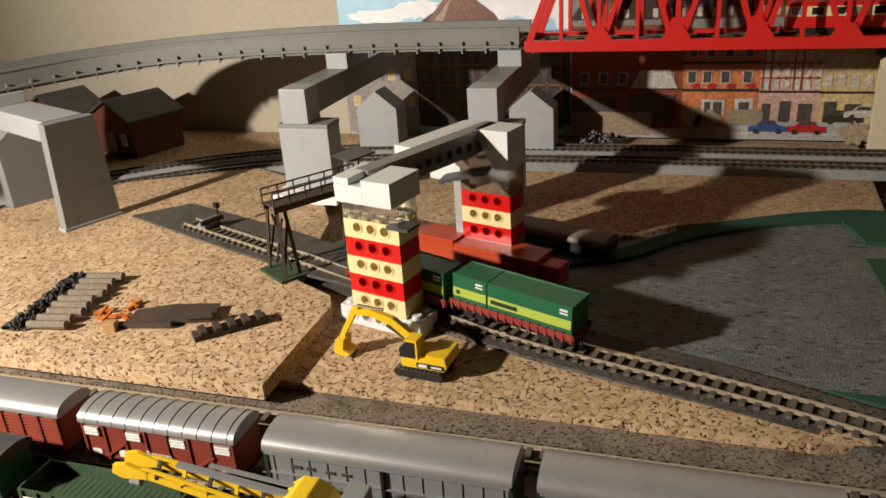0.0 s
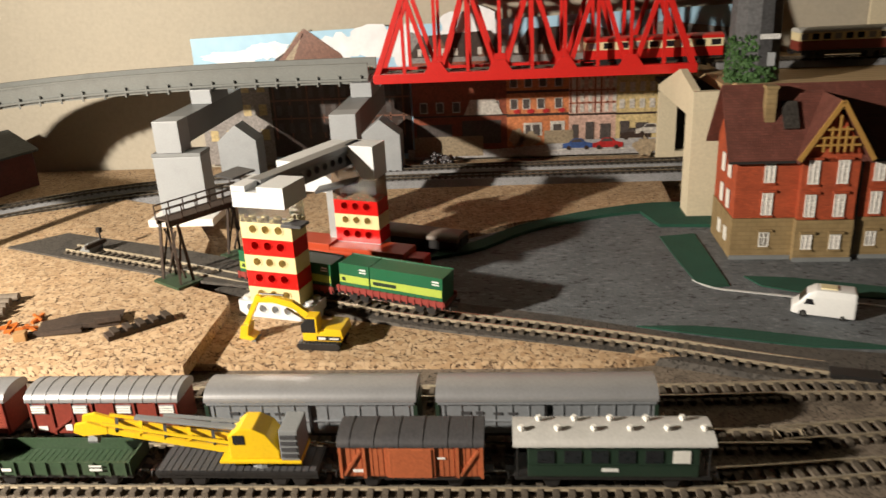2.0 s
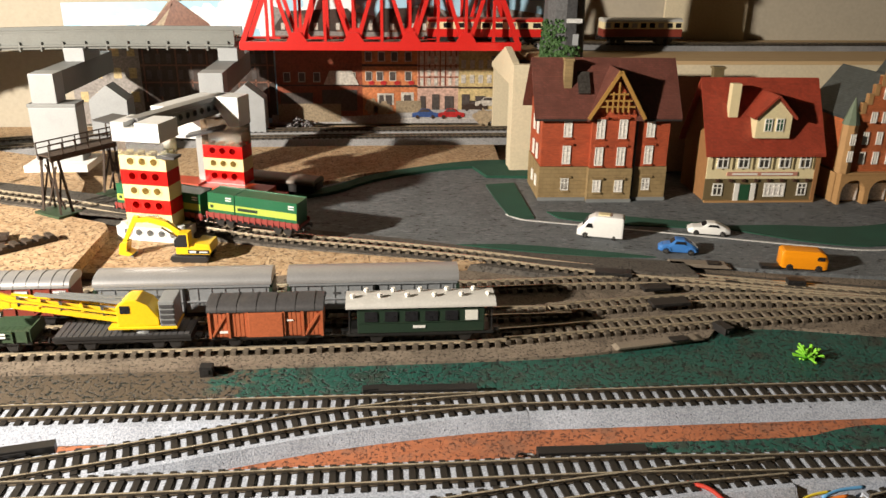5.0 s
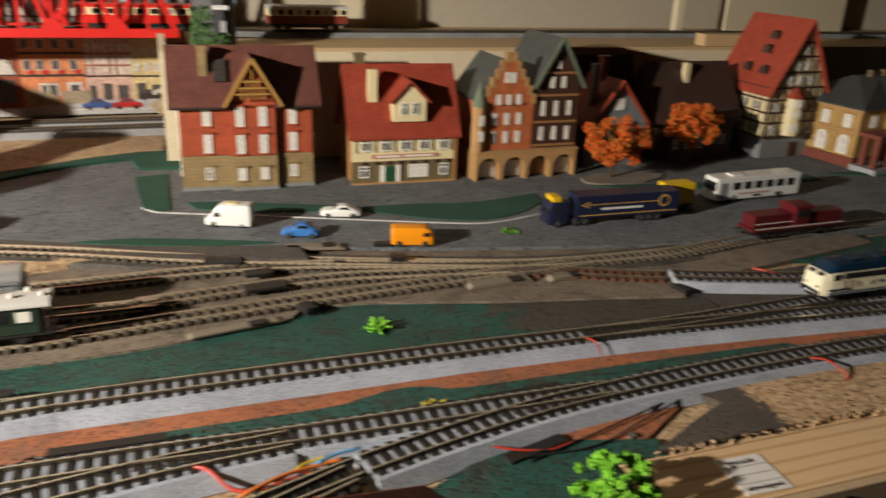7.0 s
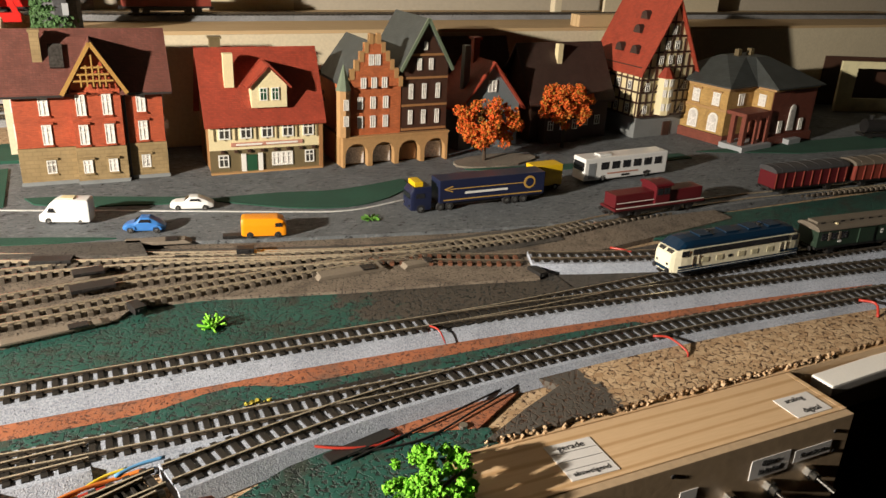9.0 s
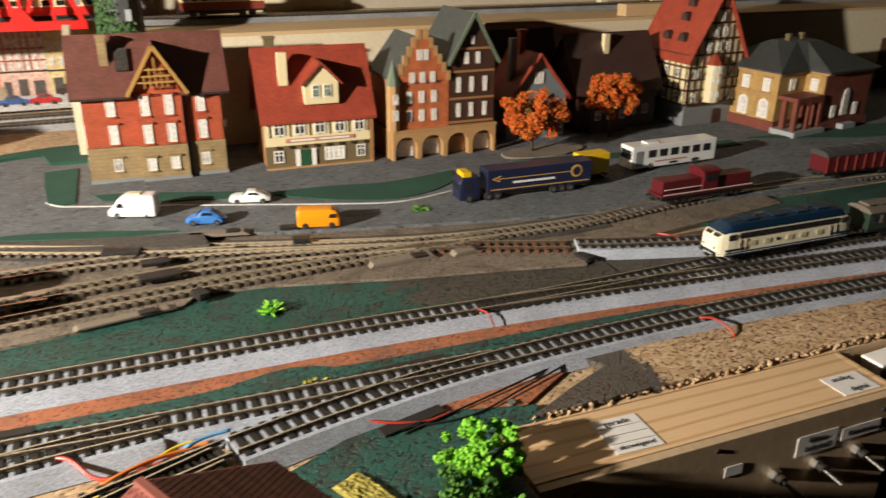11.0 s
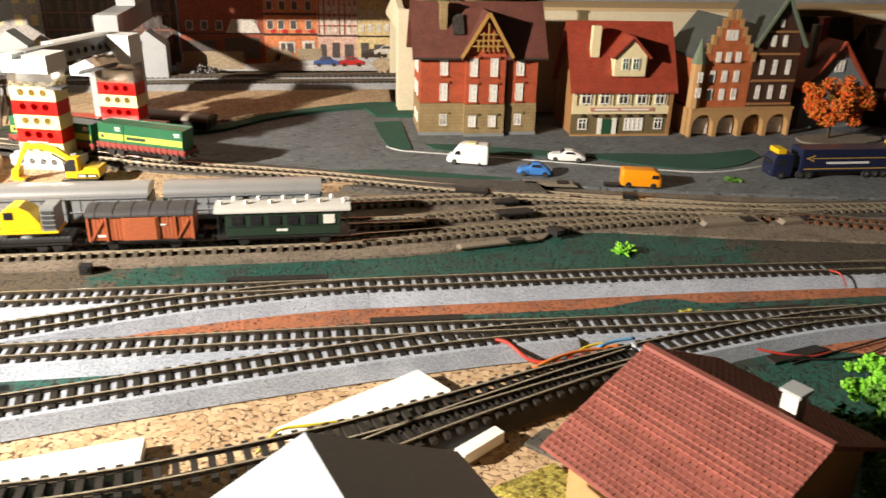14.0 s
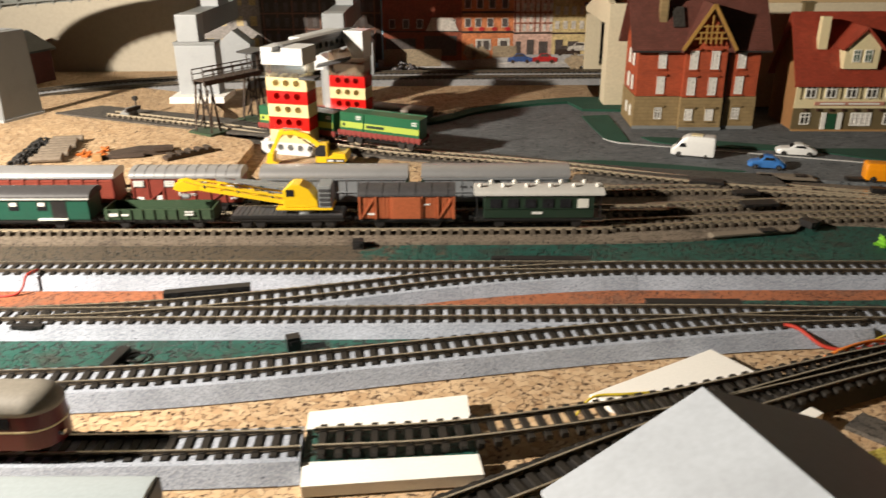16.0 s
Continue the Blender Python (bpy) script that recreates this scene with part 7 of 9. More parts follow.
for xx in (-0.0046, 0.0016):
    part("cab_window", boxes((xx, xx + 0.0048, -0.0085, -0.0081, 0.0152, 0.0200)), GLASS_DARK, t)
part("stripe", boxes((-0.0400, 0.0400, -0.0087, -0.0084, 0.0085, 0.0091)), WINDOW_WHITE, t)
part("handrail", rod(bmesh.new(), (-0.040, -0.0082, 0.0125), (-0.007, -0.0082, 0.0125), 0.0003, 6), WINDOW_WHITE, t)
for k in range(3):
    t = thing("goods_wagon", "dull red-brown covered wagon with grey-brown roof", "wagon", rail_pose((0.6985, 0.7850, 0.8710)[k], (0.2118, 0.2075, 0.2020)[k], (-1.5, -3.0, -3.6)[k]), group="yard stock")
    running_gear(t, 0.0780, (-0.024, 0.024))
    body_box(t, 0.0780, 0.0068, 0.0195, WINE if k == 0 else BROWN_FREIGHT)
    for q in range(9):
        xx = -0.038 + 0.0095 * q
        part("stanchion", boxes((xx - 0.0004, xx + 0.0004, -0.0090, -0.0084, 0.0068, 0.0195)), BROWN_FREIGHT, t)
    roof_part(t, 0.0795, 0.0185, 0.0196, 0.0235, ROOF_TAUPE if k else ROOF_DARK, "dull arched roof", ribs=6)

# wine-red railcar and pale coach in the foreground
t = thing("railcar", "rounded wine-red railcar with a grey roof on the front line", "railcar", pose(-0.2085, -0.036, 0.0079), group="front stock")
RL, RW = 0.1200, 0.0190
ROOF_RAILCAR = paint("grey_railcar_roof_paint", (0.22, 0.20, 0.165), 0.55, vary=0.1, wear=0.25)


def rounded(parent, name, z0, z1, k0, k1, material, label="", shrink=1.0):
    bm = bmesh.new()
    rows = []
    steps = 6 if "roof" in name else 1
    for q in range(steps + 1):
        u = q / steps
        z, k = z0 + (z1 - z0) * math.sin(u * math.pi / 2) if steps > 1 else (z0, z1)[q], k0 + (k1 - k0) * (1 - math.cos(u * math.pi / 2) if steps > 1 else u)
        ring = []
        for sx in (-1, 1):
            for i in range(17):
                a = math.pi * (i / 16 - 0.5) + (math.pi if sx < 0 else 0)
                ring.append(bm.verts.new((sx * (RL / 2 - 0.010) + math.cos(a) * 0.010 * k, math.sin(a) * RW / 2 * k * shrink, z)))
        rows.append(ring)
    n = len(rows[0])
    for lo, hi in zip(rows, rows[1:]):
        for i in range(n):
            bm.faces.new((lo[i], lo[(i + 1) % n], hi[(i + 1) % n], hi[i]))
    bm.faces.new(rows[0][::-1]), bm.faces.new(rows[-1])
    return part(name, bm, material, parent, label, smooth=steps > 1)


rounded(t, "body", 0.0040, 0.0105, 1.0, 1.0, WINE)
rounded(t, "stripe", 0.0106, 0.0112, 1.01, 1.01, CREAM, "thin cream waist line")
rounded(t, "window_band", 0.0113, 0.0165, 0.99, 0.96, WINE)
rounded(t, "roof", 0.0166, 0.0226, 0.99, 0.20, ROOF_RAILCAR, "grey domed roof")
for s in (-1, 1):
    for k in range(9):
        xx = -0.049 + k * 0.0110
        part("window", boxes((xx, xx + 0.0075, *sorted((s * 0.0092, s * 0.0096)), 0.0120, 0.0160)), GLASS_DARK, t)
part("lamp", rod(bmesh.new(), (RL / 2 - 0.0008, -0.004, 0.0075), (RL / 2 + 0.0006, -0.004, 0.0075), 0.0010, 10), CHROME, t)
for xx in (-0.045, -0.033, 0.033, 0.045):
    for s in (-1, 1):
        part("wheel", wheel_mesh(0.0029), None, t, m=pose(xx, s * 0.0046, 0.0029, 0, 0, 0 if s < 0 else 180))
t = thing("railway_coach", "pale blue-grey coach with a smooth roof at the front", "coach", pose(-0.1550, -0.0825, 0.0040), group="front stock")
PALE_BLUE = paint("pale_blue_grey_roof", (0.36, 0.41, 0.43), 0.45, vary=0.06, wear=0.15)
running_gear(t, 0.1000, (-0.036, 0.036))
body_box(t, 0.1000, 0.0068, 0.0190, paint("mid_blue_coach_paint", (0.03, 0.10, 0.20), 0.4, vary=0.1, wear=0.1), 0.0180)
roof_part(t, 0.1010, 0.0188, 0.0192, 0.0225, PALE_BLUE, "pale blue-grey roof")
part("end_wall", boxes((0.0501, 0.0512, -0.0085, 0.0085, 0.0068, 0.0205)), BLACK, t)

# trains on the upper deck
for x, L, label in ((0.1110, 0.1080, "red and cream railcar on the upper track"), (0.2630, 0.0780, "dark red coach with a cream window band on the upper deck")):
    t = thing("railcar", label, "railcar", pose(x, 0.577 if x < 0.2 else 0.5835, 0.1046, 0, 0, 0 if x < 0.2 else 1.5), group="upper deck train")
    running_gear(t, L, (-L * 0.36, -L * 0.24, L * 0.24, L * 0.36))
    body_box(t, L, 0.0068, 0.0140, RED_STEEL if x < 0.2 else BROWN_FREIGHT)
    part("window_band", boxes((-L / 2, L / 2, -0.0084, 0.0084, 0.0141, 0.0205)), CREAM, t, "cream window band")
    for k in range(9):
        xx = -L / 2 + L * (k + 0.2) / 9
        part("window", boxes((xx, xx + L / 9 * 0.6, -0.0088, -0.0083, 0.0152, 0.0196)), GLASS_DARK if k % 3 else SILVER, t)
    roof_part(t, L, 0.0180, 0.0206, 0.0240, ROOF_PALE if x > 0.2 else RED_STEEL, "smooth arched roof")

# container wagon and parked wagons at the spur
CONTAINER = paint("green_container_paint", (0.012, 0.105, 0.045), 0.35, vary=0.08, wear=0.12)
BAND = paint("yellow_green_band", (0.36, 0.46, 0.07), 0.4, vary=0.08, wear=0.1)
CHOC = paint("red_brown_flat_wagon", (0.24, 0.035, 0.028), 0.5, vary=0.1, wear=0.15)
for x, y, z, label in ((-0.0705, 0.3155, 0.0145, "flat wagon with two green and yellow-banded containers"), (-0.1355, 0.3393, 0.0142, "shaded flat wagon with dark green containers behind a tower")):
    t = thing("container_wagon", label, "wagon", pose(x, y, z, 0, 2.0, -19.5), group="spur wagons")
    L = 0.0660
    running_gear(t, L, (-0.024, -0.017, 0.017, 0.024))
    part("deck", boxes((-L / 2, L / 2, -0.0084, 0.0084, 0.0067, 0.0080)), CHOC, t)
    for k in range(16):
        xx = -L / 2 + 0.0012 + k * 0.00424
        part("stake", boxes((xx - 0.0005, xx + 0.0005, -0.0091, -0.0084, 0.0060, 0.0106)), CHOC, t)
    for y in (-0.0088, 0.0080):
        part("side_board", boxes((-L / 2, L / 2, y, y + 0.0007, 0.0080, 0.0102)), CHOC, t)
    for k, (x0, x1) in enumerate(((-0.0315, -0.0125), (-0.0120, 0.0315))):
        c = part("container", boxes((x0, x1, -0.0078, 0.0078, 0.0082, 0.0232), edge=0.0003), CONTAINER, t, "green container with a yellow-green band")
        part("band", boxes((x0 + 0.0003, x1 - 0.0003, -0.0080, -0.0077, 0.0122, 0.0166)), BAND, c)
        part("roof_frame", boxes((x0, x1, -0.0080, -0.0073, 0.0228, 0.0236), (x0, x1, 0.0073, 0.0080, 0.0228, 0.0236)), CONTAINER, c)
        part("logo_bar", boxes((x0 + 0.002, x0 + (0.016 if k else 0.004), -0.00825, -0.0080, 0.0134, 0.0154)), GREEN_DARK, c)
        marks(c, [(x1 - 0.006, 0.0205, 0.004, 0.0009), (x1 - 0.006, 0.0190, 0.004, 0.0007), (x1 - 0.005, 0.0088, 0.003, 0.0012)], -0.0080)
t = thing("parked_wagon", "long orange-red covered wagon body parked behind a tower", "wagon", pose(-0.118, 0.4015, 0.0073, 0, 0, -19), group="spur wagons")
part("body", boxes((-0.050, 0.050, -0.009, 0.009, 0.0, 0.0105), edge=0.0005), paint("orange_red_wagon_paint", (0.42, 0.055, 0.018), 0.35, vary=0.08, wear=0.15), t)
part("roof", boxes((-0.050, -0.004, -0.0095, 0.0095, 0.0106, 0.0150), (-0.0038, 0.050, -0.0095, 0.0095, 0.0106, 0.0135), edge=0.0005), bpy.data.materials["orange_red_wagon_paint"], t)
part("end_block", boxes((0.0505, 0.062, -0.006, 0.006, 0.0, 0.0105), edge=0.001), RED_STEEL, t)
t = thing("parked_wagon", "dull grey-brown rounded tank wagon body on the cork", "wagon", pose(-0.0715, 0.4345, 0.0073, 0, 0, -22), group="spur wagons")
part("body", solid(arched(0.019, 0.0070, 0.0120), -0.036, 0.036, "x"), paint("taupe_wagon_paint", (0.15, 0.115, 0.09), 0.5, vary=0.12, wear=0.25), t)
part("underframe", boxes((-0.034, 0.034, -0.0075, 0.0075, 0.0, 0.0065)), BLACK, t)
part("end_ring", solid([(-0.006, 0.0025), (0.006, 0.0025), (0.006, 0.0085), (-0.006, 0.0085)], 0.0361, 0.0368, "x"), BLACK, t)

# ---- road vehicles ----
CAR_WHITE = paint("white_car_plastic", (0.74, 0.74, 0.72), 0.25, vary=0.03, wear=0.06)
CAR_BLUE = paint("mid_blue_car_plastic", (0.045, 0.17, 0.46), 0.22, vary=0.04, wear=0.06)
CAR_ORANGE = paint("orange_van_plastic", (0.80, 0.28, 0.008), 0.28, vary=0.04, wear=0.06)
NAVY = paint("navy_truck_plastic", (0.012, 0.016, 0.045), 0.28, vary=0.08, wear=0.1)
TYRE = paint("black_rubber_tyre", (0.016, 0.015, 0.015), 0.8, vary=0.2)
GOLD = paint("gold_print", (0.45, 0.27, 0.06), 0.45, vary=0.1, wear=0.15)


def tyres(t, xs, half, r=0.0021, w=0.0016):
    for x in xs:
        for s in (-1, 1):
            wl = part("wheel", rod(bmesh.new(), (x, s * half - w / 2, r), (x, s * half + w / 2, r), r, 14), TYRE, t)
            part("hub_cap", rod(bmesh.new(), (x, s * (half + w / 2), r), (x, s * (half + w / 2 + 0.0003), r), r * 0.5, 10), CHROME, wl)


def shell(t, name, stations, material, label=""):
    """A car body from cross sections along x: (x, half width low, half width high, z low, z shoulder, z top)."""
    bm = bmesh.new()
    rings = [[bm.verts.new(p) for p in ((x, -a, z0), (x, -a, z1), (x, -b, z2), (x, b, z2), (x, a, z1), (x, a, z0))] for x, a, b, z0, z1, z2 in stations]
    for p, q in zip(rings, rings[1:]):
        for i in range(6):
            bm.faces.new((p[i], p[(i + 1) % 6], q[(i + 1) % 6], q[i]))
    bm.faces.new(rings[0][::-1]), bm.faces.new(rings[-1])
    bmesh.ops.bevel(bm, geom=[e for e in bm.edges], offset=0.00045, segments=2, affect="EDGES", profile=0.6)
    return part(name, bm, material, t, label, smooth=True)


def side_glass(t, x0, x1, half, z0, z1, lean=0.0):
    for s in (-1, 1):
        bm = bmesh.new()
        prism(bm, [(x0, z0), (x1, z0), (x1 - lean, z1), (x0 + lean, z1)], s * half - 0.0002, s * half + 0.0002, "y")
        part("side_window", bm, GLASS_DARK, t)


ROAD_Z = 0.0053
t = thing("delivery_van", "white high-roofed delivery van on the grey road", "van", pose(0.1600, 0.3145, ROAD_Z, 0, 0, -19), group="road vehicles")
shell(t, "body", [(-0.0155, 0.0050, 0.0045, 0.0016, 0.0050, 0.0056), (-0.0125, 0.0058, 0.0052, 0.0014, 0.0068, 0.0076), (-0.0080, 0.0060, 0.0050, 0.0014, 0.0098, 0.0135), (-0.0040, 0.0061, 0.0054, 0.0014, 0.0120, 0.0158), (0.0145, 0.0061, 0.0056, 0.0014, 0.0120, 0.0158), (0.0155, 0.0058, 0.0052, 0.0016, 0.0112, 0.0150)], CAR_WHITE)
side_glass(t, -0.0098, -0.0045, 0.0061, 0.0078, 0.0108, 0.0012)
part("windscreen", bar(bmesh.new(), (-0.0118, 0, 0.0086), (-0.0086, 0, 0.0128), 0.0088, 0.0006), GLASS_DARK, t)
part("roof_fitting", boxes((-0.002, 0.006, -0.003, 0.003, 0.0158, 0.0166), edge=0.0003), CREAM, t)
tyres(t, (-0.0095, 0.0095), 0.0052)
t = thing("small_car", "blue rounded beetle-shaped car on the road", "car", pose(0.2035, 0.2835, ROAD_Z, 0, 0, -16), group="road vehicles")
shell(t, "body", [(-0.0128, 0.0034, 0.0026, 0.0016, 0.0030, 0.0036), (-0.0105, 0.0046, 0.0036, 0.0012, 0.0044, 0.0052), (-0.0055, 0.0050, 0.0040, 0.0012, 0.0052, 0.0062), (-0.0020, 0.0050, 0.0036, 0.0012, 0.0062, 0.0094), (0.0035, 0.0050, 0.0036, 0.0012, 0.0062, 0.0094), (0.0085, 0.0048, 0.0036, 0.0012, 0.0050, 0.0068), (0.0128, 0.0036, 0.0026, 0.0016, 0.0030, 0.0038)], CAR_BLUE)
side_glass(t, -0.0030, 0.0050, 0.0046, 0.0064, 0.0086, 0.0014)
part("windscreen", bar(bmesh.new(), (-0.0053, 0, 0.0066), (-0.0026, 0, 0.0088), 0.0066, 0.0005), GLASS_DARK, t)
for s in (-1, 1):
    for xx in (-0.0078, 0.0078):
        f = solid([(xx - 0.0036, 0.0022), (xx - 0.0026, 0.0044), (xx, 0.0052), (xx + 0.0026, 0.0044), (xx + 0.0036, 0.0022)], *sorted((s * 0.0040, s * 0.0058)), "y", 0.0004)
        part("fender", f, CAR_BLUE, t)
tyres(t, (-0.0078, 0.0078), 0.0050)
t = thing("sports_car", "white streamlined sports coupe on the road", "car", pose(0.2375, 0.3165, ROAD_Z, 0, 0, -14), group="road vehicles")
shell(t, "body", [(-0.0142, 0.0040, 0.0032, 0.0016, 0.0034, 0.0042), (-0.0110, 0.0052, 0.0042, 0.0012, 0.0048, 0.0056), (-0.0050, 0.0055, 0.0046, 0.0012, 0.0052, 0.0060), (-0.0015, 0.0055, 0.0038, 0.0012, 0.0056, 0.0088), (0.0040, 0.0055, 0.0038, 0.0012, 0.0056, 0.0088), (0.0105, 0.0052, 0.0040, 0.0012, 0.0050, 0.0062), (0.0142, 0.0040, 0.0032, 0.0016, 0.0036, 0.0044)], CAR_WHITE)
side_glass(t, -0.0020, 0.0065, 0.0049, 0.0060, 0.0080, 0.0018)
part("windscreen", bar(bmesh.new(), (-0.0048, 0, 0.0063), (-0.0018, 0, 0.0084), 0.0070, 0.0005), GLASS_DARK, t)
tyres(t, (-0.0088, 0.0088), 0.0049, 0.0019)
t = thing("transporter_van", "orange rounded transporter van on the road", "van", pose(0.2715, 0.2525, ROAD_Z, 0, 0, -14), group="road vehicles")
shell(t, "body", [(-0.0138, 0.0056, 0.0048, 0.0014, 0.0080, 0.0118), (-0.0120, 0.0060, 0.0052, 0.0012, 0.0084, 0.0126), (0.0085, 0.0060, 0.0052, 0.0012, 0.0084, 0.0126), (0.0120, 0.0059, 0.0049, 0.0012, 0.0078, 0.0112), (0.0138, 0.0054, 0.0046, 0.0014, 0.0068, 0.0078)], CAR_ORANGE)
side_glass(t, 0.0068, 0.0115, 0.0060, 0.0072, 0.0098, 0.0004)
part("windscreen", bar(bmesh.new(), (0.0131, 0, 0.0084), (0.0117, 0, 0.0108), 0.0092, 0.0006), GLASS_DARK, t)
part("roof_edge", boxes((-0.0130, 0.0095, -0.0056, 0.0056, 0.0108, 0.0111), edge=0.0001), CAR_ORANGE, t)
tyres(t, (-0.0085, 0.0085), 0.0053)
t = thing("articulated_truck", "navy articulated truck with gold-lined trailer and yellow sign", "truck", pose(0.3965, 0.2660, ROAD_Z, 0, 0, -1), group="road vehicles")
shell(t, "cab", [(-0.0215, 0.0072, 0.0066, 0.0022, 0.0120, 0.0150), (-0.0190, 0.0076, 0.0070, 0.0018, 0.0130, 0.0180), (-0.0060, 0.0076, 0.0070, 0.0018, 0.0130, 0.0185)], NAVY, "navy truck cab")
part("windscreen", boxes((-0.0219, -0.0205, -0.0062, 0.0062, 0.0105, 0.0142)), GLASS_DARK, t)
part("roof_sign", boxes((-0.0185, -0.0120, -0.0060, 0.0060, 0.0186, 0.0222), edge=0.0005), YELLOW, t, "yellow roof sign")
side_glass(t, -0.0180, -0.0110, 0.0076, 0.0108, 0.0142, 0.0006)
for xx in (-0.0222,):
    for s in (-1, 1):
        part("headlamp", rod(bmesh.new(), (xx, s * 0.0052, 0.0052), (xx + 0.001, s * 0.0052, 0.0052), 0.0011, 8), CHROME, t)
part("trailer", boxes((0.0, 0.0850, -0.0078, 0.0078, 0.0055, 0.0222), edge=0.0006), NAVY, t)
part("gold_line", boxes((0.003, 0.083, -0.0080, -0.0077, 0.0072, 0.0080)), GOLD, t)
part("gold_line", boxes((0.008, 0.068, -0.0080, -0.0077, 0.0152, 0.0158)), GOLD, t)
part("arrow_head", solid([(0.003, 0.0155), (0.010, 0.0180), (0.010, 0.0172), (0.0055, 0.0155), (0.010, 0.0138), (0.010, 0.0130)], -0.0080, -0.0077, "y"), GOLD, t)
part("lettering_bar", boxes((0.020, 0.054, -0.0080, -0.0077, 0.0112, 0.0128)), WHITE_PRINT, t)
part("emblem", rod(bmesh.new(), (0.072, -0.0081, 0.0155), (0.072, -0.0077, 0.0155), 0.0048, 20), GOLD, t, "round gold emblem")
part("emblem_core", rod(bmesh.new(), (0.072, -0.0083, 0.0155), (0.072, -0.0081, 0.0155), 0.0032, 16), NAVY, t)
part("chassis", boxes((-0.020, 0.084, -0.0050, 0.0050, 0.0030, 0.0054)), BLACK, t)
tyres(t, (-0.0140, 0.0010, 0.0080, 0.0540, 0.0610, 0.0680), 0.0066, 0.0030, 0.0022)
t = thing("delivery_truck", "yellow lorry standing behind the navy trailer", "truck", pose(0.4935, 0.2815, ROAD_Z, 0, 0, 3), group="road vehicles")
part("body", boxes((-0.010, 0.016, -0.0065, 0.0065, 0.0040, 0.0205), edge=0.0008), YELLOW, t)
part("chassis", boxes((-0.010, 0.016, -0.005, 0.005, 0.0022, 0.0039)), BLACK, t)
tyres(t, (-0.005, 0.010), 0.0058, 0.0026)
t = thing("city_bus", "white single-deck city bus with dark windows", "bus", pose(0.5770, 0.2905, ROAD_Z, 0, 0, 2.5), group="road vehicles")
part("body", boxes((-0.0430, 0.0430, -0.0080, 0.0080, 0.0022, 0.0205), edge=0.0009), CAR_WHITE, t)
for k in range(6):
    xx = -0.0270 + k * 0.0112
    part("side_window", boxes((xx, xx + 0.0074, -0.0083, -0.0079, 0.0105, 0.0165)), GLASS_DARK, t)
part("front_window", boxes((-0.0434, -0.0428, -0.0068, 0.0068, 0.0100, 0.0172)), GLASS_DARK, t)
part("door", boxes((-0.0395, -0.0325, -0.0083, -0.0079, 0.0040, 0.0165)), SILVER, t)
part("route_strip", boxes((-0.020, 0.012, -0.00825, -0.0079, 0.0062, 0.0074)), SIGN, t, "faded red lettering bar")
part("roof_hatch", boxes((-0.026, -0.014, -0.004, 0.004, 0.0205, 0.0218), edge=0.0004), CAR_WHITE, t)
part("skirt_vent", boxes((0.018, 0.026, -0.0083, -0.0079, 0.0036, 0.0052), (-0.005, 0.003, -0.0083, -0.0079, 0.0036, 0.0052)), BLACK, t)
tyres(t, (-0.0240, 0.0220), 0.0070, 0.0030, 0.0020)

# ---- freight yard ----
t = thing("excavator", "yellow crawler excavator with raised boom on the cork", "excavator", pose(-0.1060, 0.2830, 0.0073, 0, 0, -6))
for s in (-1, 1):
    trk = part("crawler", solid([(-0.0120, 0.0018), (-0.0100, 0.0), (0.0100, 0.0), (0.0120, 0.0018), (0.0112, 0.0038), (-0.0112, 0.0038)], *sorted((s * 0.0040, s * 0.0085)), "y", 0.0004), BLACK, t)
    for k in range(10):
        part("track_shoe", boxes((-0.0102 + k * 0.0021, -0.0088 + k * 0.0021, *sorted((s * 0.0038, s * 0.0087)), 0.0037, 0.0042)), PLASTIC_DARK, trk)
part("turntable", rod(bmesh.new(), (0, 0, 0.0035), (0, 0, 0.0050), 0.0050, 16), BLACK, t)
part("house", solid([(-0.0080, 0.0051), (0.0125, 0.0051), (0.0138, 0.0075), (0.0130, 0.0118), (0.0040, 0.0124), (0.0040, 0.0105), (-0.0080, 0.0095)], -0.0078, 0.0078, "y", 0.0006), YELLOW, t)
part("decal", boxes((-0.0005, 0.0125, -0.00805, -0.0077, 0.0058, 0.0082)), BLACK, t, "black side decal band")
part("decal_bar", boxes((0.0005, 0.0045, -0.00825, -0.0080, 0.0063, 0.0077), (0.0065, 0.0115, -0.00825, -0.0080, 0.0066, 0.0074)), WHITE_PRINT, t)
cab = part("cab", solid([(-0.0085, 0.0098), (0.0000, 0.0098), (0.0000, 0.0180), (-0.0050, 0.0180), (-0.0085, 0.0140)], -0.0080, -0.0012, "y", 0.0004), BLACK, t, "dark glazed cab with yellow roof")
part("cab_roof", boxes((-0.0054, 0.0004, -0.0083, -0.0009, 0.0180, 0.0189), edge=0.0002), YELLOW, cab)
part("cab_post", boxes((-0.0004, 0.0004, -0.0083, -0.0009, 0.0098, 0.0180)), YELLOW, cab)
boom = part("boom", solid([(-0.0040, 0.0095), (-0.0005, 0.0125), (-0.0150, 0.0232), (-0.0260, 0.0258), (-0.0345, 0.0248), (-0.0345, 0.0222), (-0.0260, 0.0226), (-0.0150, 0.0192)], 0.0004, 0.0034, "y", 0.0003), YELLOW, t)
part("stick", solid([(-0.0318, 0.0262), (-0.0352, 0.0262), (-0.0440, 0.0095), (-0.0418, 0.0085)], 0.0006, 0.0032, "y", 0.0003), YELLOW, boom)
part("bucket", solid([(-0.0400, 0.0098), (-0.0446, 0.0092), (-0.0462, 0.0020), (-0.0400, 0.0008), (-0.0372, 0.0022), (-0.0412, 0.0040)], -0.0022, 0.0060, "y", 0.0002), YELLOW, boom)
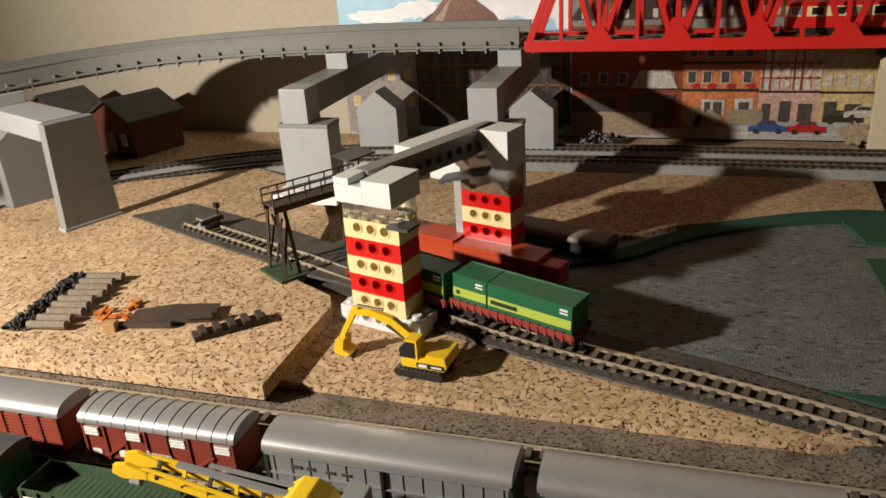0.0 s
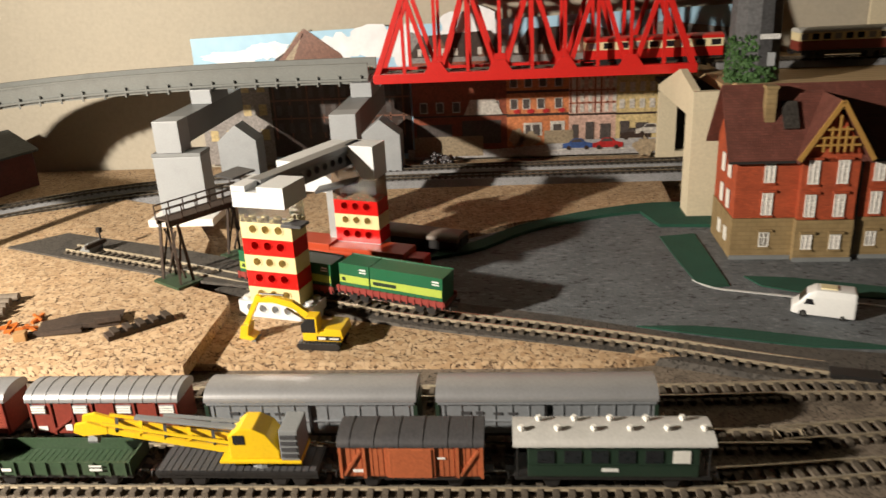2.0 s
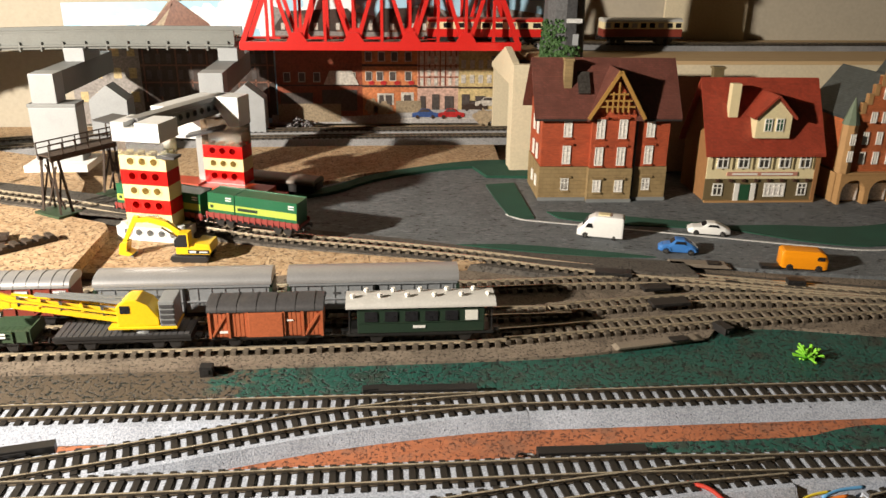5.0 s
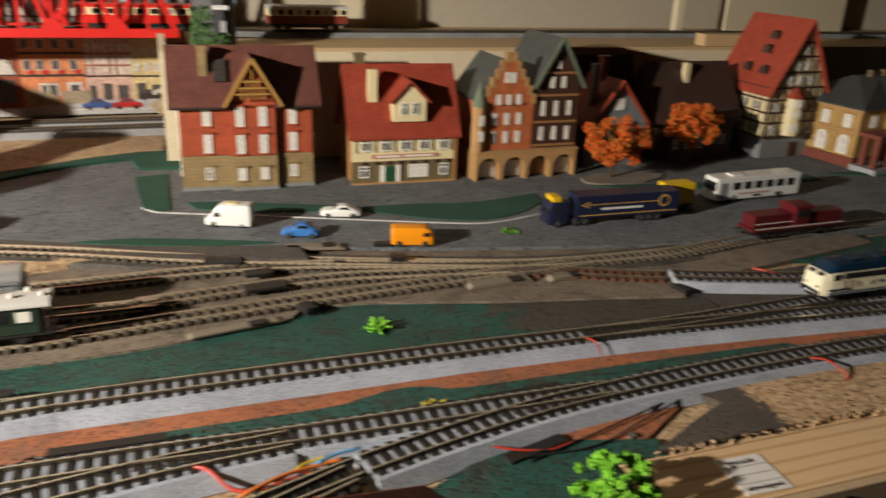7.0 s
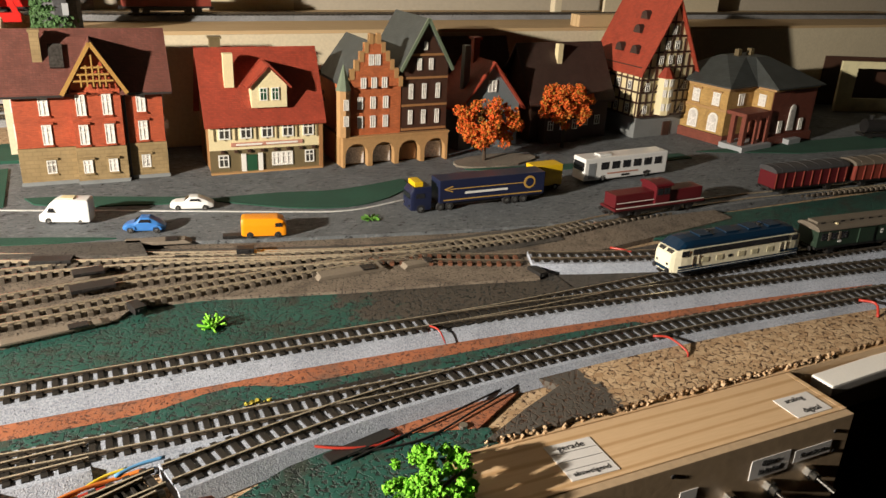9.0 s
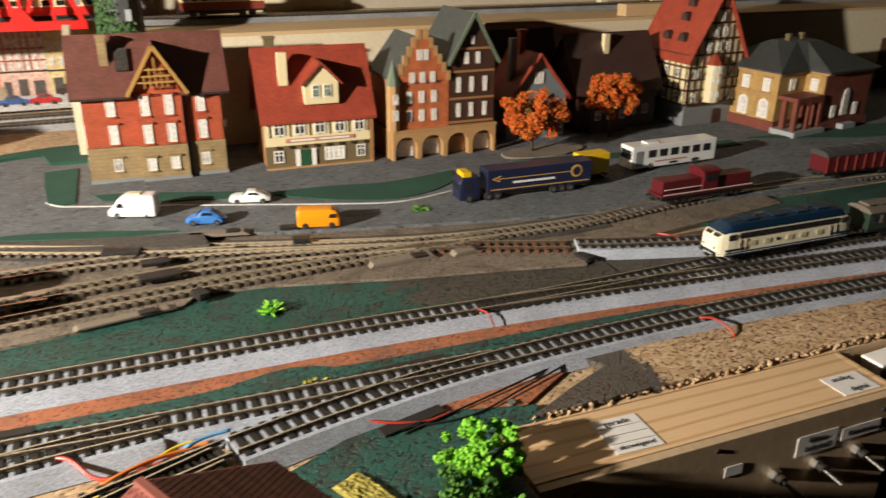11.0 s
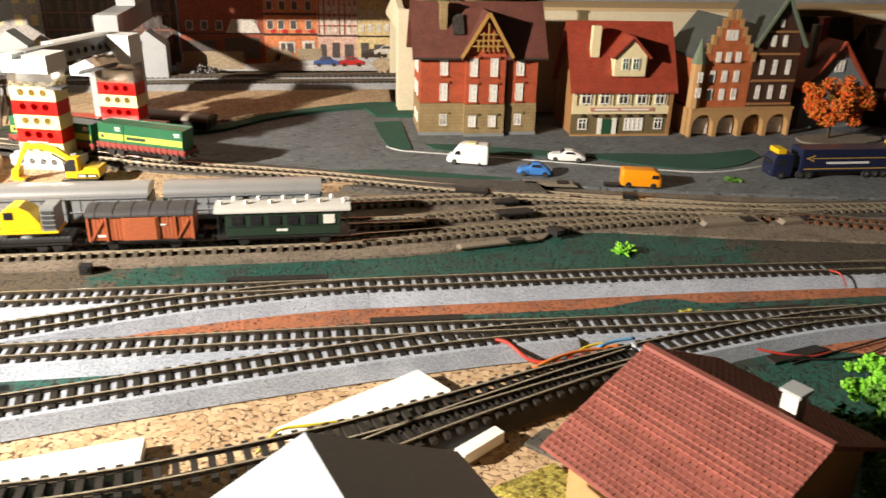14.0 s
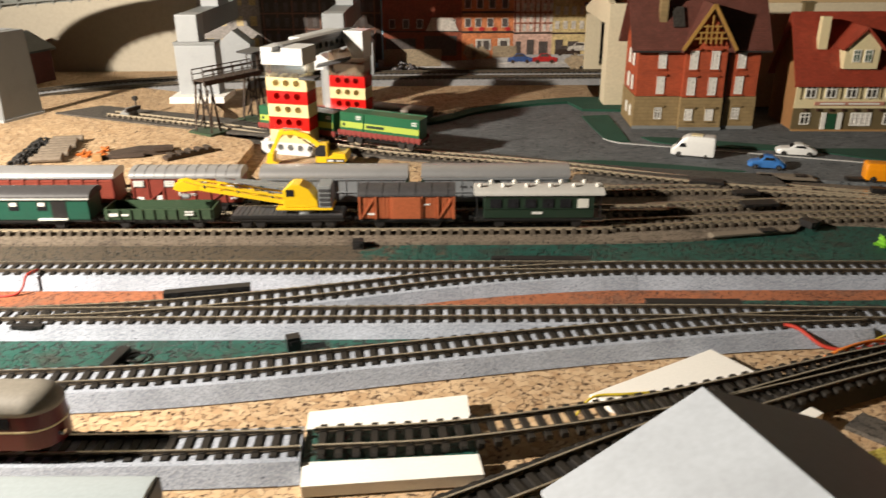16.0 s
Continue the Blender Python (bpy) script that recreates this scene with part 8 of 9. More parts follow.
part("ram", rod(bmesh.new(), (-0.0060, 0.0019, 0.0105), (-0.0190, 0.0019, 0.0188), 0.0007, 8), CHROME, boom)
part("ram", rod(bmesh.new(), (-0.0200, 0.0019, 0.0262), (-0.0330, 0.0019, 0.0268), 0.0007, 8), CHROME, boom)
for k in range(4):
    part("bucket_tooth", boxes((-0.0400, -0.0372, -0.0020 + k * 0.0021, -0.0010 + k * 0.0021, 0.0003, 0.0012)), PLASTIC_MID, boom)

WOOD_OLD = paint("dark_weathered_timber", (0.050, 0.032, 0.022), 0.7, vary=0.35, grain=600, wear=0.3)
t = thing("loading_gantry", "dark brown timber trestle gantry with a railed walkway", "gantry", pose(-0.2140, 0.3500, 0.0146, 0, 0, 56))
for k in range(15):
    part("deck_plank", boxes((0.0005 + k * 0.0040, 0.0040 + k * 0.0040, -0.0068, 0.0068, 0.0405, 0.0415)), WOOD_OLD, t)
for y in (-0.006, 0.006):
    part("bearer", boxes((0, 0.060, y - 0.0008, y + 0.0008, 0.0378, 0.0404)), WOOD_OLD, t)
    bm = rod(bmesh.new(), (0, y * 1.1, 0.0492), (0.060, y * 1.1, 0.0492), 0.0005, 6)
    rod(bm, (0, y * 1.1, 0.0455), (0.060, y * 1.1, 0.0455), 0.0004, 6)
    part("handrail", bm, WOOD_OLD, t)
    for k in range(7):
        part("rail_post", rod(bmesh.new(), (k * 0.010, y * 1.1, 0.0405), (k * 0.010, y * 1.1, 0.0494), 0.0005, 6), WOOD_OLD, t)
for x in (0.004, 0.054):
    for y in (-0.0058, 0.0058):
        for dx in (-0.0045, 0.0045):
            part("leg", bar(bmesh.new(), (x + dx, y * 1.6, 0.0015), (x + dx * 0.5, y, 0.0378), 0.0015, 0.0015), WOOD_OLD, t)
        part("brace", bar(bmesh.new(), (x - 0.0045, y * 1.55, 0.004), (x + 0.003, y * 1.1, 0.034), 0.0009, 0.0011), WOOD_OLD, t)
    for s in (-1, 1):
        part("brace", bar(bmesh.new(), (x, s * -0.0085, 0.004), (x, s * 0.0058, 0.034), 0.0009, 0.0011), WOOD_OLD, t)
    part("base_plate", boxes((x - 0.009, x + 0.009, -0.013, 0.013, 0.0, 0.0016)), GREEN_FREIGHT, t, "dull green base plate")
part("canopy", bar(bmesh.new(), (0.048, 0, 0.0560), (0.066, 0, 0.0575), 0.018, 0.0012), PLASTIC_DARK, t, "dark canopy roof")
for y in (-0.006, 0.006):
    part("canopy_post", rod(bmesh.new(), (0.056, y, 0.0415), (0.056, y, 0.0562), 0.0006, 6), WOOD_OLD, t)

t = thing("buffer_stop", "small dark buffer stop at the end of the spur", "buffer stop", pose(-0.2930, 0.4050, 0.0158, 0, 0, -22))
part("ramp", solid([(-0.010, 0), (0.003, 0), (0.003, 0.0085), (0.0015, 0.0085)], -0.0055, 0.0055, "y", 0.0003), PLASTIC_MID, t)
part("beam", boxes((0.003, 0.0048, -0.0085, 0.0085, 0.0052, 0.0082), edge=0.0003), WOOD_OLD, t)
part("lamp_post", rod(bmesh.new(), (0.001, 0.007, 0.0), (0.001, 0.007, 0.0150), 0.0007, 8), BLACK, t)
part("lamp", boxes((-0.0008, 0.0028, 0.0055, 0.0085, 0.0125, 0.0160), edge=0.0003), BLACK, t)

BARKY = paint("log_bark", (0.16, 0.125, 0.09), 0.7, vary=0.3, grain=500, wear=0.3, dirt=(0.07, 0.05, 0.035))
pile = thing("log_stack", "stack of short grey-brown logs lying on the cork", "logs", pose(-0.3010, 0.2680, 0.0146, 0, 0, 100))
for k in range(9):
    part("log", rod(bmesh.new(), (0.002 + k * 0.0070, -0.0105 + 0.0012 * math.sin(k * 2.1), 0.0030), (0.0025 + k * 0.0070, 0.0095 + 0.0012 * math.cos(k * 1.7), 0.0030), 0.0024, 10, 0.0021), BARKY, pile)
bm = bmesh.new()
rnd = random.Random(77)
for i in range(420):
    c = bmesh.ops.create_icosphere(bm, subdivisions=1, radius=rnd.uniform(0.0006, 0.0015))
    off = max(-0.0075, min(0.0075, rnd.gauss(0, 0.0034)))
    q = Vector((rnd.uniform(0, 0.064), 0.0180 + off, rnd.uniform(0.0004, 0.0012 + 0.0038 * (1 - abs(off) / 0.0076))))
    for v in c["verts"]:
        v.co = v.co * rnd.uniform(0.8, 1.2) + q
plain("coal_heap", bm, paint("black_coal", (0.012, 0.011, 0.010), 0.6, vary=0.5, grain=800), "long heap of black coal beside the logs", "coal", kind="stuff", m=pose(-0.3010, 0.2680, 0.0146, 0, 0, 100))
t = thing("scrap_timber", "charred dark timber boards lying on the cork", "scrap wood", pose(-0.2450, 0.2930, 0.0147, 0, 0, 18))
part("board", solid([(-0.020, 0.0), (0.022, 0.0), (0.024, 0.0030), (0.0, 0.0042), (-0.020, 0.0022)], -0.0075, 0.0075, "y", 0.0004), WOOD_OLD, t)
part("board", boxes((0.010, 0.024, -0.009, -0.006, 0.0030, 0.0062), edge=0.0004), WOOD_OLD, t)
part("stake", bar(bmesh.new(), (-0.028, -0.006, 0.0012), (0.004, -0.011, 0.0022), 0.003, 0.0024), WOOD_OLD, t)
t = thing("scrap_timber", "notched dark timber beam lying on the cork", "scrap wood", pose(-0.2075, 0.2880, 0.0147, 0, 0, 44))
part("beam", boxes((-0.018, 0.018, -0.004, 0.004, 0.0, 0.0026), edge=0.0003), WOOD_OLD, t)
for k in range(5):
    part("cleat", boxes((-0.015 + k * 0.007, -0.0115 + k * 0.007, -0.0044, 0.0044, 0.0026, 0.0044), edge=0.0003), paint("dark_cleat", (0.05, 0.035, 0.025), 0.6, vary=0.3) if k == 0 else bpy.data.materials["dark_cleat"], t)
ORANGE_BIT = paint("orange_plastic_scrap", (0.50, 0.13, 0.02), 0.5, vary=0.15)
for x, y, a in ((-0.2840, 0.2900, 20), (-0.2720, 0.3000, 75), (-0.2690, 0.2880, 140), (-0.2780, 0.2850, 10)):
    bm = bar(bmesh.new(), (-0.005, 0, 0.0008), (0.005, 0.001, 0.0018), 0.0018, 0.0014)
    bar(bm, (-0.001, -0.003, 0.001), (0.001, 0.004, 0.0028), 0.0012, 0.0012)
    plain("plastic_scrap", bm, ORANGE_BIT, "small orange plastic scrap on the cork", "scrap", group="orange scraps", m=pose(x, y, 0.0146, 0, 0, a))
plain("small_crate", boxes((-0.003, 0.003, -0.0025, 0.0025, 0, 0.0048), edge=0.0003), SANDY, "small sandy crate on the cork", "crate", m=pose(-0.2680, 0.2760, 0.0146, 0, 0, 15))

# red brick set darker than its own tone to carry the viaduct's shade
BRICK_SHED = rows_of("shade_toned_shed_brick", (0.13, 0.025, 0.018), (0.08, 0.025, 0.016), 0.0028, 0.0009)
for i, (x, y, w, d, ea, ri, label) in enumerate(((-0.5330, 0.5900, 0.062, 0.052, 0.042, 0.0560, "red shed toned dark for shade, with a grey pitched roof by the wall"), (-0.6150, 0.6000, 0.066, 0.040, 0.044, 0.0585, "shed toned dark for shade, with a grey roof against the wall"))):
    t = thing("goods_shed", label, "shed", pose(x, y, 0, 0, 0, -19), group="sheds")
    gable_wall(t, 0, w, 0, d, 0.0073, ea, ri, BRICK_SHED, "y")
    gable_roof(t, 0, w, 0, d, ea, ri + 0.001, TILE_SLATE, "y", 0.004, label="grey pitched roof")
    part("door", boxes((w * 0.30, w * 0.58, -0.0012, -0.0001, 0.0073, 0.030)), TIMBER_DARK, t)
    part("window", boxes((w * 0.72, w * 0.88, -0.0012, -0.0001, 0.018, 0.030)), GLASS_DARK, t)


# point motors, small electrical bits and low black blocks drawn for shade
MOTOR = paint("brown_grey_motor_plastic", (0.20, 0.165, 0.125), 0.65, vary=0.15, wear=0.3)
for x, y, z, w, d, h, a in ((0.2080, 0.2590, 0.0053, 0.040, 0.0075, 0.0024, -10), (0.2100, 0.2350, 0.0031, 0.040, 0.0075, 0.0024, -14), (0.3060, 0.1830, 0.0031, 0.044, 0.0085, 0.0024, 2), (0.3480, 0.1810, 0.0031, 0.024, 0.0070, 0.0024, 4), (0.1500, 0.1640, 0.0031, 0.050, 0.0060, 0.0012, 10)):
    t = thing("point_motor", "flat brown-grey point motor beside the track", "point motor", pose(x, y, z, 0, 0, a), group="point motors")
    part("case", solid([(-w / 2, 0), (w / 2, 0), (w / 2 - 0.004, h), (-w / 2 + 0.002, h)], -d / 2, d / 2, "y", 0.0003), MOTOR, t)
    part("lever", boxes((w * 0.12, w * 0.30, -d / 2 - 0.0004, d / 4, h, h + 0.0008)), BLACK, t)
# the 0.0020-high yard blocks stand in for low shadows on the grey plates
for x, y, z, w, d, h, a in ((0.1500, 0.2470, 0.0062, 0.022, 0.0085, 0.0020, -14), (0.1680, 0.2235, 0.0062, 0.016, 0.0080, 0.0020, 4), (0.1690, 0.2030, 0.0062, 0.022, 0.0090, 0.0020, 6), (0.2520, 0.2540, 0.0053, 0.012, 0.006, 0.0020, -10), (0.2540, 0.2260, 0.0062, 0.010, 0.006, 0.0032, -14), (0.1880, 0.1745, 0.0031, 0.006, 0.010, 0.0040, 20), (-0.0720, 0.1480, 0.0010, 0.006, 0.005, 0.0055, 0), (0.0060, 0.1275, 0.0014, 0.011, 0.004, 0.0032, 5), (0.0300, 0.1235, 0.0014, 0.044, 0.005, 0.0046, -1),
                            (-0.0880, 0.0385, 0.0010, 0.006, 0.005, 0.0062, 20), (-0.2070, 0.0500, 0.0042, 0.014, 0.0035, 0.0024, 0), (-0.1600, 0.0280, 0.0010, 0.005, 0.016, 0.0030, -10), (-0.1370, 0.0830, 0.0042, 0.040, 0.005, 0.0042, 12), (0.4100, 0.1480, 0.0010, 0.006, 0.012, 0.0040, 10), (0.0920, 0.0745, 0.0008, 0.044, 0.005, 0.0044, -1), (0.2640, 0.0660, 0.0010, 0.044, 0.005, 0.0044, 2), (0.2560, 0.0290, 0.0012, 0.030, 0.006, 0.0014, 14)):
    plain("electric_and_shade_block", boxes((-w / 2, w / 2, -d / 2, d / 2, 0, h), (-w / 4, w / 4, -d / 2 - 0.0006, d / 2, h * 0.4, h * 0.8), edge=0.0003), BLACK, "small black electrical block beside the track, low yard ones standing in for shade", "switch part", group="electrical blocks", m=pose(x, y, z, 0, 0, a))


def wire(pts, colour, label, r=0.0006):
    line = spline(pts, 0.002)
    ring = [(r * math.cos(2 * math.pi * i / 6), r * math.sin(2 * math.pi * i / 6)) for i in range(6)]
    return plain("wire", sweep(bmesh.new(), line, ring), colour, label, "wire", group="loose wires", smooth=True)


WIRE = {k: paint(k + "_wire_sleeve", c, 0.35, vary=0.05, wear=0.05) for k, c in {"red": (0.40, 0.040, 0.026), "orange": (0.60, 0.17, 0.03), "yellow": (0.65, 0.50, 0.04), "blue": (0.10, 0.28, 0.50), "black": (0.015, 0.014, 0.014)}.items()}
wire([(0.121, 0.050, 0.0062), (0.128, 0.045, 0.0068), (0.136, 0.036, 0.0030), (0.146, 0.033, 0.0030), (0.160, 0.036, 0.0034), (0.172, 0.038, 0.0032)], WIRE["red"], "red loose wire lying between the tracks", 0.0009)
wire([(0.134, 0.030, 0.0012), (0.142, 0.032, 0.0040), (0.155, 0.037, 0.0046), (0.168, 0.040, 0.0040), (0.178, 0.040, 0.0052)], WIRE["orange"], "orange loose wire lying between the tracks", 0.0008)
wire([(0.136, 0.028, 0.0010), (0.150, 0.034, 0.0030), (0.163, 0.041, 0.0048), (0.174, 0.043, 0.0054)], WIRE["yellow"], "yellow loose wire lying between the tracks", 0.0006)
wire([(0.168, 0.040, 0.0052), (0.176, 0.0425, 0.0060), (0.186, 0.043, 0.0066)], WIRE["blue"], "short blue wire end beside the track", 0.0007)
wire([(0.024, -0.012, 0.0010), (0.032, -0.004, 0.0045), (0.044, -0.003, 0.0052), (0.058, -0.001, 0.0048)], WIRE["yellow"], "thin yellow wire on white foam", 0.0005)
wire([(0.236, 0.034, 0.0040), (0.248, 0.029, 0.0030), (0.262, 0.027, 0.0018), (0.276, 0.030, 0.0018)], WIRE["red"], "red wire end on the green board", 0.0006)
wire([(0.250, 0.022, 0.0018), (0.29, 0.033, 0.0022), (0.33, 0.044, 0.0030), (0.36, 0.050, 0.0040)], WIRE["black"], "thin black wire running to the junction", 0.0005)
wire([(0.245, 0.026, 0.0018), (0.28, 0.024, 0.0018), (0.31, 0.034, 0.0024), (0.345, 0.047, 0.0030)], WIRE["black"], "thin black wire running to the junction", 0.0005)
wire([(0.318, 0.1005, 0.0076), (0.320, 0.094, 0.0080), (0.322, 0.089, 0.0020)], WIRE["red"], "red feeder wire at the rail", 0.0005)
wire([(0.418, 0.052, 0.0078), (0.424, 0.047, 0.0082), (0.428, 0.038, 0.0046), (0.425, 0.034, 0.0024)], WIRE["red"], "red feeder wire at the rail", 0.0006)
wire([(0.470, 0.158, 0.0070), (0.476, 0.150, 0.0074), (0.486, 0.146, 0.0040)], WIRE["red"], "red feeder wire at the rail", 0.0008)
wire([(-0.229, 0.106, 0.0078), (-0.231, 0.098, 0.0082), (-0.234, 0.090, 0.0016), (-0.26, 0.088, 0.0014)], WIRE["red"], "red feeder wire at the rail", 0.0007)
wire([(0.558, 0.045, 0.0076), (0.562, 0.037, 0.0080), (0.556, 0.030, 0.0030)], WIRE["red"], "red feeder wire at the rail", 0.0008)
for x, y in ((0.0655, 0.0735), (-0.1520, 0.0300)):
    a = bmesh.new()
    pts = [(0.004 * math.cos(2 * math.pi * i / 20), 0.004 * math.sin(2 * math.pi * i / 20), 0.0012 + 0.0004 * math.sin(i)) for i in range(21)]
    for p, q in zip(pts, pts[1:]):
        rod(a, p, q, 0.0005, 6)
    plain("wire_coil", a, WIRE["black"], "small coil of dark wire on the board", "wire", m=pose(x, y, 0.0008))
t = plain("straw_tuft", crown(bmesh.new(), (0, 0, 0.0012), (0.007, 0.0025, 0.001), 14, 10, 0.0007, 61), leaf_mat("yellow_straw", (0.40, 0.33, 0.03), (0.5, 0.42, 0.06)), "yellow straw flock scrap between tracks", "plant", m=pose(0.2260, 0.0720, 0.0012, 0, 0, -5))

# foam slabs and card pieces in the foreground
plain("foam_slab", solid([(-0.073, -0.013), (-0.015, -0.002), (-0.0140, -0.0190), (-0.0722, -0.0236)], 0.0, 0.0044, "z", 0.0002), FOAM, "white foam slab behind the front track", "foam board", group="foam slabs")
plain("foam_slab", solid([(-0.0705, -0.0418), (-0.0120, -0.0374), (-0.0105, -0.0480), (-0.0690, -0.0540)], 0.0, 0.0044, "z", 0.0002), FOAM, "white foam slab in front of the track", "foam board", group="foam slabs")
plain("trackbed_strip", solid([(-0.0720, -0.0238), (-0.0140, -0.0192), (-0.0122, -0.0372), (-0.0706, -0.0416)], 0.0, 0.0042, "z", 0.0002), CORK_GREEN, "green painted cork strip between two foam slabs", "trackbed", kind="structure")
plain("foam_slab", solid([(0.031, -0.002), (0.087, 0.0315), (0.0990, 0.0140), (0.050, -0.0155)], 0.0, 0.0044, "z", 0.0002), FOAM, "pointed white foam slab beside the front track", "foam board", group="foam slabs")
plain("foam_slab", solid([(0.0935, -0.0222), (0.1105, -0.0106), (0.1132, -0.0148), (0.0962, -0.0268)], 0.0, 0.0048, "z", 0.0003), FOAM, "narrow white foam strip under the track edge", "foam board", group="foam slabs")
plain("foam_slab", solid([(-0.165, -0.068), (-0.09, -0.066), (-0.088, -0.076), (-0.165, -0.080)], 0.0, 0.0030, "z", 0.0002), FOAM, "white foam strip beside the front track", "foam board", group="foam slabs")
GRASS = paint("olive_grass_flock", (0.30, 0.25, 0.045), 0.95, vary=0.75, grain=1400, wear=0.5, dirt=(0.10, 0.085, 0.02), relief=1.0)
for label, pts in (("olive grass mat beside the house", [(0.101, -0.041), (0.128, -0.0300), (0.136, -0.046), (0.118, -0.055)]), ("olive grass mat behind the red-roofed house", [(0.2150, 0.0015), (0.2265, 0.0070), (0.2365, -0.0150), (0.2240, -0.0190)])):
    bm = bmesh.new()
    n = 16
    grid = [[bm.verts.new((Vector(pts[0]).lerp(Vector(pts[1]), i / n)).lerp(Vector(pts[3]).lerp(Vector(pts[2]), i / n), j / n).to_tuple() + (0.0013 if i in (0, n) or j in (0, n) else 0.0026 + random.uniform(-0.0006, 0.0006),)) for j in range(n + 1)] for i in range(n + 1)]
    for i in range(n):
        for j in range(n):
            bm.faces.new((grid[i][j], grid[i + 1][j], grid[i + 1][j + 1], grid[i][j + 1]))
    plain("grass_mat", bm, GRASS, label, "grass mat", kind="stuff")
plain("slate_card", solid([(0.120, -0.018), (0.130, -0.010), (0.142, -0.022), (0.133, -0.031)], 0.0, 0.0018, "z"), CORK_DARK, "dark grey painted corner piece by the house", "card")
CARD_BLUE = paint("pale_blue_grey_card", (0.36, 0.39, 0.43), 0.6, vary=0.06, grain=500, wear=0.15)
TILE_PINK = rows_of("dusty_red_roof_tiles", (0.27, 0.080, 0.060), (0.21, 0.062, 0.047), 0.0042, 0.0021, 0.6, True)
for name, label, x, y, ridge, eave, half, length, turn, material, wall_mat in (("station_house", "house with a broad dusty-red tiled roof and white chimney", 0.1540, -0.0330, 0.0475, 0.0275, 0.045, 0.0650, 28.0, TILE_PINK, SANDY),
                                                                              ("grey_roofed_house", "house with a plain pale grey card roof", 0.0440, -0.0790, 0.0562, 0.0350, 0.045, 0.0800, 19.3, CARD_BLUE, CREAM)):
    t = thing(name, label, "house", pose(x, y, 0, 0, 0, turn), group="foreground houses")
    k = (ridge - eave) / half
    part("wall", solid([(-half + 0.007, 0.0013), (half - 0.007, 0.0013), (half - 0.007, eave + 0.003), (0, ridge - 0.0025), (-half + 0.007, eave + 0.003)], -length + 0.006, -0.006, "y"), wall_mat, t)
    for s in (-1, 1):
        bm = bmesh.new()
        prism(bm, [(s * half, eave), (s * half, eave + 0.0014), (0, ridge + 0.0014), (0, ridge)], -length, 0, "y")
        part("roof", bm, material, t, label="dusty-red tiled roof slope" if name == "station_house" else "pale grey roof slope")
        if name == "station_house":
            rise, rows, cols = ridge - eave, 23, 27
            bm = bmesh.new()
            for i in range(rows):
                for j in range(-1, cols):
                    y0 = -length + length * (j + 0.5 * (i % 2)) / cols
                    y1 = min(y0 + length / cols, 0) - 0.0005
                    y0 = max(y0, -length)
                    if y1 - y0 < 0.0004:
                        continue
                    u0, u1, lift = i / rows, (i + 0.88) / rows, 0.00045 + random.uniform(-0.0001, 0.0001)
                    ring = [bm.verts.new((s * half * (1 - u), y, eave + rise * u + 0.00135 + h)) for u, h in ((u0, lift), (u1, 0.0001)) for y in (y0, y1)]
                    foot = [bm.verts.new((s * half * (1 - u0), y, eave + rise * u0 + 0.0013)) for y in (y0, y1)]
                    bm.faces.new((ring[0], ring[1], ring[3], ring[2]))
                    bm.faces.new((foot[0], foot[1], ring[1], ring[0]))
                    bm.faces.new((foot[0], ring[0], ring[2]))
                    bm.faces.new((foot[1], ring[3], ring[1]))
            ob = part("roof_tiles", bm, material, t, "rows of small dusty-red roof tiles")
            tagged(ob, "rows of small dusty-red roof tiles", kind="stuff")
    for xx in (-0.022, -0.006, 0.012):
        window(t, xx, -length + 0.0057, 0.010, 0.0075, 0.0105)
    if name == "station_house":
        part("chimney", boxes((0.0060, 0.0115, -0.0500, -0.0450, 0.040, 0.0535), edge=0.0002), WINDOW_WHITE, t, "white plastered chimney")
        part("chimney_cap", boxes((0.0052, 0.0123, -0.0508, -0.0442, 0.0536, 0.0548), edge=0.0002), PLASTIC_GREY, t)
        part("ridge_tile", boxes((-0.0014, 0.0014, -length, 0.0, ridge + 0.0010, ridge + 0.0024), edge=0.0004), material, t)
        part("porch_roof", solid([(-half - 0.008, 0.020), (-half + 0.007, 0.029), (-half + 0.007, 0.018), (-half - 0.008, 0.014)], -0.052, -0.040, "y", 0.0004), FOAM, t, "small white porch roof")

# ---- wooden control box at the table edge ----
PINE = timber("varnished_pine", (0.46, 0.28, 0.13), (0.66, 0.46, 0.27), 0.4, 42)
PINE_FRONT = paint("pale_plywood_front", (0.44, 0.32, 0.20), 0.55, vary=0.1, grain=250, wear=0.25, dirt=(0.28, 0.18, 0.10))
LABEL = paint("white_paper_label", (0.66, 0.64, 0.62), 0.6, vary=0.04, wear=0.05)
PRINT = paint("black_print", (0.02, 0.02, 0.022), 0.6, vary=0.1)
BX, BY0, BY1, BT = (0.2850, 0.4680), -0.0265, 0.0100, 0.0
t = thing("control_box", "varnished pine control box with paper labels and toggle switches", "control box")
part("top", boxes((BX[0], BX[1] - 0.003, BY0 + 0.0042, BY1, BT - 0.006, BT), edge=0.0004), PINE, t, "varnished pine top board")
part("front", boxes((BX[0], BX[1], BY0, BY0 + 0.0040, BT - 0.075, BT - 0.0004), edge=0.0004), PINE_FRONT, t, "pale plywood front panel")
part("side", boxes((BX[1] - 0.0028, BX[1], BY0 + 0.0042, BY1, BT - 0.075, BT), edge=0.0003), PINE, t)
part("edge_batten", boxes((0.2850, 0.56, BY1 + 0.0002, BY1 + 0.0026, BT - 0.02, BT + 0.0006), edge=0.0003), PINE, t)


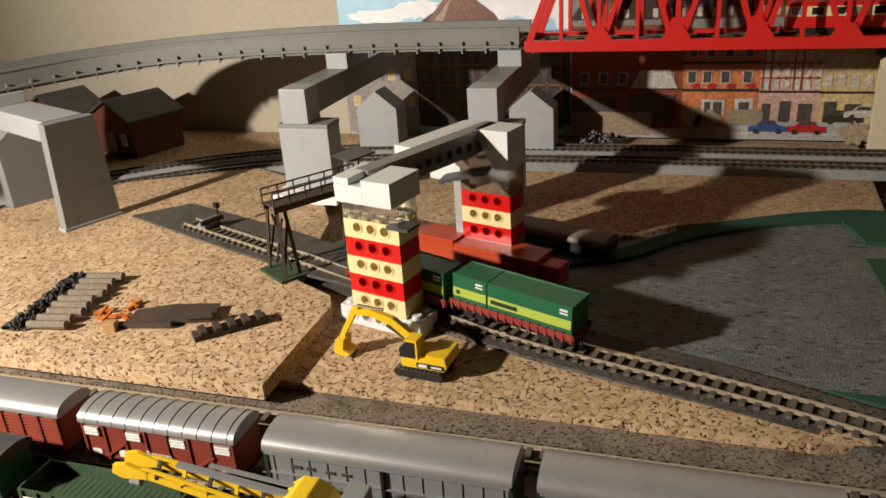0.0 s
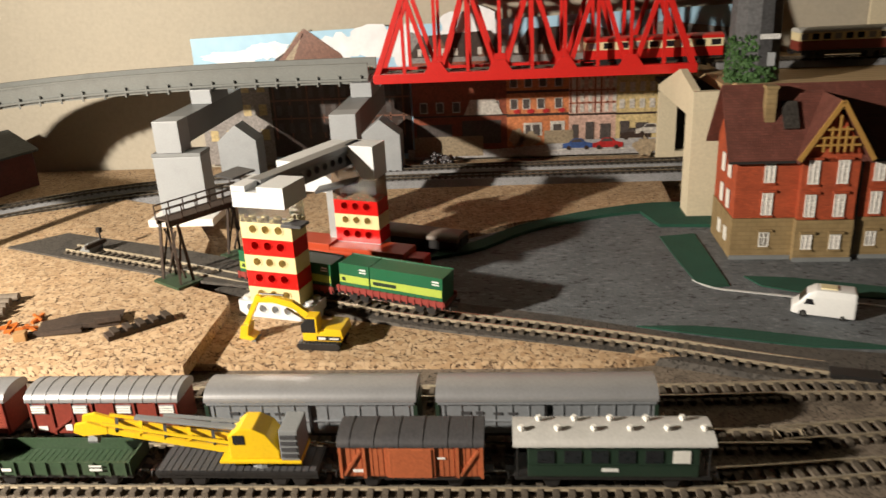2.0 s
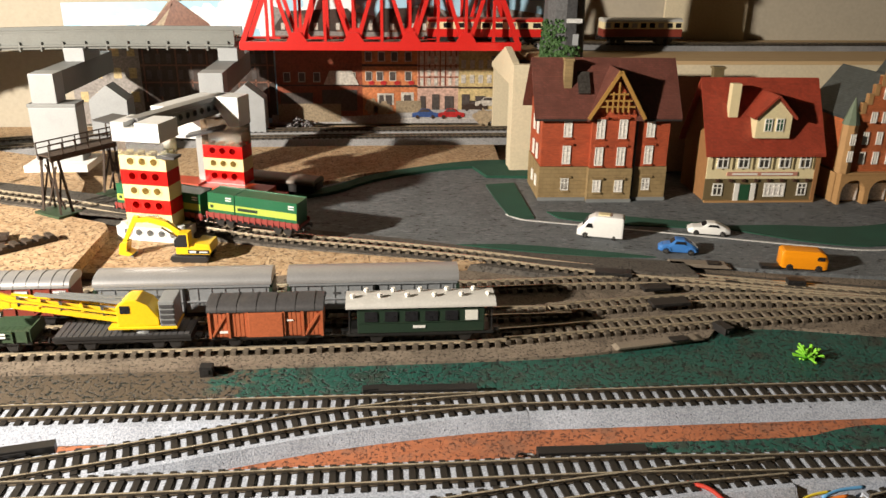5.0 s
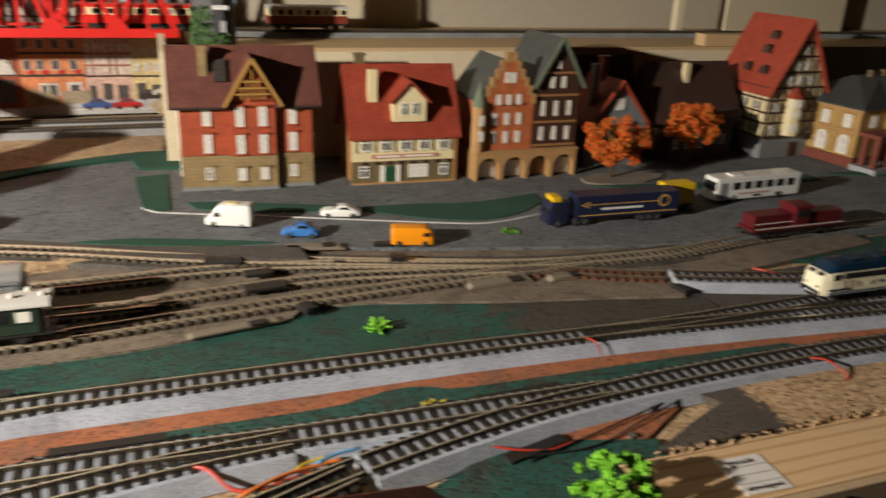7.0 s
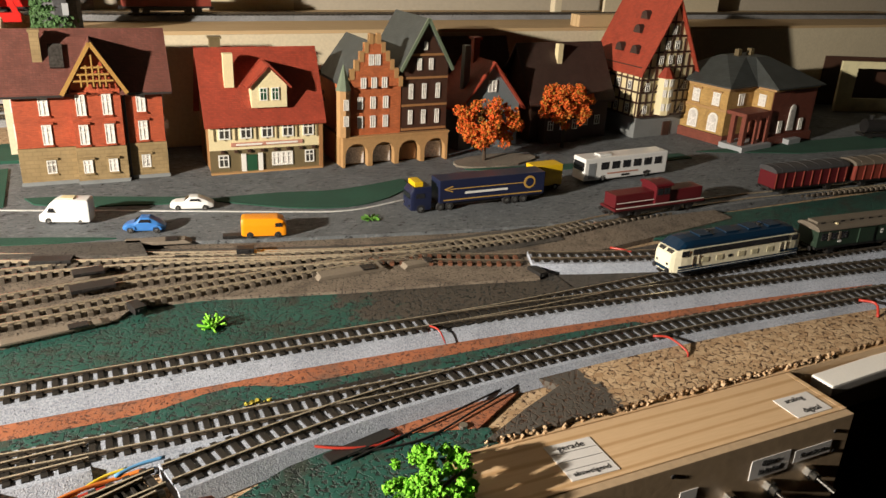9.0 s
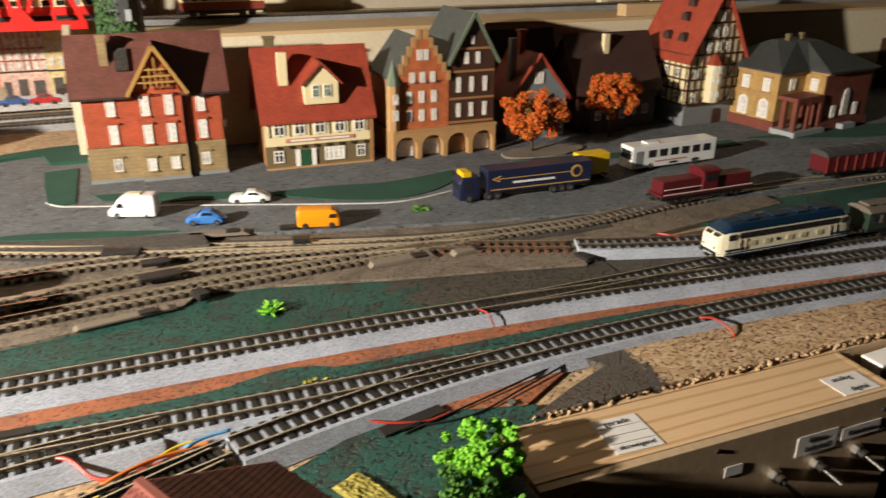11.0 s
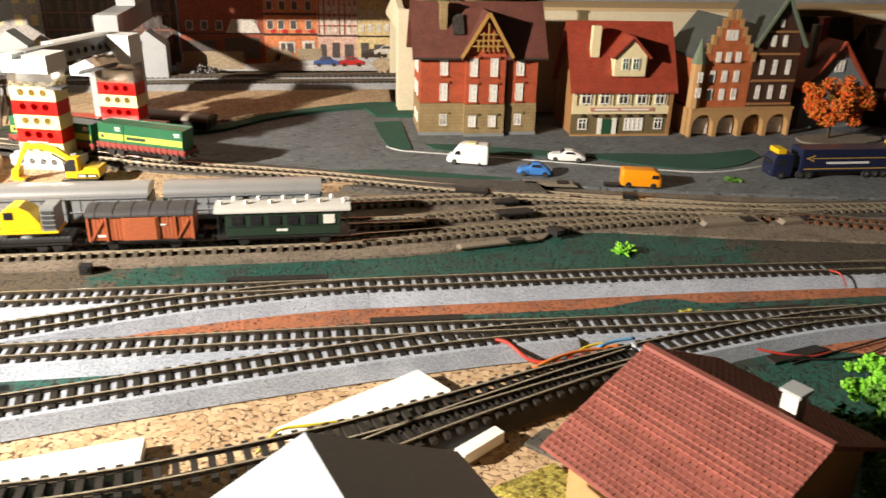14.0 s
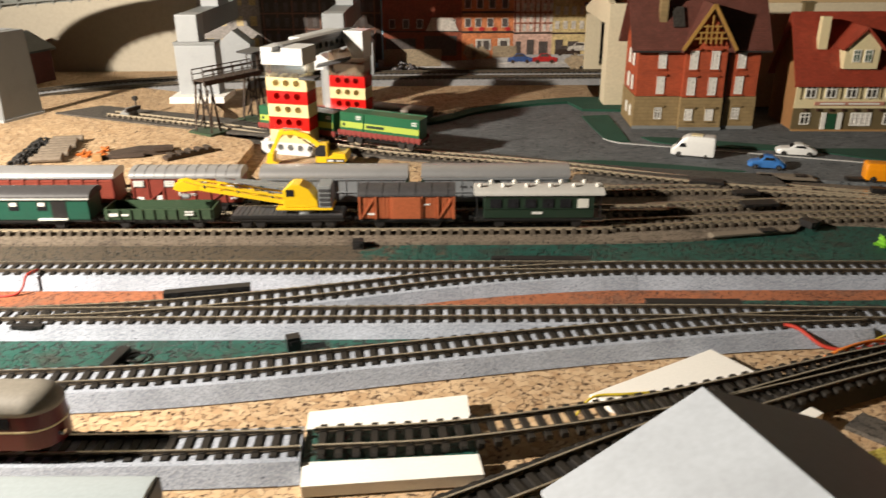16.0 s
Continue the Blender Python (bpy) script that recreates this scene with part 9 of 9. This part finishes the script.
def text_on(parent, words, m, size):
    curve = bpy.data.curves.new("lettering", "FONT")
    curve.body, curve.size, curve.extrude, curve.align_x, curve.align_y = words, size, 0.00008, "CENTER", "CENTER"
    tmp = new("lettering", curve)
    me = bpy.data.meshes.new_from_object(tmp.evaluated_get(bpy.context.evaluated_depsgraph_get()))
    bpy.data.objects.remove(tmp)
    me.materials.clear()
    me.materials.append(PRINT)
    return part("lettering", me, None, parent, m=m)


def label_card(m, w, h, words, lines=()):
    c = part("label", boxes((-w / 2, w / 2, -h / 2, h / 2, 0, 0.0003)), LABEL, t, "white paper label", m=m)
    for x, y, s in words and [(a[1], a[2], a) for a in words]:
        text_on(c, s[0], pose(x, y, 0.0004), s[3])
    for y in lines:
        part("ruled_line", boxes((-w / 2 + 0.0006, w / 2 - 0.0006, y - 0.00012, y + 0.00012, 0.0003, 0.00036)), PRINT, c)
    return c


label_card(pose(0.3345, -0.0083, BT + 0.0001, 0, 0, -2), 0.0215, 0.0220, [("gerade", 0, 0.0078, 0.0046), ("abzweigend", 0, -0.0080, 0.0036)], (0.0050, 0.0000, -0.0050))
label_card(pose(0.4505, -0.0132, BT + 0.0001, 0, 0, 0), 0.0210, 0.0145, [("analog", -0.001, 0.0042, 0.0044), ("digital", 0.001, -0.0042, 0.0044)])
for x, z, w, h, words in ((0.4205, -0.0145, 0.0225, 0.0100, [("Güter-", 0, 0.0022, 0.0040), ("bahnhof", 0, -0.0022, 0.0040)]), (0.4460, -0.0145, 0.0225, 0.0062, [("Kreis innen", 0, 0, 0.0034)]), (0.3760, -0.0165, 0.0090, 0.0050, [])):
    label_card(pose(x, BY0 - 0.0001, BT + z, 90), w, h, words or [])
for x, z in ((0.3990, -0.0250), (0.4220, -0.0255), (0.4460, -0.0250)):
    sw = part("toggle_switch", rod(bmesh.new(), (x, BY0, BT + z), (x, BY0 - 0.0030, BT + z), 0.0032, 6), CHROME, t, "bright metal toggle switch")
    bm = rod(bmesh.new(), (x, BY0 - 0.0028, BT + z), (x, BY0 - 0.0060, BT + z), 0.0022, 12)
    part("collar", bm, CHROME, sw)
    part("lever", rod(bmesh.new(), (x, BY0 - 0.0055, BT + z), (x + 0.0030, BY0 - 0.0130, BT + z - 0.0030), 0.0008, 10, 0.0014), CHROME, sw)
for x, z in ((0.3660, -0.0045), (0.4580, -0.0070), (0.4600, -0.0180), (0.300, -0.006)):
    part("screw", rod(bmesh.new(), (x, BY0 + 0.001, BT + z), (x, BY0 - 0.0005, BT + z), 0.0010, 10), BLACK, t)
plain("screw_head", rod(bmesh.new(), (0, 0, 0), (0, 0, 0.0012), 0.0022, 12, 0.0018), CHROME, "bright screw head in the green board", "screw", m=pose(0.3000, 0.0265, 0.0010))
plain("wooden_stick", boxes((0, 0.12, -0.006, 0.006, -0.006, 0.0), edge=0.0012), FOAM, "white-painted wooden batten at the table edge", "batten", m=pose(0.4820, 0.0020, -0.0030, 0, 0, 3))
# added black sheet that gives the unlit space under the edge its darkness
plain("void_sheet", boxes((0.20, 1.6, -0.60, -0.028, -0.30, -0.28)), BLACK, "added black sheet for the unlit void below the table edge", "shelf", kind="structure")
# rough broken cork along the edge strip
bm = bmesh.new()
rnd = random.Random(5)
for i in range(170):
    c = bmesh.ops.create_icosphere(bm, subdivisions=1, radius=rnd.uniform(0.0005, 0.0012))
    q = Vector((rnd.uniform(0.303, 0.50), 0.0119 + rnd.gauss(0, 0.0005), rnd.uniform(0.0004, 0.0030)))
    for v in c["verts"]:
        v.co = v.co * rnd.uniform(0.7, 1.3) + q
plain("cork_crumbs", bm, CORK, "crumbled broken edge of the cork strip", "cork crumbs", kind="stuff")

word = text_on(banana_wagon, "Bananen", pose(0.0005, -0.0092, 0.0125, 90), 0.0032)
word.data.materials.clear()
word.data.materials.append(WHITE_PRINT)

# ---- things at the back of the upper deck and the far right ----
plain("wooden_block", boxes((0, 0.100, 0, 0.016, 0, 0.012), edge=0.0008), BOARD, "raw wooden block on the deck edge", "wood block", m=pose(0.655, 0.483, 0.1016))
plain("wooden_post", boxes((0, 0.010, 0, 0.010, 0, 0.20), edge=0.0008), BEIGE, "pale wooden upright on the deck", "post", m=pose(0.700, 0.60, 0.0986))
plain("card_panel", boxes((0, 0.20, 0, 0.004, 0, 0.22)), BEIGE, "plain beige card panel standing on the deck", "panel", m=pose(0.79, 0.625, 0.0986, 0, 0, 4))
plain("card_panel", boxes((0, 0.090, 0, 0.004, 0, 0.16)), BEIGE, "plain beige card panel standing on the deck", "panel", m=pose(0.315, 0.664, 0.0986))
YCARD = paint("pale_yellow_card", (0.72, 0.66, 0.40), 0.7, vary=0.05)
t = thing("signal_house", "pale yellow card building shell with open window", "building", pose(1.010, 0.440, 0.0053, 0, 0, -20))
part("wall", boxes((0, 0.020, 0, 0.004, 0, 0.060), (0.075, 0.095, 0, 0.004, 0, 0.060), (0.020, 0.075, 0, 0.004, 0, 0.016), (0.020, 0.075, 0, 0.004, 0.052, 0.060)), YCARD, t)
part("back_wall", boxes((0, 0.095, 0.040, 0.044, 0, 0.060)), TIMBER_DARK, t)
t = thing("steam_locomotive", "black steam locomotive standing far down the yard", "locomotive", pose(0.965, 0.318, 0.0053, 0, 0, -16))
part("boiler", rod(bmesh.new(), (-0.045, 0, 0.0130), (0.020, 0, 0.0130), 0.0072, 16), BLACK, t)
part("cab", boxes((0.0205, 0.040, -0.008, 0.008, 0.0055, 0.0225), edge=0.0006), BLACK, t)
part("frame", boxes((-0.048, 0.040, -0.007, 0.007, 0.0030, 0.0054)), BLACK, t)
part("chimney", rod(bmesh.new(), (-0.038, 0, 0.0195), (-0.038, 0, 0.0245), 0.0020, 10, 0.0026), BLACK, t)
for k in range(5):
    for s in (-1, 1):
        part("wheel", wheel_mesh(0.0029), None, t, m=pose(-0.038 + k * 0.017, s * 0.0046, 0.0029, 0, 0, 0 if s < 0 else 180))
